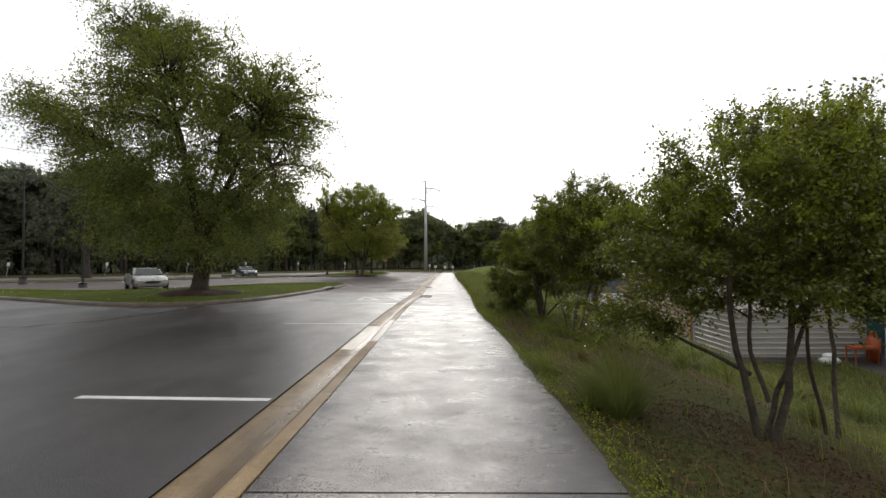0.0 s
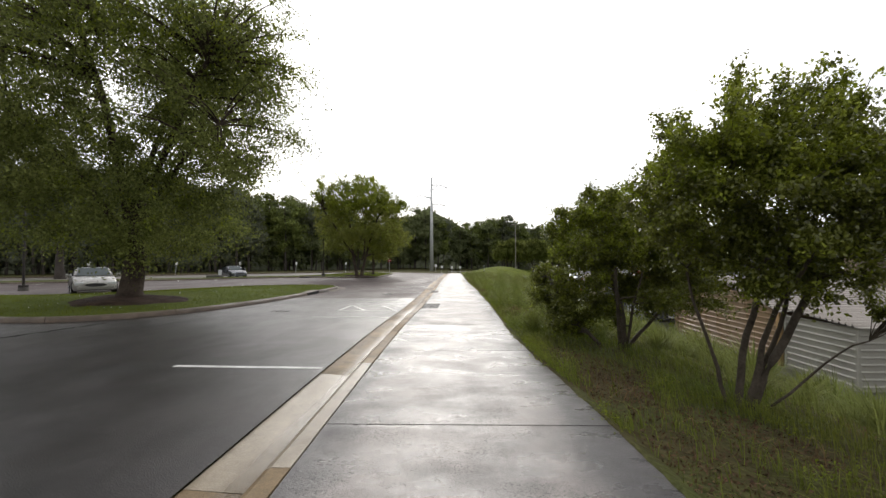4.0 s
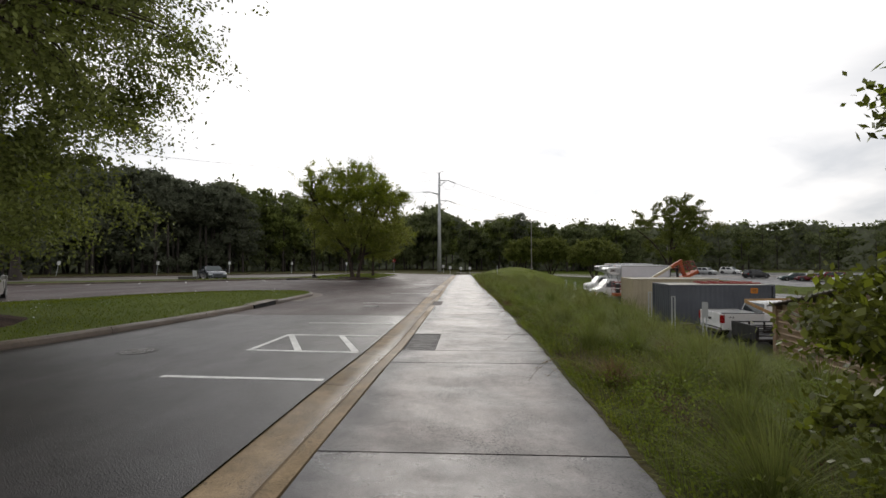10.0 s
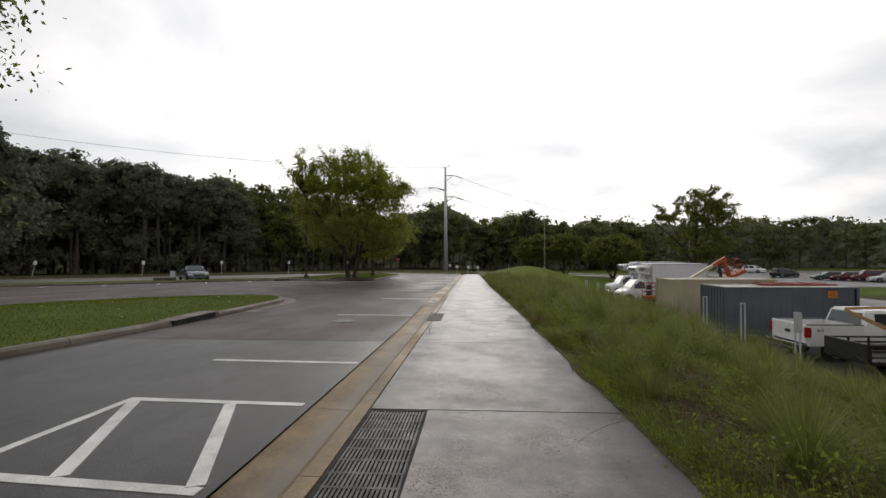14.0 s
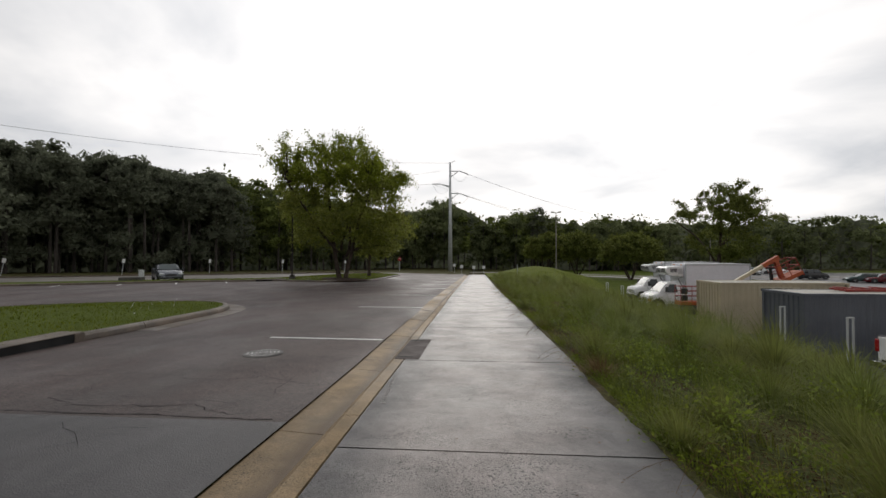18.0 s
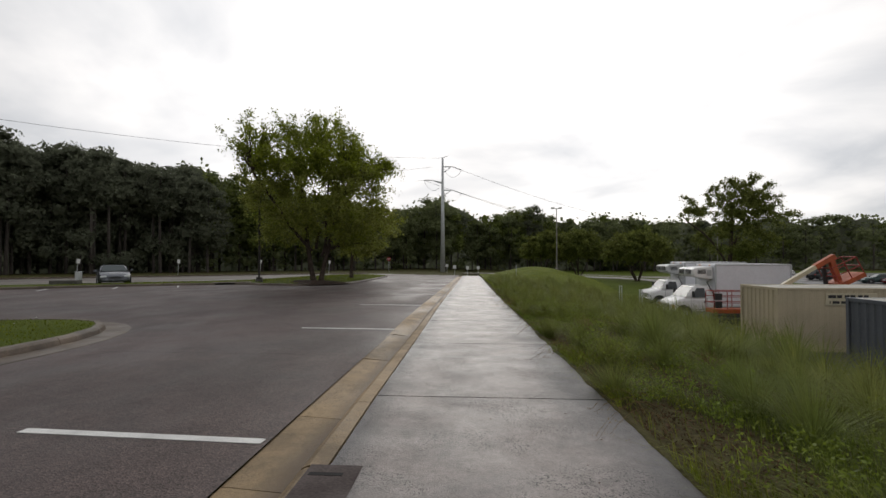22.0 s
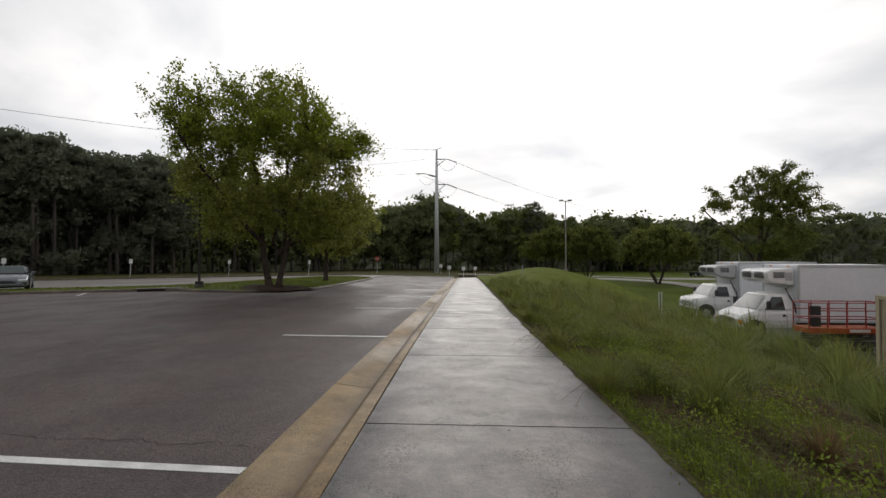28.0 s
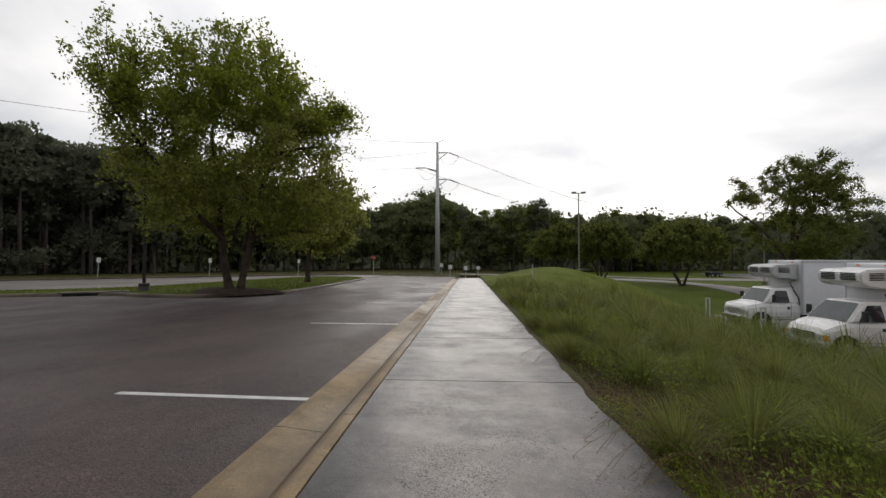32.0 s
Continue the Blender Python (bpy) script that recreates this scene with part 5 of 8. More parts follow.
# Mulch ring under the island tree.
for cx, cy, rad, hf in ((-11.5, 19.4, 1.9, A_height), (-11.6, 56.7, 2.2, B_height)):
    ang = np.linspace(0, 2 * np.pi, 40, endpoint=False)
    rings = [(0.05, 0.16), (0.5, 0.11), (0.8, 0.06), (1.0, -0.04)]
    vs = []
    for f_, h_ in rings:
        wob = 1 + 0.08 * np.sin(3 * ang) + 0.05 * np.sin(7 * ang + 1)
        x_, y_ = cx + rad * f_ * wob * np.cos(ang), cy + rad * f_ * wob * np.sin(ang)
        vs.append(np.stack([x_, y_, hf(x_, y_) + h_], -1))
    vs = np.concatenate(vs)
    fs = [[r_ * 40 + a, (r_ + 1) * 40 + a, (r_ + 1) * 40 + (a + 1) % 40, r_ * 40 + (a + 1) % 40] for r_ in range(3) for a in range(40)]
    tagged(arrays("mulch_bed", vs, fs, [M["mulch"]], smooth=True), "round bed of dark bark mulch at the tree's foot", "mulch", kind="structure")

# Marks of the slanted bays by the median.
for k in range(8):
    x, y = -36.5 + 2.55 * k, 36.5 + 2.1 * k
    tagged(part("bay_line", strip(bar((x, y), (x - 1.3, y + 1.9), 0.1)), M["paint"]), "short white bay line beside the median", "road marking", "parking lines")

# Repair seams and cracks in the lane.
M["tar"] = material("dark_tar_seam", (0.02, 0.019, 0.019), 0.85, spec=0.15, big=4, fine=40, amount=0.3, bump=0.2)


def seam(points, w, label, jag=0.03):
    p = np.array(points, float)
    r = np.random.default_rng(int(abs(points[0][0] * 100 + points[0][1] * 37)))
    out, drift = [p[0]], np.zeros(2)
    for a, b in zip(p[:-1], p[1:]):
        k = max(2, int(np.linalg.norm(b - a) / 0.07))
        for t in np.linspace(0, 1, k + 1)[1:]:
            drift = drift * 0.75 + r.normal(size=2) * jag
            out.append(a + (b - a) * t + drift)
    out = np.array(out)
    d = np.gradient(out, axis=0); d /= np.linalg.norm(d, axis=1, keepdims=True) + 1e-9
    n_ = np.stack([-d[:, 1], d[:, 0]], -1) * w * r.uniform(0.25, 1.3, (len(out), 1)) / 2
    v = np.concatenate([out + n_, out - n_])
    v = np.column_stack([v, lot_z(v[:, 0], v[:, 1]) + 0.003])
    k = len(out)
    f = [[i, i + 1, k + i + 1, k + i] for i in range(k - 1)]
    return tagged(arrays("asphalt_crack", v, f, [M["tar"]]), label, "crack", kind="structure")


# A net of fine cracks round the manhole and along the gutter.
rk = np.random.default_rng(17)
for k in range(20):
    x, y = rk.uniform(-4.6, -2.0), rk.uniform(23.6, 27.4)
    a = rk.choice([0.1, 1.5, 3.0, 2.2]) + rk.normal() * 0.35
    pts = [(x, y)]
    for _ in range(rk.integers(3, 6)):
        a += rk.normal() * 0.6
        x, y = x + 0.2 * math.cos(a), y + 0.16 * math.sin(a)
        pts.append((x, y))
    if max(q[0] for q in pts) < -1.86:
        seam(pts, 0.0055, "hairline crack in the worn asphalt", 0.012)
seam([(-18, 7.6), (-14, 8.6), (-10.6, 9.8), (-9.4, 11.0), (-9.2, 13.0), (-8.9, 15.2)], 0.14, "long dark tar seam across the wet asphalt")
seam([(-1.9, 24.05), (-4.5, 24.08), (-7.2, 23.9)], 0.022, "straight joint between two pours of asphalt", 0.008)
seam([(-1.9, 25.2), (-2.7, 25.5), (-3.3, 25.3), (-4.2, 25.55), (-5.5, 25.4)], 0.009, "thin crack across the asphalt lane")
seam([(-2.2, 24.2), (-3.0, 24.4), (-3.9, 24.3), (-4.6, 24.5)], 0.013, "dark open crack across the asphalt lane")
seam([(-3.6, 26.5), (-2.9, 26.1), (-2.4, 25.4), (-2.2, 24.6)], 0.007, "thin crack across the asphalt lane")
seam([(-1.95, 31.85), (-4.0, 31.85), (-9.0, 31.8)], 0.012, "straight joint between two pours of asphalt", 0.008)
seam([(-1.95, 35.15), (-2.5, 35.25), (-3.4, 35.2), (-4.6, 35.4)], 0.007, "thin crack across the asphalt lane")


# ---- vehicles ----
def paint_mat(name, colour, rough=0.25, metal=0.0):
    return material(name, colour, rough, metal, big=1.2, fine=60, amount=0.08, bump=0.0, rough_var=0.06)


M["white_paint"] = paint_mat("white_vehicle_paint", (0.82, 0.82, 0.82), 0.3)
M["silver_paint"] = paint_mat("silver_car_paint", (0.50, 0.51, 0.52), 0.3, 0.3)
M["gold_paint"] = paint_mat("pale_gold_car_paint", (0.34, 0.335, 0.315), 0.28, 0.4)
M["slate_paint"] = paint_mat("slate_grey_car_paint", (0.13, 0.14, 0.16), 0.22, 0.6)
M["black_paint"] = paint_mat("black_car_paint", (0.02, 0.02, 0.022), 0.22)
M["red_paint"] = paint_mat("dark_red_car_paint", (0.14, 0.015, 0.02), 0.25)
M["teal_paint"] = paint_mat("dark_green_car_paint", (0.05, 0.08, 0.08), 0.3, 0.3)
M["tyre"] = material("black_rubber", (0.02, 0.02, 0.02), 0.8, big=4, fine=50, amount=0.2, bump=0.2)
M["rim"] = material("alloy_rim", (0.42, 0.43, 0.44), 0.35, 0.8, big=4, fine=40, amount=0.1, bump=0)
M["trim"] = material("black_plastic_trim", (0.025, 0.025, 0.027), 0.5, big=4, fine=50, amount=0.15, bump=0.05)
M["chrome"] = material("chrome", (0.7, 0.7, 0.71), 0.15, 1.0, big=4, fine=40, amount=0.05, bump=0)
M["lens"] = material("clear_headlamp", (0.62, 0.64, 0.66), 0.12, 0.2, big=8, fine=60, amount=0.1, bump=0)
M["amber"] = material("amber_lens", (0.75, 0.28, 0.03), 0.2, big=8, fine=60, amount=0.1, bump=0)
M["tail"] = material("red_lens", (0.35, 0.012, 0.015), 0.2, big=8, fine=60, amount=0.1, bump=0)
M["pane"] = material("tinted_vehicle_glass", (0.028, 0.034, 0.038), 0.04, big=2, fine=20, amount=0.1, bump=0, rough_var=0.0)
M["screen"] = material("windscreen_glass", (0.09, 0.11, 0.115), 0.08, spec=0.22, big=2, fine=20, amount=0.1, bump=0, rough_var=0.0)


def loft(bm, stations):
    """A closed body through rings of equal length: [(x, [(y, z), ...]), ...]"""
    rings = [[bm.verts.new((x, y, z)) for y, z in ring] for x, ring in stations]
    n = len(rings[0])
    for a, b in zip(rings[:-1], rings[1:]):
        for i in range(n):
            bm.faces.new((a[i], a[(i + 1) % n], b[(i + 1) % n], b[i]))
    bm.faces.new(rings[0][::-1]); bm.faces.new(rings[-1])
    bmesh.ops.recalc_face_normals(bm, faces=bm.faces)
    return bm


def body_ring(w, zb, zt, tuck=0.06, crown=0.03):
    half = [(w * 0.40, zb), (w * 0.48, zb + 0.05), (w * 0.5, zb + (zt - zb) * 0.45), (w * 0.49, zb + (zt - zb) * 0.8), (w * 0.5 - tuck, zt), (w * 0.2, zt + crown)]
    return half + [(-y, z) for y, z in half[::-1]]


def wheel(parent, x, y, r, out, width=0.2):
    bm = bmesh.new()
    bmesh.ops.create_cone(bm, cap_ends=True, segments=24, radius1=r, radius2=r, depth=width, matrix=pose(x, y, r, 90, 0, 0))
    bmesh.ops.bevel(bm, geom=[e for e in bm.edges if len(e.link_faces) == 2 and e.calc_face_angle(0) > 1], offset=0.03, segments=2, affect="EDGES")
    w = part("wheel", bm, M["tyre"], parent, "black tyre")
    bm = bmesh.new()
    bmesh.ops.create_cone(bm, cap_ends=True, segments=20, radius1=r * 0.62, radius2=r * 0.56, depth=0.03, matrix=pose(x, y + out * (width / 2 + 0.008), r, 90, 0, 0))
    for k in range(5):
        a = k * 2 * math.pi / 5
        rod(bm, (x, y + out * (width / 2 + 0.03), r), (x + r * 0.52 * math.cos(a), y + out * (width / 2 + 0.02), r + r * 0.52 * math.sin(a)), 0.035, 0.025, 6)
    part("rim", bm, M["rim"], w, "alloy rim")


def quad(bm, pts, thick=0.006):
    """A thin pane with thickness from four corners."""
    p = [Vector(q) for q in pts]
    n = (p[1] - p[0]).cross(p[3] - p[0]).normalized() * thick
    a = [bm.verts.new(q + n) for q in p]; b = [bm.verts.new(q - n) for q in p]
    bm.faces.new(a); bm.faces.new(b[::-1])
    for i in range(4):
        bm.faces.new((a[i], b[i], b[(i + 1) % 4], a[(i + 1) % 4]))
    bmesh.ops.recalc_face_normals(bm, faces=bm.faces)
    return bm


def car(m, paint, label, kind="sedan", group=""):
    """A car whose nose points along +x of its pose."""
    t = thing("car", m, label, "car", group)
    L, W, H = {"sedan": (4.8, 1.86, 1.42), "suv": (4.75, 1.88, 1.75), "hatch": (4.3, 1.76, 1.5)}[kind]
    hood, belt, deck = {"sedan": (0.90, 0.94, 1.02), "suv": (1.06, 1.08, 1.12), "hatch": (0.95, 0.98, 1.0)}[kind]
    f, b = L / 2, -L / 2
    body = loft(bmesh.new(), [(b, body_ring(W * 0.82, 0.42, deck - 0.2)), (b + 0.12, body_ring(W * 0.93, 0.3, deck - 0.03)), (b + 0.7, body_ring(W, 0.22, deck)), (b + 1.3, body_ring(W, 0.2, belt + 0.02)),
                              (0.4, body_ring(W, 0.2, belt)), (f - 1.3, body_ring(W, 0.2, hood + 0.02)), (f - 0.5, body_ring(W * 0.97, 0.22, hood - 0.08)), (f - 0.12, body_ring(W * 0.88, 0.25, hood - 0.24)), (f, body_ring(W * 0.72, 0.36, hood - 0.36))])
    bmesh.ops.bevel(body, geom=[e for e in body.edges if e.calc_face_angle(0) > 0.9], offset=0.02, segments=1, affect="EDGES")
    bo_ = part("body", body, paint, t, smooth=True)
    # the cabin: base on the belt, roof above
    c0, c1, r0, r1 = {"sedan": (f - 1.35, b + 0.55, f - 2.05, b + 1.35), "suv": (f - 1.2, b + 0.12, f - 1.85, b + 0.45), "hatch": (f - 1.1, b + 0.15, f - 1.85, b + 0.6)}[kind]
    wb, wr = W * 0.455, W * 0.37
    z0, z1 = belt - 0.02, H
    bm = bmesh.new()
    lower = [bm.verts.new(v) for v in ((c0, wb, z0), (c1, wb, z0), (c1, -wb, z0), (c0, -wb, z0))]
    upper = [bm.verts.new(v) for v in ((r0, wr, z1 - 0.03), (r1, wr, z1 - 0.05), (r1, -wr, z1 - 0.05), (r0, -wr, z1 - 0.03))]
    bm.faces.new(lower[::-1]); bm.faces.new(upper)
    for i in range(4):
        bm.faces.new((lower[i], lower[(i + 1) % 4], upper[(i + 1) % 4], upper[i]))
    bmesh.ops.recalc_face_normals(bm, faces=bm.faces)
    bmesh.ops.bevel(bm, geom=list(bm.edges), offset=0.09, segments=3, affect="EDGES")
    part("cabin", bm, paint, t, smooth=True)

    def mixp(u, v, corners):
        a, b_, c, d = [Vector(q) for q in corners]
        return a.lerp(b_, u).lerp(d.lerp(c, u), v)

    faces = {"windscreen": [(c0, wb, z0), (c0, -wb, z0), (r0, -wr, z1), (r0, wr, z1)], "rear_window": [(c1, -wb, z0), (c1, wb, z0), (r1, wr, z1), (r1, -wr, z1)]}
    for name, q in faces.items():
        out = (Vector(q[1]) - Vector(q[0])).cross(Vector(q[3]) - Vector(q[0])).normalized() * (0.012)
        if out.x * (1 if name == "windscreen" else -1) < 0:
            out = -out
        part(name, quad(bmesh.new(), [mixp(u, v, q) + out for u, v in ((0.08, 0.1), (0.92, 0.1), (0.92, 0.88), (0.08, 0.88))]), M["screen"] if name == "windscreen" else M["pane"], t, "glass")
    for s in (1, -1):
        q = [(c0, s * wb, z0), (c1, s * wb, z0), (r1, s * wr, z1), (r0, s * wr, z1)]
        out = Vector((0, s * 0.012, 0.004))
        for u0, u1 in ((0.12, 0.47), (0.51, 0.86)):
            part("side_window", quad(bmesh.new(), [mixp(u, v, q) + out for u, v in ((u0, 0.12), (u1, 0.12), (u1, 0.86), (u0 + 0.02, 0.86))]), M["pane"], t, "dark glass")
        part("mirror", box(bmesh.new(), c0 - 0.25, c0 - 0.08, s * (W / 2 + 0.02), s * (W / 2 + 0.2), belt - 0.02, belt + 0.13, 0.03), paint, t)
        part("headlamp", box(bmesh.new(), f - 0.32, f - 0.03, s * W * 0.25, s * W * 0.45, hood - 0.37, hood - 0.22, 0.05), M["lens"], t, "clear headlamp")
        part("tail_lamp", box(bmesh.new(), b + 0.0, b + 0.14, s * W * 0.28, s * W * 0.42, deck - 0.28, deck - 0.1, 0.02), M["tail"], t, "red tail lamp")
        for x in (f - 0.92, b + 0.95):
            wheel(t, x, s * (W / 2 - 0.12), 0.33 if kind != "suv" else 0.36, s)
            arch = bmesh.new()
            bmesh.ops.create_cone(arch, cap_ends=True, segments=24, radius1=0.40 if kind != "suv" else 0.43, radius2=0.40 if kind != "suv" else 0.43, depth=0.02, matrix=pose(x, s * (W / 2 - 0.004), 0.34, 90, 0, 0))
            part("wheel_arch", arch, M["trim"], bo_, "dark arch")
    oval = [(W * 0.23 * math.cos(a), hood - 0.36 + 0.085 * math.sin(a)) for a in np.linspace(0, 2 * math.pi, 20, endpoint=False)]
    part("grille", prism(bmesh.new(), oval, f - 0.08, f + 0.02, "x"), M["trim"], t, "dark oval grille")
    part("bumper", box(bmesh.new(), f - 0.16, f + 0.05, -W * 0.40, W * 0.40, 0.3, 0.46, 0.04), paint, t)
    part("rear_bumper", box(bmesh.new(), b - 0.05, b + 0.14, -W * 0.42, W * 0.42, 0.34, 0.52, 0.04), paint, t)
    return t


car(pose(-19.7, 27.4, lot(-19.7, 27.4), 0, 0, -46), M["gold_paint"], "pale silver-gold older sedan facing the lane in the car park")
car(pose(-26.2, 54.9, lot(-26.2, 54.9) + 0.02, 0, 0, -46), M["slate_paint"], "glossy slate grey sedan parked beyond the median")
FAR_Z = -3.0
for x, y, yaw, p, kind, lab in ((66.2, 122.0, -60, "white_paint", "suv", "white estate car in the far car park"), (58.2, 118.0, -60, "silver_paint", "suv", "silver car in the far car park"),
                                (58.0, 100.0, 10, "black_paint", "suv", "black estate car in the far car park"), (58.6, 90.6, 160, "teal_paint", "sedan", "dark green sedan in the parked row"),
                                (60.0, 89.0, 160, "red_paint", "sedan", "dark red sedan in the parked row"), (61.6, 87.2, 160, "red_paint", "suv", "dark red people carrier in the parked row"),
                                (62.0, 84.2, 160, "silver_paint", "sedan", "silver sedan in the parked row"), (64.8, 84.6, 160, "slate_paint", "sedan", "slate grey sedan in the parked row"),
                                (71.5, 86.0, 160, "white_paint", "suv", "white car in the parked row"), (72.0, 82.0, 160, "white_paint", "hatch", "white hatchback in the parked row"),
                                (41.5, 56.5, 150, "silver_paint", "sedan", "silver sedan in the yard's far row"), (44.0, 58.5, 150, "white_paint", "sedan", "white sedan in the yard's far row"), (46.5, 60.5, 150, "white_paint", "hatch", "white hatchback in the yard's far row")):
    car(pose(x, y, FAR_Z + 0.0, 0, 0, yaw), M[p], lab, kind, "cars in the far car park")
cart = thing("utility_cart", pose(44.0, 117.0, FAR_Z, 0, 0, 15), "small dark utility cart on the far road", "cart")
part("body", one_box(-1.3, 1.3, -0.6, 0.6, 0.4, 0.9, 0.06), M["black_paint"], cart)
part("roof", one_box(-0.6, 0.7, -0.6, 0.6, 1.75, 1.82, 0.02), M["black_paint"], cart)
for x, y in ((-0.55, -0.55), (0.65, -0.55), (-0.55, 0.55), (0.65, 0.55)):
    part("upright", rod(bmesh.new(), (x, y, 0.85), (x, y, 1.78), 0.03, n=6), M["trim"], cart)
for x in (-0.85, 0.85):
    for s in (-1, 1):
        wheel(cart, x, s * 0.55, 0.3, s)


def box_truck(m, label, older):
    """A cutaway van with a white refrigerated box: the nose at x = 0, the box behind it along +x, the near side at y = 0."""
    t = thing("box_truck", m, label, "truck", "refrigerated trucks")
    W = 2.05
    P = M["white_paint"]
    x_box, L_box, H0, H1 = (3.0, 4.3, 0.78, 3.32)

    def ring(w, zb, zt):
        return [(0.02 + y + W / 2, z) for y, z in body_ring(w, zb, zt, 0.10, 0.04)]

    if older:
        st = [(0.0, ring(1.80, 0.55, 1.02)), (0.10, ring(1.90, 0.50, 1.16)), (0.95, ring(1.98, 0.48, 1.30)), (1.15, ring(1.98, 0.48, 1.34)), (3.0, ring(1.98, 0.48, 1.34))]
        wind, roof0 = 0.98, 1.62
    else:
        st = [(0.0, ring(1.70, 0.55, 0.86)), (0.12, ring(1.86, 0.50, 1.04)), (0.6, ring(1.96, 0.48, 1.20)), (1.15, ring(2.0, 0.48, 1.32)), (3.0, ring(2.0, 0.48, 1.34))]
        wind, roof0 = 0.92, 1.72
    body = part("cab", loft(bmesh.new(), st), P, t, smooth=False)
    c = W / 2 + 0.02
    bm = bmesh.new()
    wb, wr, z0, z1 = 0.97, 0.80, 1.28, 2.02
    lo = [bm.verts.new(v) for v in ((wind, c - wb, z0), (wind, c + wb, z0), (3.0, c + wb, z0), (3.0, c - wb, z0))]
    up = [bm.verts.new(v) for v in ((roof0, c - wr, z1 - 0.04), (roof0, c + wr, z1 - 0.04), (3.0, c + wr, z1), (3.0, c - wr, z1))]
    bm.faces.new(lo[::-1]); bm.faces.new(up)
    for i in range(4):
        bm.faces.new((lo[i], lo[(i + 1) % 4], up[(i + 1) % 4], up[i]))
    bmesh.ops.recalc_face_normals(bm, faces=bm.faces)
    bmesh.ops.bevel(bm, geom=list(bm.edges), offset=0.06, segments=2, affect="EDGES")
    part("cab_roof", bm, P, t)

    def lerp4(q, u, v):
        a, b, c_, d = [Vector(k) for k in q]
        return a.lerp(b, u).lerp(d.lerp(c_, u), v)

    q = [(wind, c - wb, z0), (wind, c + wb, z0), (roof0, c + wr, z1 - 0.02), (roof0, c - wr, z1 - 0.02)]
    part("windscreen", quad(bmesh.new(), [lerp4(q, u, v) + Vector((-0.012, 0, 0.012)) for u, v in ((0.06, 0.06), (0.94, 0.06), (0.92, 0.9), (0.08, 0.9))]), M["screen"], t, "pale reflecting windscreen")
    for k, u in enumerate((0.30, 0.66)):
        a = lerp4(q, u, 0.05) + Vector((-0.03, 0, 0.03)); b = lerp4(q, u + 0.22, 0.28) + Vector((-0.03, 0, 0.03))
        part("wiper", rod(bmesh.new(), a, b, 0.012, n=5), M["trim"], t, "black wiper")
    for s in (-1, 1):
        yb, yr = c + s * wb, c + s * wr
        pts = [Vector((wind + 0.42, yb, z0 + 0.05)), Vector((2.42, yb, z0 + 0.05)), Vector((2.36, yr + s * 0.03, z1 - 0.14)), Vector((roof0 + 0.10, yr + s * 0.03, z1 - 0.14))]
        part("side_window", quad(bmesh.new(), [p_ + Vector((0, s * 0.014, 0)) for p_ in pts]), M["pane"], t, "dark side glass")
        ysd = c + s * 1.0
        part("mirror", box(bmesh.new(), 1.30, 1.42, ysd + s * 0.10, ysd + s * 0.30, 1.36, 1.72, 0.03), M["trim"], t, "black door mirror")
        part("mirror_arm", rod(bmesh.new(), (1.4, ysd, 1.4), (1.36, ysd + s * 0.15, 1.5), 0.02, n=6), M["trim"], t)
        bm = bmesh.new()
        for x0, x1, zz0, zz1 in ((1.32, 1.335, 0.62, 1.32), (2.48, 2.495, 0.62, 1.32), (1.32, 2.495, 0.615, 0.63)):
            box(bm, x0, x1, ysd - 0.002, ysd + s * 0.004, zz0, zz1)
        part("door_seam", bm, M["trim"], t, "dark door seam")
        part("door_handle", box(bmesh.new(), 2.26, 2.40, ysd, ysd + s * 0.03, 1.02, 1.12, 0.008), M["trim"], t)
        wheel(t, 0.80, c + s * 0.86, 0.37, s, 0.24)
        wheel(t, 5.9, c + s * 0.86, 0.37, s, 0.26)
        arch = bmesh.new()
        bmesh.ops.create_cone(arch, cap_ends=True, segments=24, radius1=0.47, radius2=0.47, depth=0.02, matrix=pose(0.80, c + s * 0.982, 0.42, 90, 0, 0))
        part("wheel_arch", arch, M["trim"], t, "dark wheel arch")
        zl = 0.80 if not older else 0.86
        part("headlamp", box(bmesh.new(), -0.03, 0.10, c + s * 0.52, c + s * 0.80, zl - 0.12, zl + 0.08, 0.02), M["lens"], t, "square headlamp")
        part("turn_lamp", box(bmesh.new(), 0.0, 0.28, c + s * 0.80, c + s * 0.93, zl - 0.14, zl + 0.05, 0.02), M["amber"] if not older else M["lens"], t, "amber corner lamp" if not older else "")
    for k in range(4):
        z = (0.62 if not older else 0.70) + 0.075 * k
        part("grille_bar", box(bmesh.new(), -0.035, 0.03, c - 0.5, c + 0.5, z, z + 0.045, 0.008), M["chrome"] if older else M["trim"], t)
    part("front_bumper", box(bmesh.new(), -0.14, 0.10, c - 0.98, c + 0.98, 0.42, 0.62, 0.04), M["chrome"] if older else M["silver_paint"], t, "steel bumper")
    # a short cab: everything ahead of the box drawn closer to it
    for o in list(t.children):
        if o.name.split(".")[0] in ("wheel", "wheel_arch"):
            if o.data.vertices[0].co.x < 3:
                o.matrix_basis = pose(0.44, 0, 0)
        else:
            o.data.transform(Matrix.Translation((3, 0, 0)) @ Matrix.Diagonal((0.8, 1, 1, 1)) @ Matrix.Translation((-3, 0, 0)))
    # the box
    yb0, yb1 = c - 1.12, c + 1.12
    part("cargo_box", one_box(x_box, x_box + L_box, yb0, yb1, H0, H1, 0.05), M["box_skin"], t, "white insulated cargo box")
    for x in (x_box, x_box + L_box):
        for y in (yb0, yb1):
            part("corner_post", rod(bmesh.new(), (x + (0.02 if x == x_box else -0.02), y, H0), (x + (0.02 if x == x_box else -0.02), y, H1 - 0.03), 0.055, n=10), M["steel"], t, "rounded metal corner post")
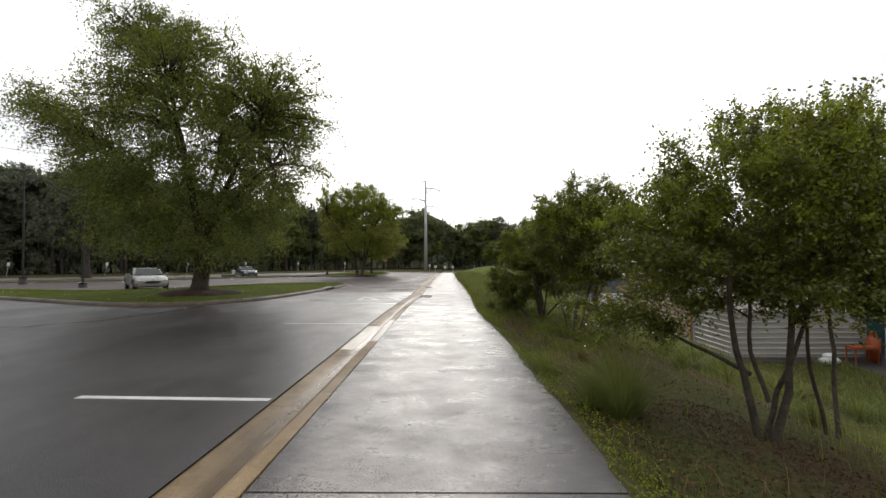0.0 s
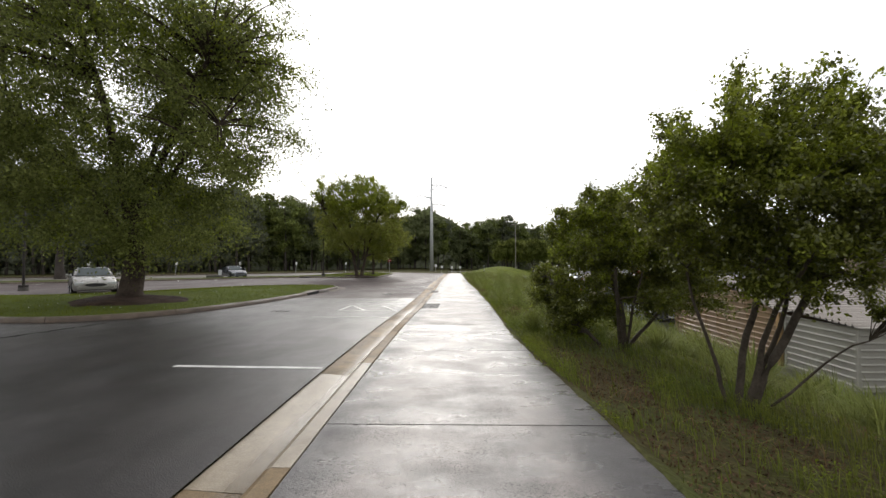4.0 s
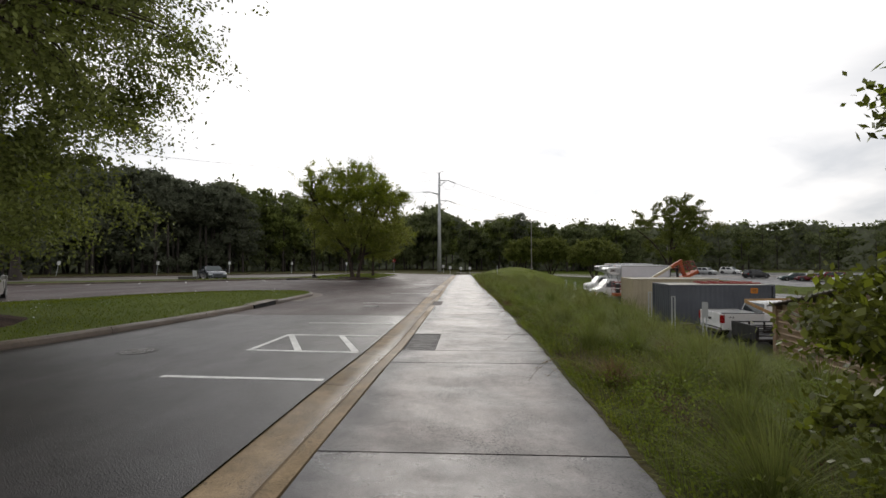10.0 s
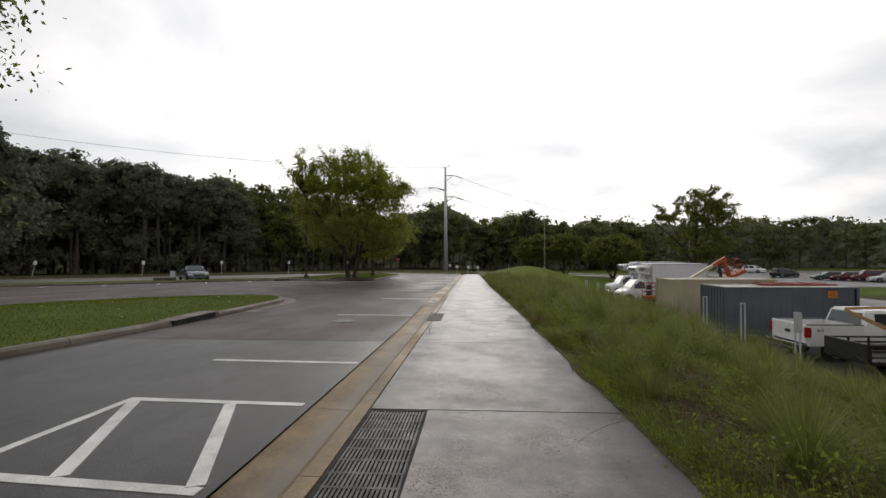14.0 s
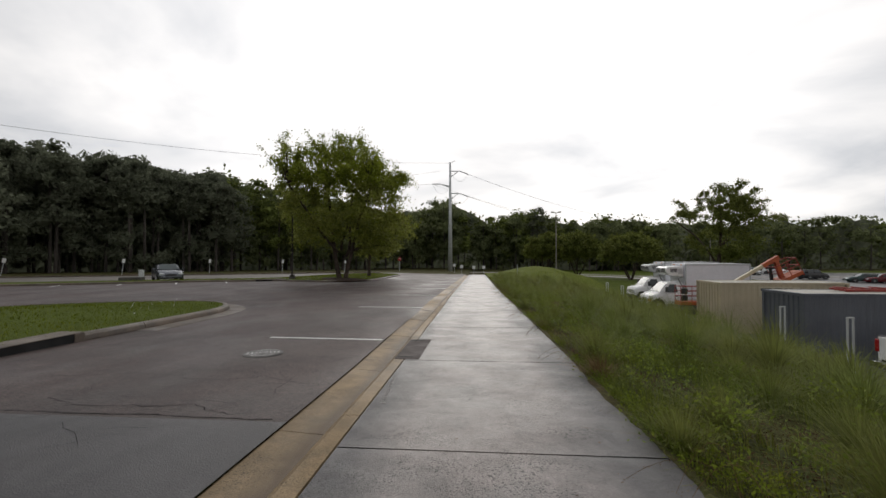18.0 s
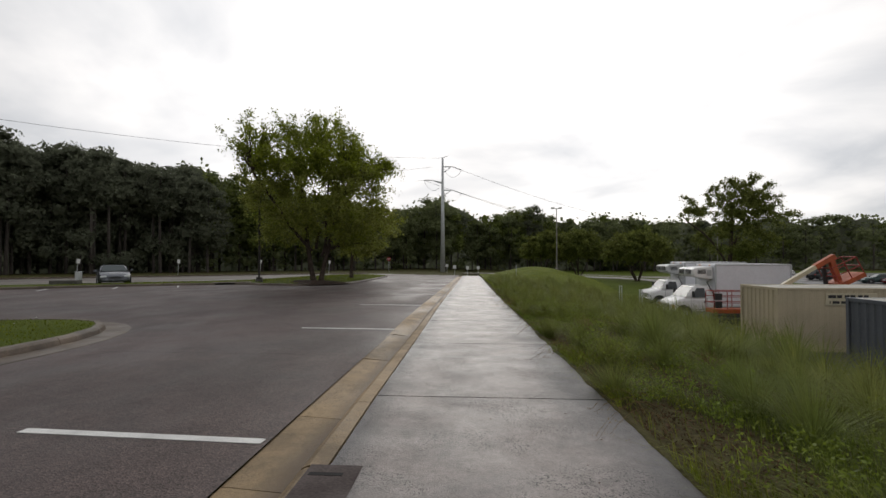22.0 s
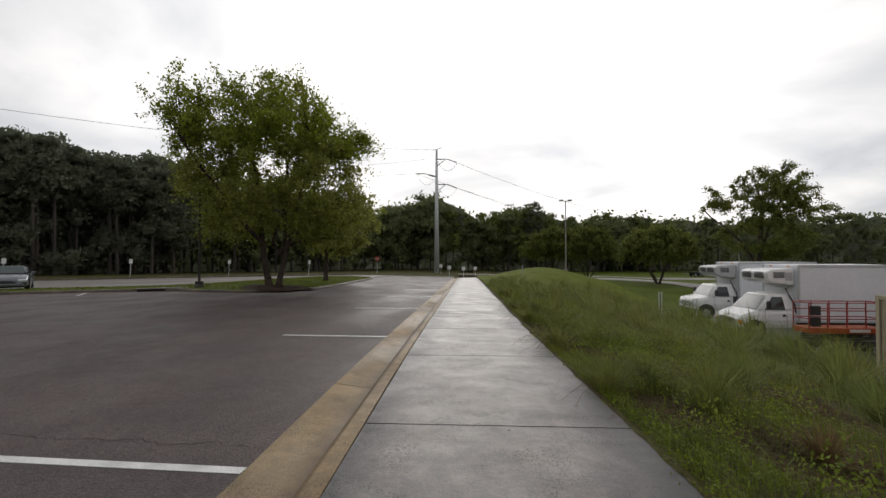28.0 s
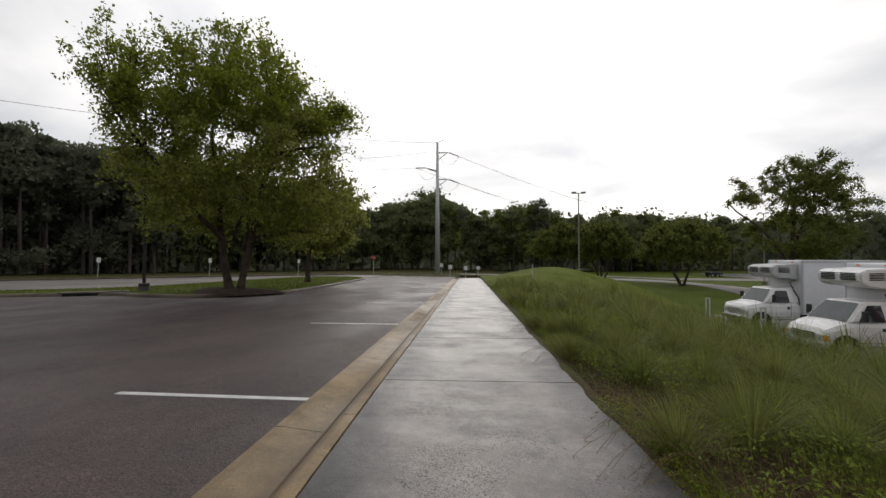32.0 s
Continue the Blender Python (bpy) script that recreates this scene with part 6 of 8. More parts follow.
    for y in (yb0 - 0.012, yb1 + 0.012):
        part("top_rail", one_box(x_box, x_box + L_box, y - 0.012, y + 0.012, H1 - 0.11, H1 + 0.005, 0.006), M["steel"], t, "metal top rail")
        part("skirt_rail", one_box(x_box, x_box + L_box, y - 0.012, y + 0.012, H0, H0 + 0.09, 0.006), M["steel"], t, "metal bottom rail")
    # the cooling unit over the cab
    nose = [(x_box - 0.02, 2.40), (x_box - 0.95, 2.52), (x_box - 1.18, 2.66), (x_box - 1.22, 2.98), (x_box - 1.02, 3.10), (x_box - 0.02, 3.16)]
    unit = part("cooling_unit", prism(bmesh.new(), nose, c - 0.92, c + 0.92, "y", 0.04), M["unit_grey"] if older else M["white_paint"], t, "refrigeration unit over the cab")
    for k in range(5):
        z = 2.74 + 0.055 * k
        for y0, y1 in ((c - 0.72, c - 0.12), (c + 0.12, c + 0.72)):
            part("vent", one_box(x_box - 1.235, x_box - 1.195, y0, y1, z, z + 0.028), M["trim"], unit, "black vent slot")
        part("side_vent", one_box(x_box - 0.92, x_box - 0.45, c - 0.945, c - 0.915, z, z + 0.028), M["trim"], unit, "black vent slot")
    part("side_panel", one_box(x_box - 0.40, x_box - 0.12, c - 0.945, c - 0.915, 2.62, 2.98, 0.01), M["unit_grey"], unit, "grey service panel")
    pts = [(x_box - 0.05, c - 0.8, 2.42), (x_box - 0.35, c - 0.84, 2.25), (x_box - 0.2, c - 0.9, 1.9), (x_box - 0.05, c - 0.97, 1.55), (x_box - 0.02, c - 0.98, 1.2)]
    v, f = tube_arrays(pts, np.full(5, 0.025), 6)
    arrays("hose", v, f, [M["trim"]], t, smooth=True)
    part("frame_rail", one_box(2.4, x_box + L_box, c - 0.45, c + 0.45, 0.45, 0.70), M["trim"], t, "black chassis")
    part("rear_bumper", one_box(x_box + L_box - 0.05, x_box + L_box + 0.1, c - 0.95, c + 0.95, 0.45, 0.58, 0.01), M["trim"], t)
    for s in (-0.55, 0.55):
        part("marker_lamp", one_box(x_box - 0.06, x_box + 0.02, c + s - 0.05, c + s + 0.05, H1 - 0.10, H1 - 0.05, 0.01), M["amber"], t, "small amber marker lamp")
    return t


M["box_skin"] = material("white_box_panels", (0.72, 0.73, 0.77), 0.4, second=(0.66, 0.67, 0.70), big=0.5, fine=8, amount=0.05, bump=0.05, rough_var=0.05)
M["unit_grey"] = material("grey_unit_plastic", (0.50, 0.51, 0.51), 0.5, big=2, fine=30, amount=0.12, bump=0.05)
box_truck(pose(11.4, 51.55, YARD + 0.12), "white box truck with a cooling unit over its cab", False)
box_truck(pose(12.5, 57.5, float(bank_z(12.5, 58.5)) + 0.03), "older white box truck with a grey cooling unit", True)


# ---- containers ----
def container(x, y, z, paint, label, doors):
    """A steel freight container, six metres long along +x, from its near corner at the foot."""
    L, W, H = 6.06, 2.44, 2.55
    t = thing("shipping_container", pose(x, y, z), label, "container", "containers in the yard")
    part("floor_frame", one_box(0.02, L - 0.02, 0.02, W - 0.02, 0, 0.15), paint, t)
    part("roof", one_box(0.03, L - 0.03, 0.03, W - 0.03, H - 0.05, H - 0.015), M["dusty_roof"], t, "dusty pale roof sheet")
    for a in (0, L - 0.12):
        for b in (0, W - 0.12):
            part("corner_post", one_box(a, a + 0.12, b, b + 0.12, 0, H, 0.012), paint, t)
    for b in (0.01, W - 0.09):
        part("top_rail", one_box(0.12, L - 0.12, b, b + 0.08, H - 0.10, H - 0.002, 0.006), paint, t)
        part("bottom_rail", one_box(0.12, L - 0.12, b, b + 0.08, 0, 0.14, 0.006), paint, t)
    for a in (0.01, L - 0.09):
        part("end_rail", one_box(a, a + 0.08, 0.12, W - 0.12, H - 0.12, H - 0.002, 0.006), paint, t)
        part("end_sill", one_box(a, a + 0.08, 0.12, W - 0.12, 0, 0.14, 0.006), paint, t)

    def corrugated(run, depth, pitch):
        out, s, k = [], 0.0, 0
        while s < run:
            for ds, d in ((0.0, 0), (0.36, 0), (0.5, depth), (0.86, depth), (1.0, 0)):
                if s + ds * pitch <= run:
                    out.append((s + ds * pitch, d))
            s += pitch
        return out

    for y0, sign, dep in ((0.03, 1, 0.012 if doors else 0.03), (W - 0.03, -1, 0.03)):
        prof = corrugated(L - 0.24, dep, 0.28)
        vs = [(0.12 + s, y0 + sign * d, zz) for zz in (0.13, H - 0.09) for s, d in prof]
        n = len(prof)
        fs = [[i, i + 1, n + i + 1, n + i] for i in range(n - 1)]
        arrays("side_wall", vs, fs, [paint], t)
    for x0, sign in ((0.03, 1), (L - 0.03, -1)):
        prof = corrugated(W - 0.24, 0.036, 0.27)
        vs = [(x0 + sign * d, 0.12 + s, zz) for zz in (0.13, H - 0.11) for s, d in prof]
        n = len(prof)
        fs = [[i, i + 1, n + i + 1, n + i] for i in range(n - 1)]
        arrays("end_wall", vs, fs, [paint], t)
    return t


M["dusty_roof"] = material("dusty_container_roof", (0.42, 0.40, 0.34), 0.6, second=(0.30, 0.29, 0.26), big=1.0, fine=20, amount=0.2, bump=0.1)
M["beige_steel"] = material("beige_container_steel", (0.50, 0.43, 0.30), 0.5, second=(0.42, 0.36, 0.25), big=0.9, fine=25, amount=0.12, bump=0.08)
M["grey_steel"] = material("slate_grey_container_steel", (0.105, 0.115, 0.135), 0.45, second=(0.085, 0.093, 0.11), big=0.9, fine=25, amount=0.15, bump=0.08)
M["orange"] = material("orange_machine_paint", (0.42, 0.09, 0.026), 0.5, second=(0.30, 0.065, 0.022), big=2, fine=30, amount=0.15, bump=0.05)
M["orange_label"] = material("orange_warning_label", (0.72, 0.25, 0.02), 0.5, big=6, fine=60, amount=0.1, bump=0)
M["cream_paint"] = material("cream_machine_paint", (0.55, 0.50, 0.36), 0.4, big=2, fine=30, amount=0.15, bump=0.05)
M["red_steel"] = material("red_painted_steel", (0.30, 0.04, 0.03), 0.45, big=2, fine=30, amount=0.2, bump=0.05)
M["timber"] = material("raw_pine_timber", (0.50, 0.32, 0.15), 0.7, second=(0.40, 0.25, 0.11), big=3, fine=30, amount=0.15, bump=0.2)

beige = container(12.2, 43.0, float(yard_z(43.2)) + 0.02, M["beige_steel"], "beige steel freight container with ribbed ends", True)
sign_face = part("sign_panel", one_box(1.82, 3.75, -0.006, 0.02, 1.86, 2.34, 0.004), M["cream_paint"], beige, "pale sign panel with dark lettering")
for z0, z1, runs in ((2.15, 2.27, ((1.9, 2.2), (2.23, 2.42), (2.52, 2.7), (2.73, 2.92), (3.02, 3.2), (3.24, 3.42))), (1.93, 2.03, ((1.95, 1.99), (2.06, 2.32), (2.38, 2.62), (2.68, 2.98)))):
    for x0, x1 in runs:
        part("lettering", one_box(x0, x1, -0.010, -0.004, z0, z1), M["trim"], sign_face, "dark unreadable lettering")
greyc = container(12.25, 37.5, YARD, M["grey_steel"], "slate grey steel freight container with an orange label", True)
part("label", one_box(4.65, 5.05, -0.004, 0.024, 2.05, 2.36), M["orange_label"], greyc, "orange warning label")
for k in range(3):
    part("label_line", one_box(4.70, 5.0, -0.008, -0.004, 2.12 + 0.075 * k, 2.15 + 0.075 * k), M["trim"], greyc, "dark unreadable line")
rack = thing("steel_rack_parts", pose(14.6, 38.6, YARD + 2.55), "flat stack of red steel frame parts on the container roof", "steel frames")
for k in range(4):
    part("beam", one_box(0, 3.6 - 0.3 * k, 0.25 * k, 0.25 * k + 0.1, 0.0 + 0.01 * k, 0.08 + 0.01 * k, 0.01), M["red_steel"], rack)
for k in range(5):
    part("cross_piece", one_box(0.2 + 0.7 * k, 0.28 + 0.7 * k, 0, 0.95, 0.11, 0.15, 0.01), M["red_steel"], rack)
pal = thing("concrete_block", pose(12.3, 36.5, YARD - 0.02), "low pale concrete block beside the grey container", "block")
part("block", one_box(-0.5, 0.9, 0, 0.55, 0, 0.4, 0.03), M["kerb_grey"], pal)

# ---- lifts ----
sc = thing("scissor_lift", pose(12.95, 49.0, YARD + 0.0), "lowered orange scissor lift with red guard rails", "scissor lift")
for x in (0.35, 2.45):
    for y in (0.05, 0.78):
        wheel(sc, x, y, 0.22, -1 if y < 0.5 else 1, 0.14)
part("chassis", one_box(0.05, 2.75, 0.0, 0.86, 0.18, 0.55, 0.03), M["trim"], sc, "dark chassis")
for k in range(3):
    for s in (0.12, 0.74):
        part("scissor_arm", rod(bmesh.new(), (0.25, s, 0.56 + 0.08 * k), (2.6, s, 0.64 + 0.08 * k), 0.03, n=6), M["trim"], sc)
part("platform", one_box(0.0, 2.85, 0.0, 0.86, 0.84, 1.06, 0.02), M["orange"], sc, "orange platform edge")
part("name_plate", one_box(1.5, 2.25, -0.012, -0.002, 0.90, 1.01), M["sign"], sc, "pale unreadable plate")
for y in (0.03, 0.83):
    for z in (1.40, 1.72, 2.02):
        part("rail", rod(bmesh.new(), (0.03, y, z), (2.82, y, z), 0.022, n=8), M["red_steel"], sc, "red guard rail")
    for x in (0.03, 0.72, 1.42, 2.12, 2.82):
        part("rail_post", rod(bmesh.new(), (x, y, 1.06), (x, y, 2.03), 0.022, n=8), M["red_steel"], sc)
for x in (0.03, 2.82):
    for z in (1.40, 2.02):
        part("end_rail", rod(bmesh.new(), (x, 0.03, z), (x, 0.83, z), 0.022, n=8), M["red_steel"], sc)
for z0 in (1.12, 1.55):
    part("control_box", one_box(0.08, 0.42, -0.05, 0.10, z0, z0 + 0.36, 0.02), M["trim"], sc, "dark control box")

bl = thing("boom_lift", pose(13.6, 47.3, YARD + 0.12), "orange boom lift with a cream arm and a tilted basket", "boom lift")
for x in (1.9, 3.9):
    for y in (-0.75, 0.75):
        wheel(bl, x, y, 0.42, -1 if y < 0 else 1, 0.3)
part("chassis", one_box(1.6, 4.2, -0.6, 0.6, 0.4, 0.85, 0.04), M["orange"], bl)
part("turntable", one_box(1.5, 3.0, -0.6, 0.6, 0.9, 2.2, 0.06), M["orange"], bl)
part("boom", box(bmesh.new(), 0, 4.0, -0.10, 0.10, -0.10, 0.10, 0.02, m=pose(0.6, 0, 1.65, 0, -31, 0)), M["cream_paint"], bl, "cream telescopic arm")
part("boom_head", box(bmesh.new(), 3.1, 4.15, -0.12, 0.12, -0.12, 0.12, 0.02, m=pose(0.6, 0, 1.65, 0, -31, 0)), M["orange"], bl)
part("jib", box(bmesh.new(), -0.15, 1.5, -0.10, 0.10, -0.12, 0.12, 0.02, m=pose(4.0, 0, 3.65, 0, 72, 0)), M["orange"], bl)
part("jib_link", box(bmesh.new(), -0.1, 1.5, 0.14, 0.26, -0.08, 0.08, 0.02, m=pose(3.8, 0, 3.55, 0, 84, 0)), M["trim"], bl)
basket = part("basket", box(bmesh.new(), 0, 1.3, -0.45, 0.45, 0, 0.22, 0.02, m=pose(4.15, 0, 2.25, 0, -26, 0)), M["orange"], bl, "tilted orange basket floor")
tm = pose(4.15, 0, 2.25, 0, -26, 0)
for y in (-0.42, 0.42):
    for z in (0.6, 1.05):
        part("basket_rail", rod(bmesh.new(), tm @ Vector((0.03, y, z)), tm @ Vector((1.27, y, z)), 0.025, n=6), M["red_steel"], basket)
    for x in (0.03, 0.65, 1.27):
        part("basket_post", rod(bmesh.new(), tm @ Vector((x, y, 0.2)), tm @ Vector((x, y, 1.06)), 0.025, n=6), M["red_steel"], basket)
for x in (0.03, 1.27):
    for z in (0.6, 1.05):
        part("basket_rail", rod(bmesh.new(), tm @ Vector((x, -0.42, z)), tm @ Vector((x, 0.42, z)), 0.025, n=6), M["red_steel"], basket)

# ---- the white pickup and the black trailer ----
pk = thing("pickup_truck", pose(12.6, 33.0, YARD), "white crew-cab pickup truck with red tail lamps", "pickup truck")
P = M["white_paint"]
for y in (0.0, 1.90):
    part("bed_side", one_box(0.06, 2.05, y, y + 0.12, 0.62, 1.42, 0.03), P, pk)
part("tailgate", one_box(0.0, 0.07, 0.1, 1.92, 0.72, 1.42, 0.02), P, pk)
part("tailgate_badge", one_box(-0.012, 0.0, 0.86, 1.16, 1.02, 1.14, 0.004), M["trim"], pk, "dark oval badge")
part("bed_floor", one_box(0.07, 2.05, 0.12, 1.90, 0.66, 0.80), M["trim"], pk, "black bed liner")
part("bed_rail", one_box(0.05, 2.05, -0.005, 0.14, 1.42, 1.45, 0.01), M["trim"], pk, "black rail cap")
part("bed_rail", one_box(0.05, 2.05, 1.88, 2.025, 1.42, 1.45, 0.01), M["trim"], pk, "black rail cap")
part("rear_bumper", one_box(-0.22, 0.02, 0.02, 2.0, 0.48, 0.68, 0.04), M["chrome"], pk, "steel bumper")
for y0, y1 in ((-0.012, 0.13), (1.89, 2.032)):
    part("tail_lamp", one_box(-0.02, 0.16, y0, y1, 0.95, 1.34, 0.02), M["tail"], pk, "red tail lamp")
st = [(2.06, [(1.01 + y, z) for y, z in body_ring(2.02, 0.5, 1.36, 0.05, 0.02)]), (4.4, [(1.01 + y, z) for y, z in body_ring(2.02, 0.5, 1.34, 0.05, 0.02)]), (5.5, [(1.01 + y, z) for y, z in body_ring(1.98, 0.52, 1.30, 0.06, 0.05)]), (5.95, [(1.01 + y, z) for y, z in body_ring(1.9, 0.55, 1.2, 0.06, 0.03)])]
part("body", loft(bmesh.new(), st), P, pk)
bm = bmesh.new()
lo_ = [bm.verts.new(v) for v in ((2.1, 0.06, 1.32), (4.55, 0.06, 1.32), (4.55, 1.96, 1.32), (2.1, 1.96, 1.32))]
up_ = [bm.verts.new(v) for v in ((2.3, 0.2, 1.95), (3.75, 0.2, 1.96), (3.75, 1.82, 1.96), (2.3, 1.82, 1.95))]
bm.faces.new(lo_[::-1]); bm.faces.new(up_)
for i in range(4):
    bm.faces.new((lo_[i], lo_[(i + 1) % 4], up_[(i + 1) % 4], up_[i]))
bmesh.ops.recalc_face_normals(bm, faces=bm.faces)
bmesh.ops.bevel(bm, geom=list(bm.edges), offset=0.06, segments=2, affect="EDGES")
part("cab", bm, P, pk)
part("rear_window", quad(bmesh.new(), [(2.10, 0.25, 1.40), (2.10, 1.77, 1.40), (2.255, 1.7, 1.85), (2.255, 0.32, 1.85)]), M["pane"], pk, "dark glass")
part("windscreen", quad(bmesh.new(), [(4.48, 0.2, 1.38), (4.48, 1.82, 1.38), (3.86, 1.75, 1.88), (3.86, 0.27, 1.88)]), M["screen"], pk, "glass")
for x0, x1 in ((2.5, 3.2), (3.3, 4.15)):
    part("side_window", quad(bmesh.new(), [(x0, 0.058, 1.40), (x1, 0.058, 1.40), (min(x1, 3.75), 0.15, 1.84), (x0 + 0.05, 0.15, 1.84)]), M["pane"], pk, "dark glass")
part("mirror", one_box(4.05, 4.2, -0.24, -0.02, 1.38, 1.66, 0.03), M["trim"], pk)
for x in (1.05, 4.9):
    for y, s in ((0.14, -1), (1.88, 1)):
        wheel(pk, x, y, 0.40, s, 0.26)
        arch = bmesh.new()
        bmesh.ops.create_cone(arch, cap_ends=True, segments=24, radius1=0.49, radius2=0.49, depth=0.02, matrix=pose(x, -0.002 if s < 0 else 2.024, 0.46, 90, 0, 0))
        part("wheel_arch", arch, M["trim"], pk, "dark wheel arch")
cu2 = bpy.data.curves.new("word", "FONT"); cu2.body, cu2.size, cu2.extrude = "4x4", 0.17, 0.002
wm = bpy.data.meshes.new_from_object(bpy.data.objects.new("word_source", cu2))
w4 = new("word", wm); w4.parent = pk; w4.matrix_basis = pose(0.35, -0.006, 1.18, 90, 0, 0); w4.data.materials.append(M["trim"]); w4["label"] = "dark 4x4 lettering"

tr = thing("flatbed_trailer", pose(12.65, 30.5, YARD), "black utility trailer with mesh sides", "trailer")
part("bed", one_box(0, 4.2, 0, 1.7, 0.52, 0.64, 0.01), M["trim"], tr)
for y in (0.02, 1.68):
    for z in (0.78, 0.98, 1.16):
        part("side_rail", one_box(0, 4.2, y - 0.025, y + 0.025, z - 0.03, z + 0.03, 0.006), M["trim"], tr)
    for k in range(7):
        part("stake", one_box(0.02 + 0.69 * k, 0.08 + 0.69 * k, y - 0.03, y + 0.03, 0.6, 1.18, 0.006), M["trim"], tr)
    part("fender", prism(bmesh.new(), [(1.5, 0.62), (1.65, 0.85), (2.4, 0.85), (2.55, 0.62)], y - 0.26 if y < 1 else y, y if y < 1 else y + 0.26, "y"), M["trim"], tr)
    wheel(tr, 2.02, y - 0.13 if y < 1 else y + 0.13, 0.34, -1 if y < 1 else 1, 0.2)
part("tailboard", one_box(-0.06, 0.0, 0, 1.7, 0.6, 1.2, 0.01), M["trim"], tr)
lum = thing("lumber_frame", pose(12.65, 30.6, YARD + 0.64), "raw pine boards propped as a frame over the trailer", "lumber")
for a, b in (((0.15, 0.9, 1.52), (2.9, 0.3, 0.02)), ((0.25, 1.1, 1.55), (3.2, 0.5, 0.02)), ((0.15, 0.95, 1.6), (3.4, 1.35, 1.62)), ((3.35, 1.35, 1.62), (3.6, 1.3, 0.0)), ((1.7, 0.85, 0.0), (1.6, 0.75, 0.85))):
    a_, b_ = Vector(a), Vector(b)
    mm = Matrix.Translation(a_) @ (b_ - a_).to_track_quat("X", "Z").to_matrix().to_4x4()
    part("board", box(bmesh.new(), 0, (b_ - a_).length, -0.02, 0.02, -0.045, 0.045, 0.004, m=mm), M["timber"], lum)


# ---- sheds and buildings ----
M["tan_siding"] = material("tan_metal_siding", (0.33, 0.235, 0.155), 0.28, second=(0.29, 0.205, 0.135), big=0.8, fine=30, amount=0.1, bump=0.05)
M["pale_siding"] = material("pale_grey_metal_siding", (0.37, 0.36, 0.32), 0.35, second=(0.32, 0.31, 0.28), big=0.8, fine=30, amount=0.1, bump=0.05)
M["roof_metal"] = material("pale_ribbed_roof_metal", (0.42, 0.385, 0.355), 0.45, 0.1, second=(0.36, 0.33, 0.30), big=0.8, fine=30, amount=0.1, bump=0.05)
M["brown_block"] = material("brown_building_block", (0.27, 0.205, 0.145), 0.8, second=(0.23, 0.17, 0.12), big=0.3, fine=6, amount=0.12, bump=0.2)
M["door_shade"] = material("dark_brown_bay_shade", (0.15, 0.12, 0.09), 0.8, big=0.5, fine=10, amount=0.2, bump=0.1)


def ribbed_wall(parent, a, b, z0, z1, mat, top=None, rib=0.23, out=(0, -1)):
    """Horizontal panels with a raised rib each; top(s) gives the height along the wall for a gable."""
    a, b = Vector(a), Vector(b)
    d = b - a
    z = z0
    n = Vector((*out, 0))
    while z < z1 - 0.02:
        zt = min(z + rib, z1)
        lo, hi = 0.0, 1.0
        if top:
            s = np.linspace(0, 1, 41)
            ok = s[np.array([top(v) for v in s]) >= zt - 0.02]
            if not len(ok):
                break
            lo, hi = ok.min(), ok.max()
        p0, p1 = a + d * lo, a + d * hi
        vs = []
        for p in (p0, p1):
            for off, zz in ((0.0, z), (0.0, z + rib * 0.70), (0.05, z + rib * 0.76), (0.05, z + rib * 0.82), (0.0, z + rib), (-0.05, z + rib), (-0.05, z)):
                q = p + n * off
                vs.append((q.x, q.y, min(zz, zt)))
        k = 7
        fs = [[i, (i + 1) % k, k + (i + 1) % k, k + i] for i in range(k)]
        arrays("siding_panel", vs, fs, [mat], parent)
        z += rib


tan = thing("tan_shed", pose(0, 0, YARD), "tan metal shed with horizontal ribbed siding and a low gable", "shed")
tx0, tx1, ty0, ty1, eave, ridge = 12.75, 18.85, 21.7, 29.5, 2.2, 3.25


def gable(s):
    return eave + (ridge - eave) * (1 - abs(2 * s - 1))


ribbed_wall(tan, (tx0, ty0, 0), (tx0, ty1, 0), 0.0, ridge, M["tan_siding"], gable, out=(-1, 0))
ribbed_wall(tan, (tx0, ty0, 0), (tx1, ty0, 0), 0.0, eave, M["tan_siding"], out=(0, -1))
ribbed_wall(tan, (tx0, ty1, 0), (tx1, ty1, 0), 0.0, eave, M["tan_siding"], out=(0, 1))
ribbed_wall(tan, (tx1, ty0, 0), (tx1, ty1, 0), 0.0, ridge, M["tan_siding"], gable, out=(1, 0))
for y in (ty0, ty1):
    part("corner_trim", one_box(tx0 - 0.08, tx0 + 0.06, y - 0.10, y + 0.08, 0, eave, 0.008), M["timber"] if y == ty0 else M["tan_siding"], tan, "plain corner trim")
ym = (ty0 + ty1) / 2


def roof_strip(parent, ya, za, yb, zb, x0, x1, mat, rib=0.24):
    n = int(math.hypot(yb - ya, zb - za) / rib)
    for k in range(n):
        s0, s1 = k / n, (k + 1) / n
        vs = []
        for x in (x0, x1):
            for s, h in ((s0, 0.0), (s0 + (s1 - s0) * 0.62, 0.0), (s0 + (s1 - s0) * 0.70, 0.06), (s0 + (s1 - s0) * 0.86, 0.06), (s1, 0.0), (s1, -0.03), (s0, -0.03)):
                vs.append((x, ya + (yb - ya) * s, za + (zb - za) * s + h))
        fs = [[i, (i + 1) % 7, 7 + (i + 1) % 7, 7 + i] for i in range(7)]
        arrays("roof_panel", vs, fs, [mat], parent)


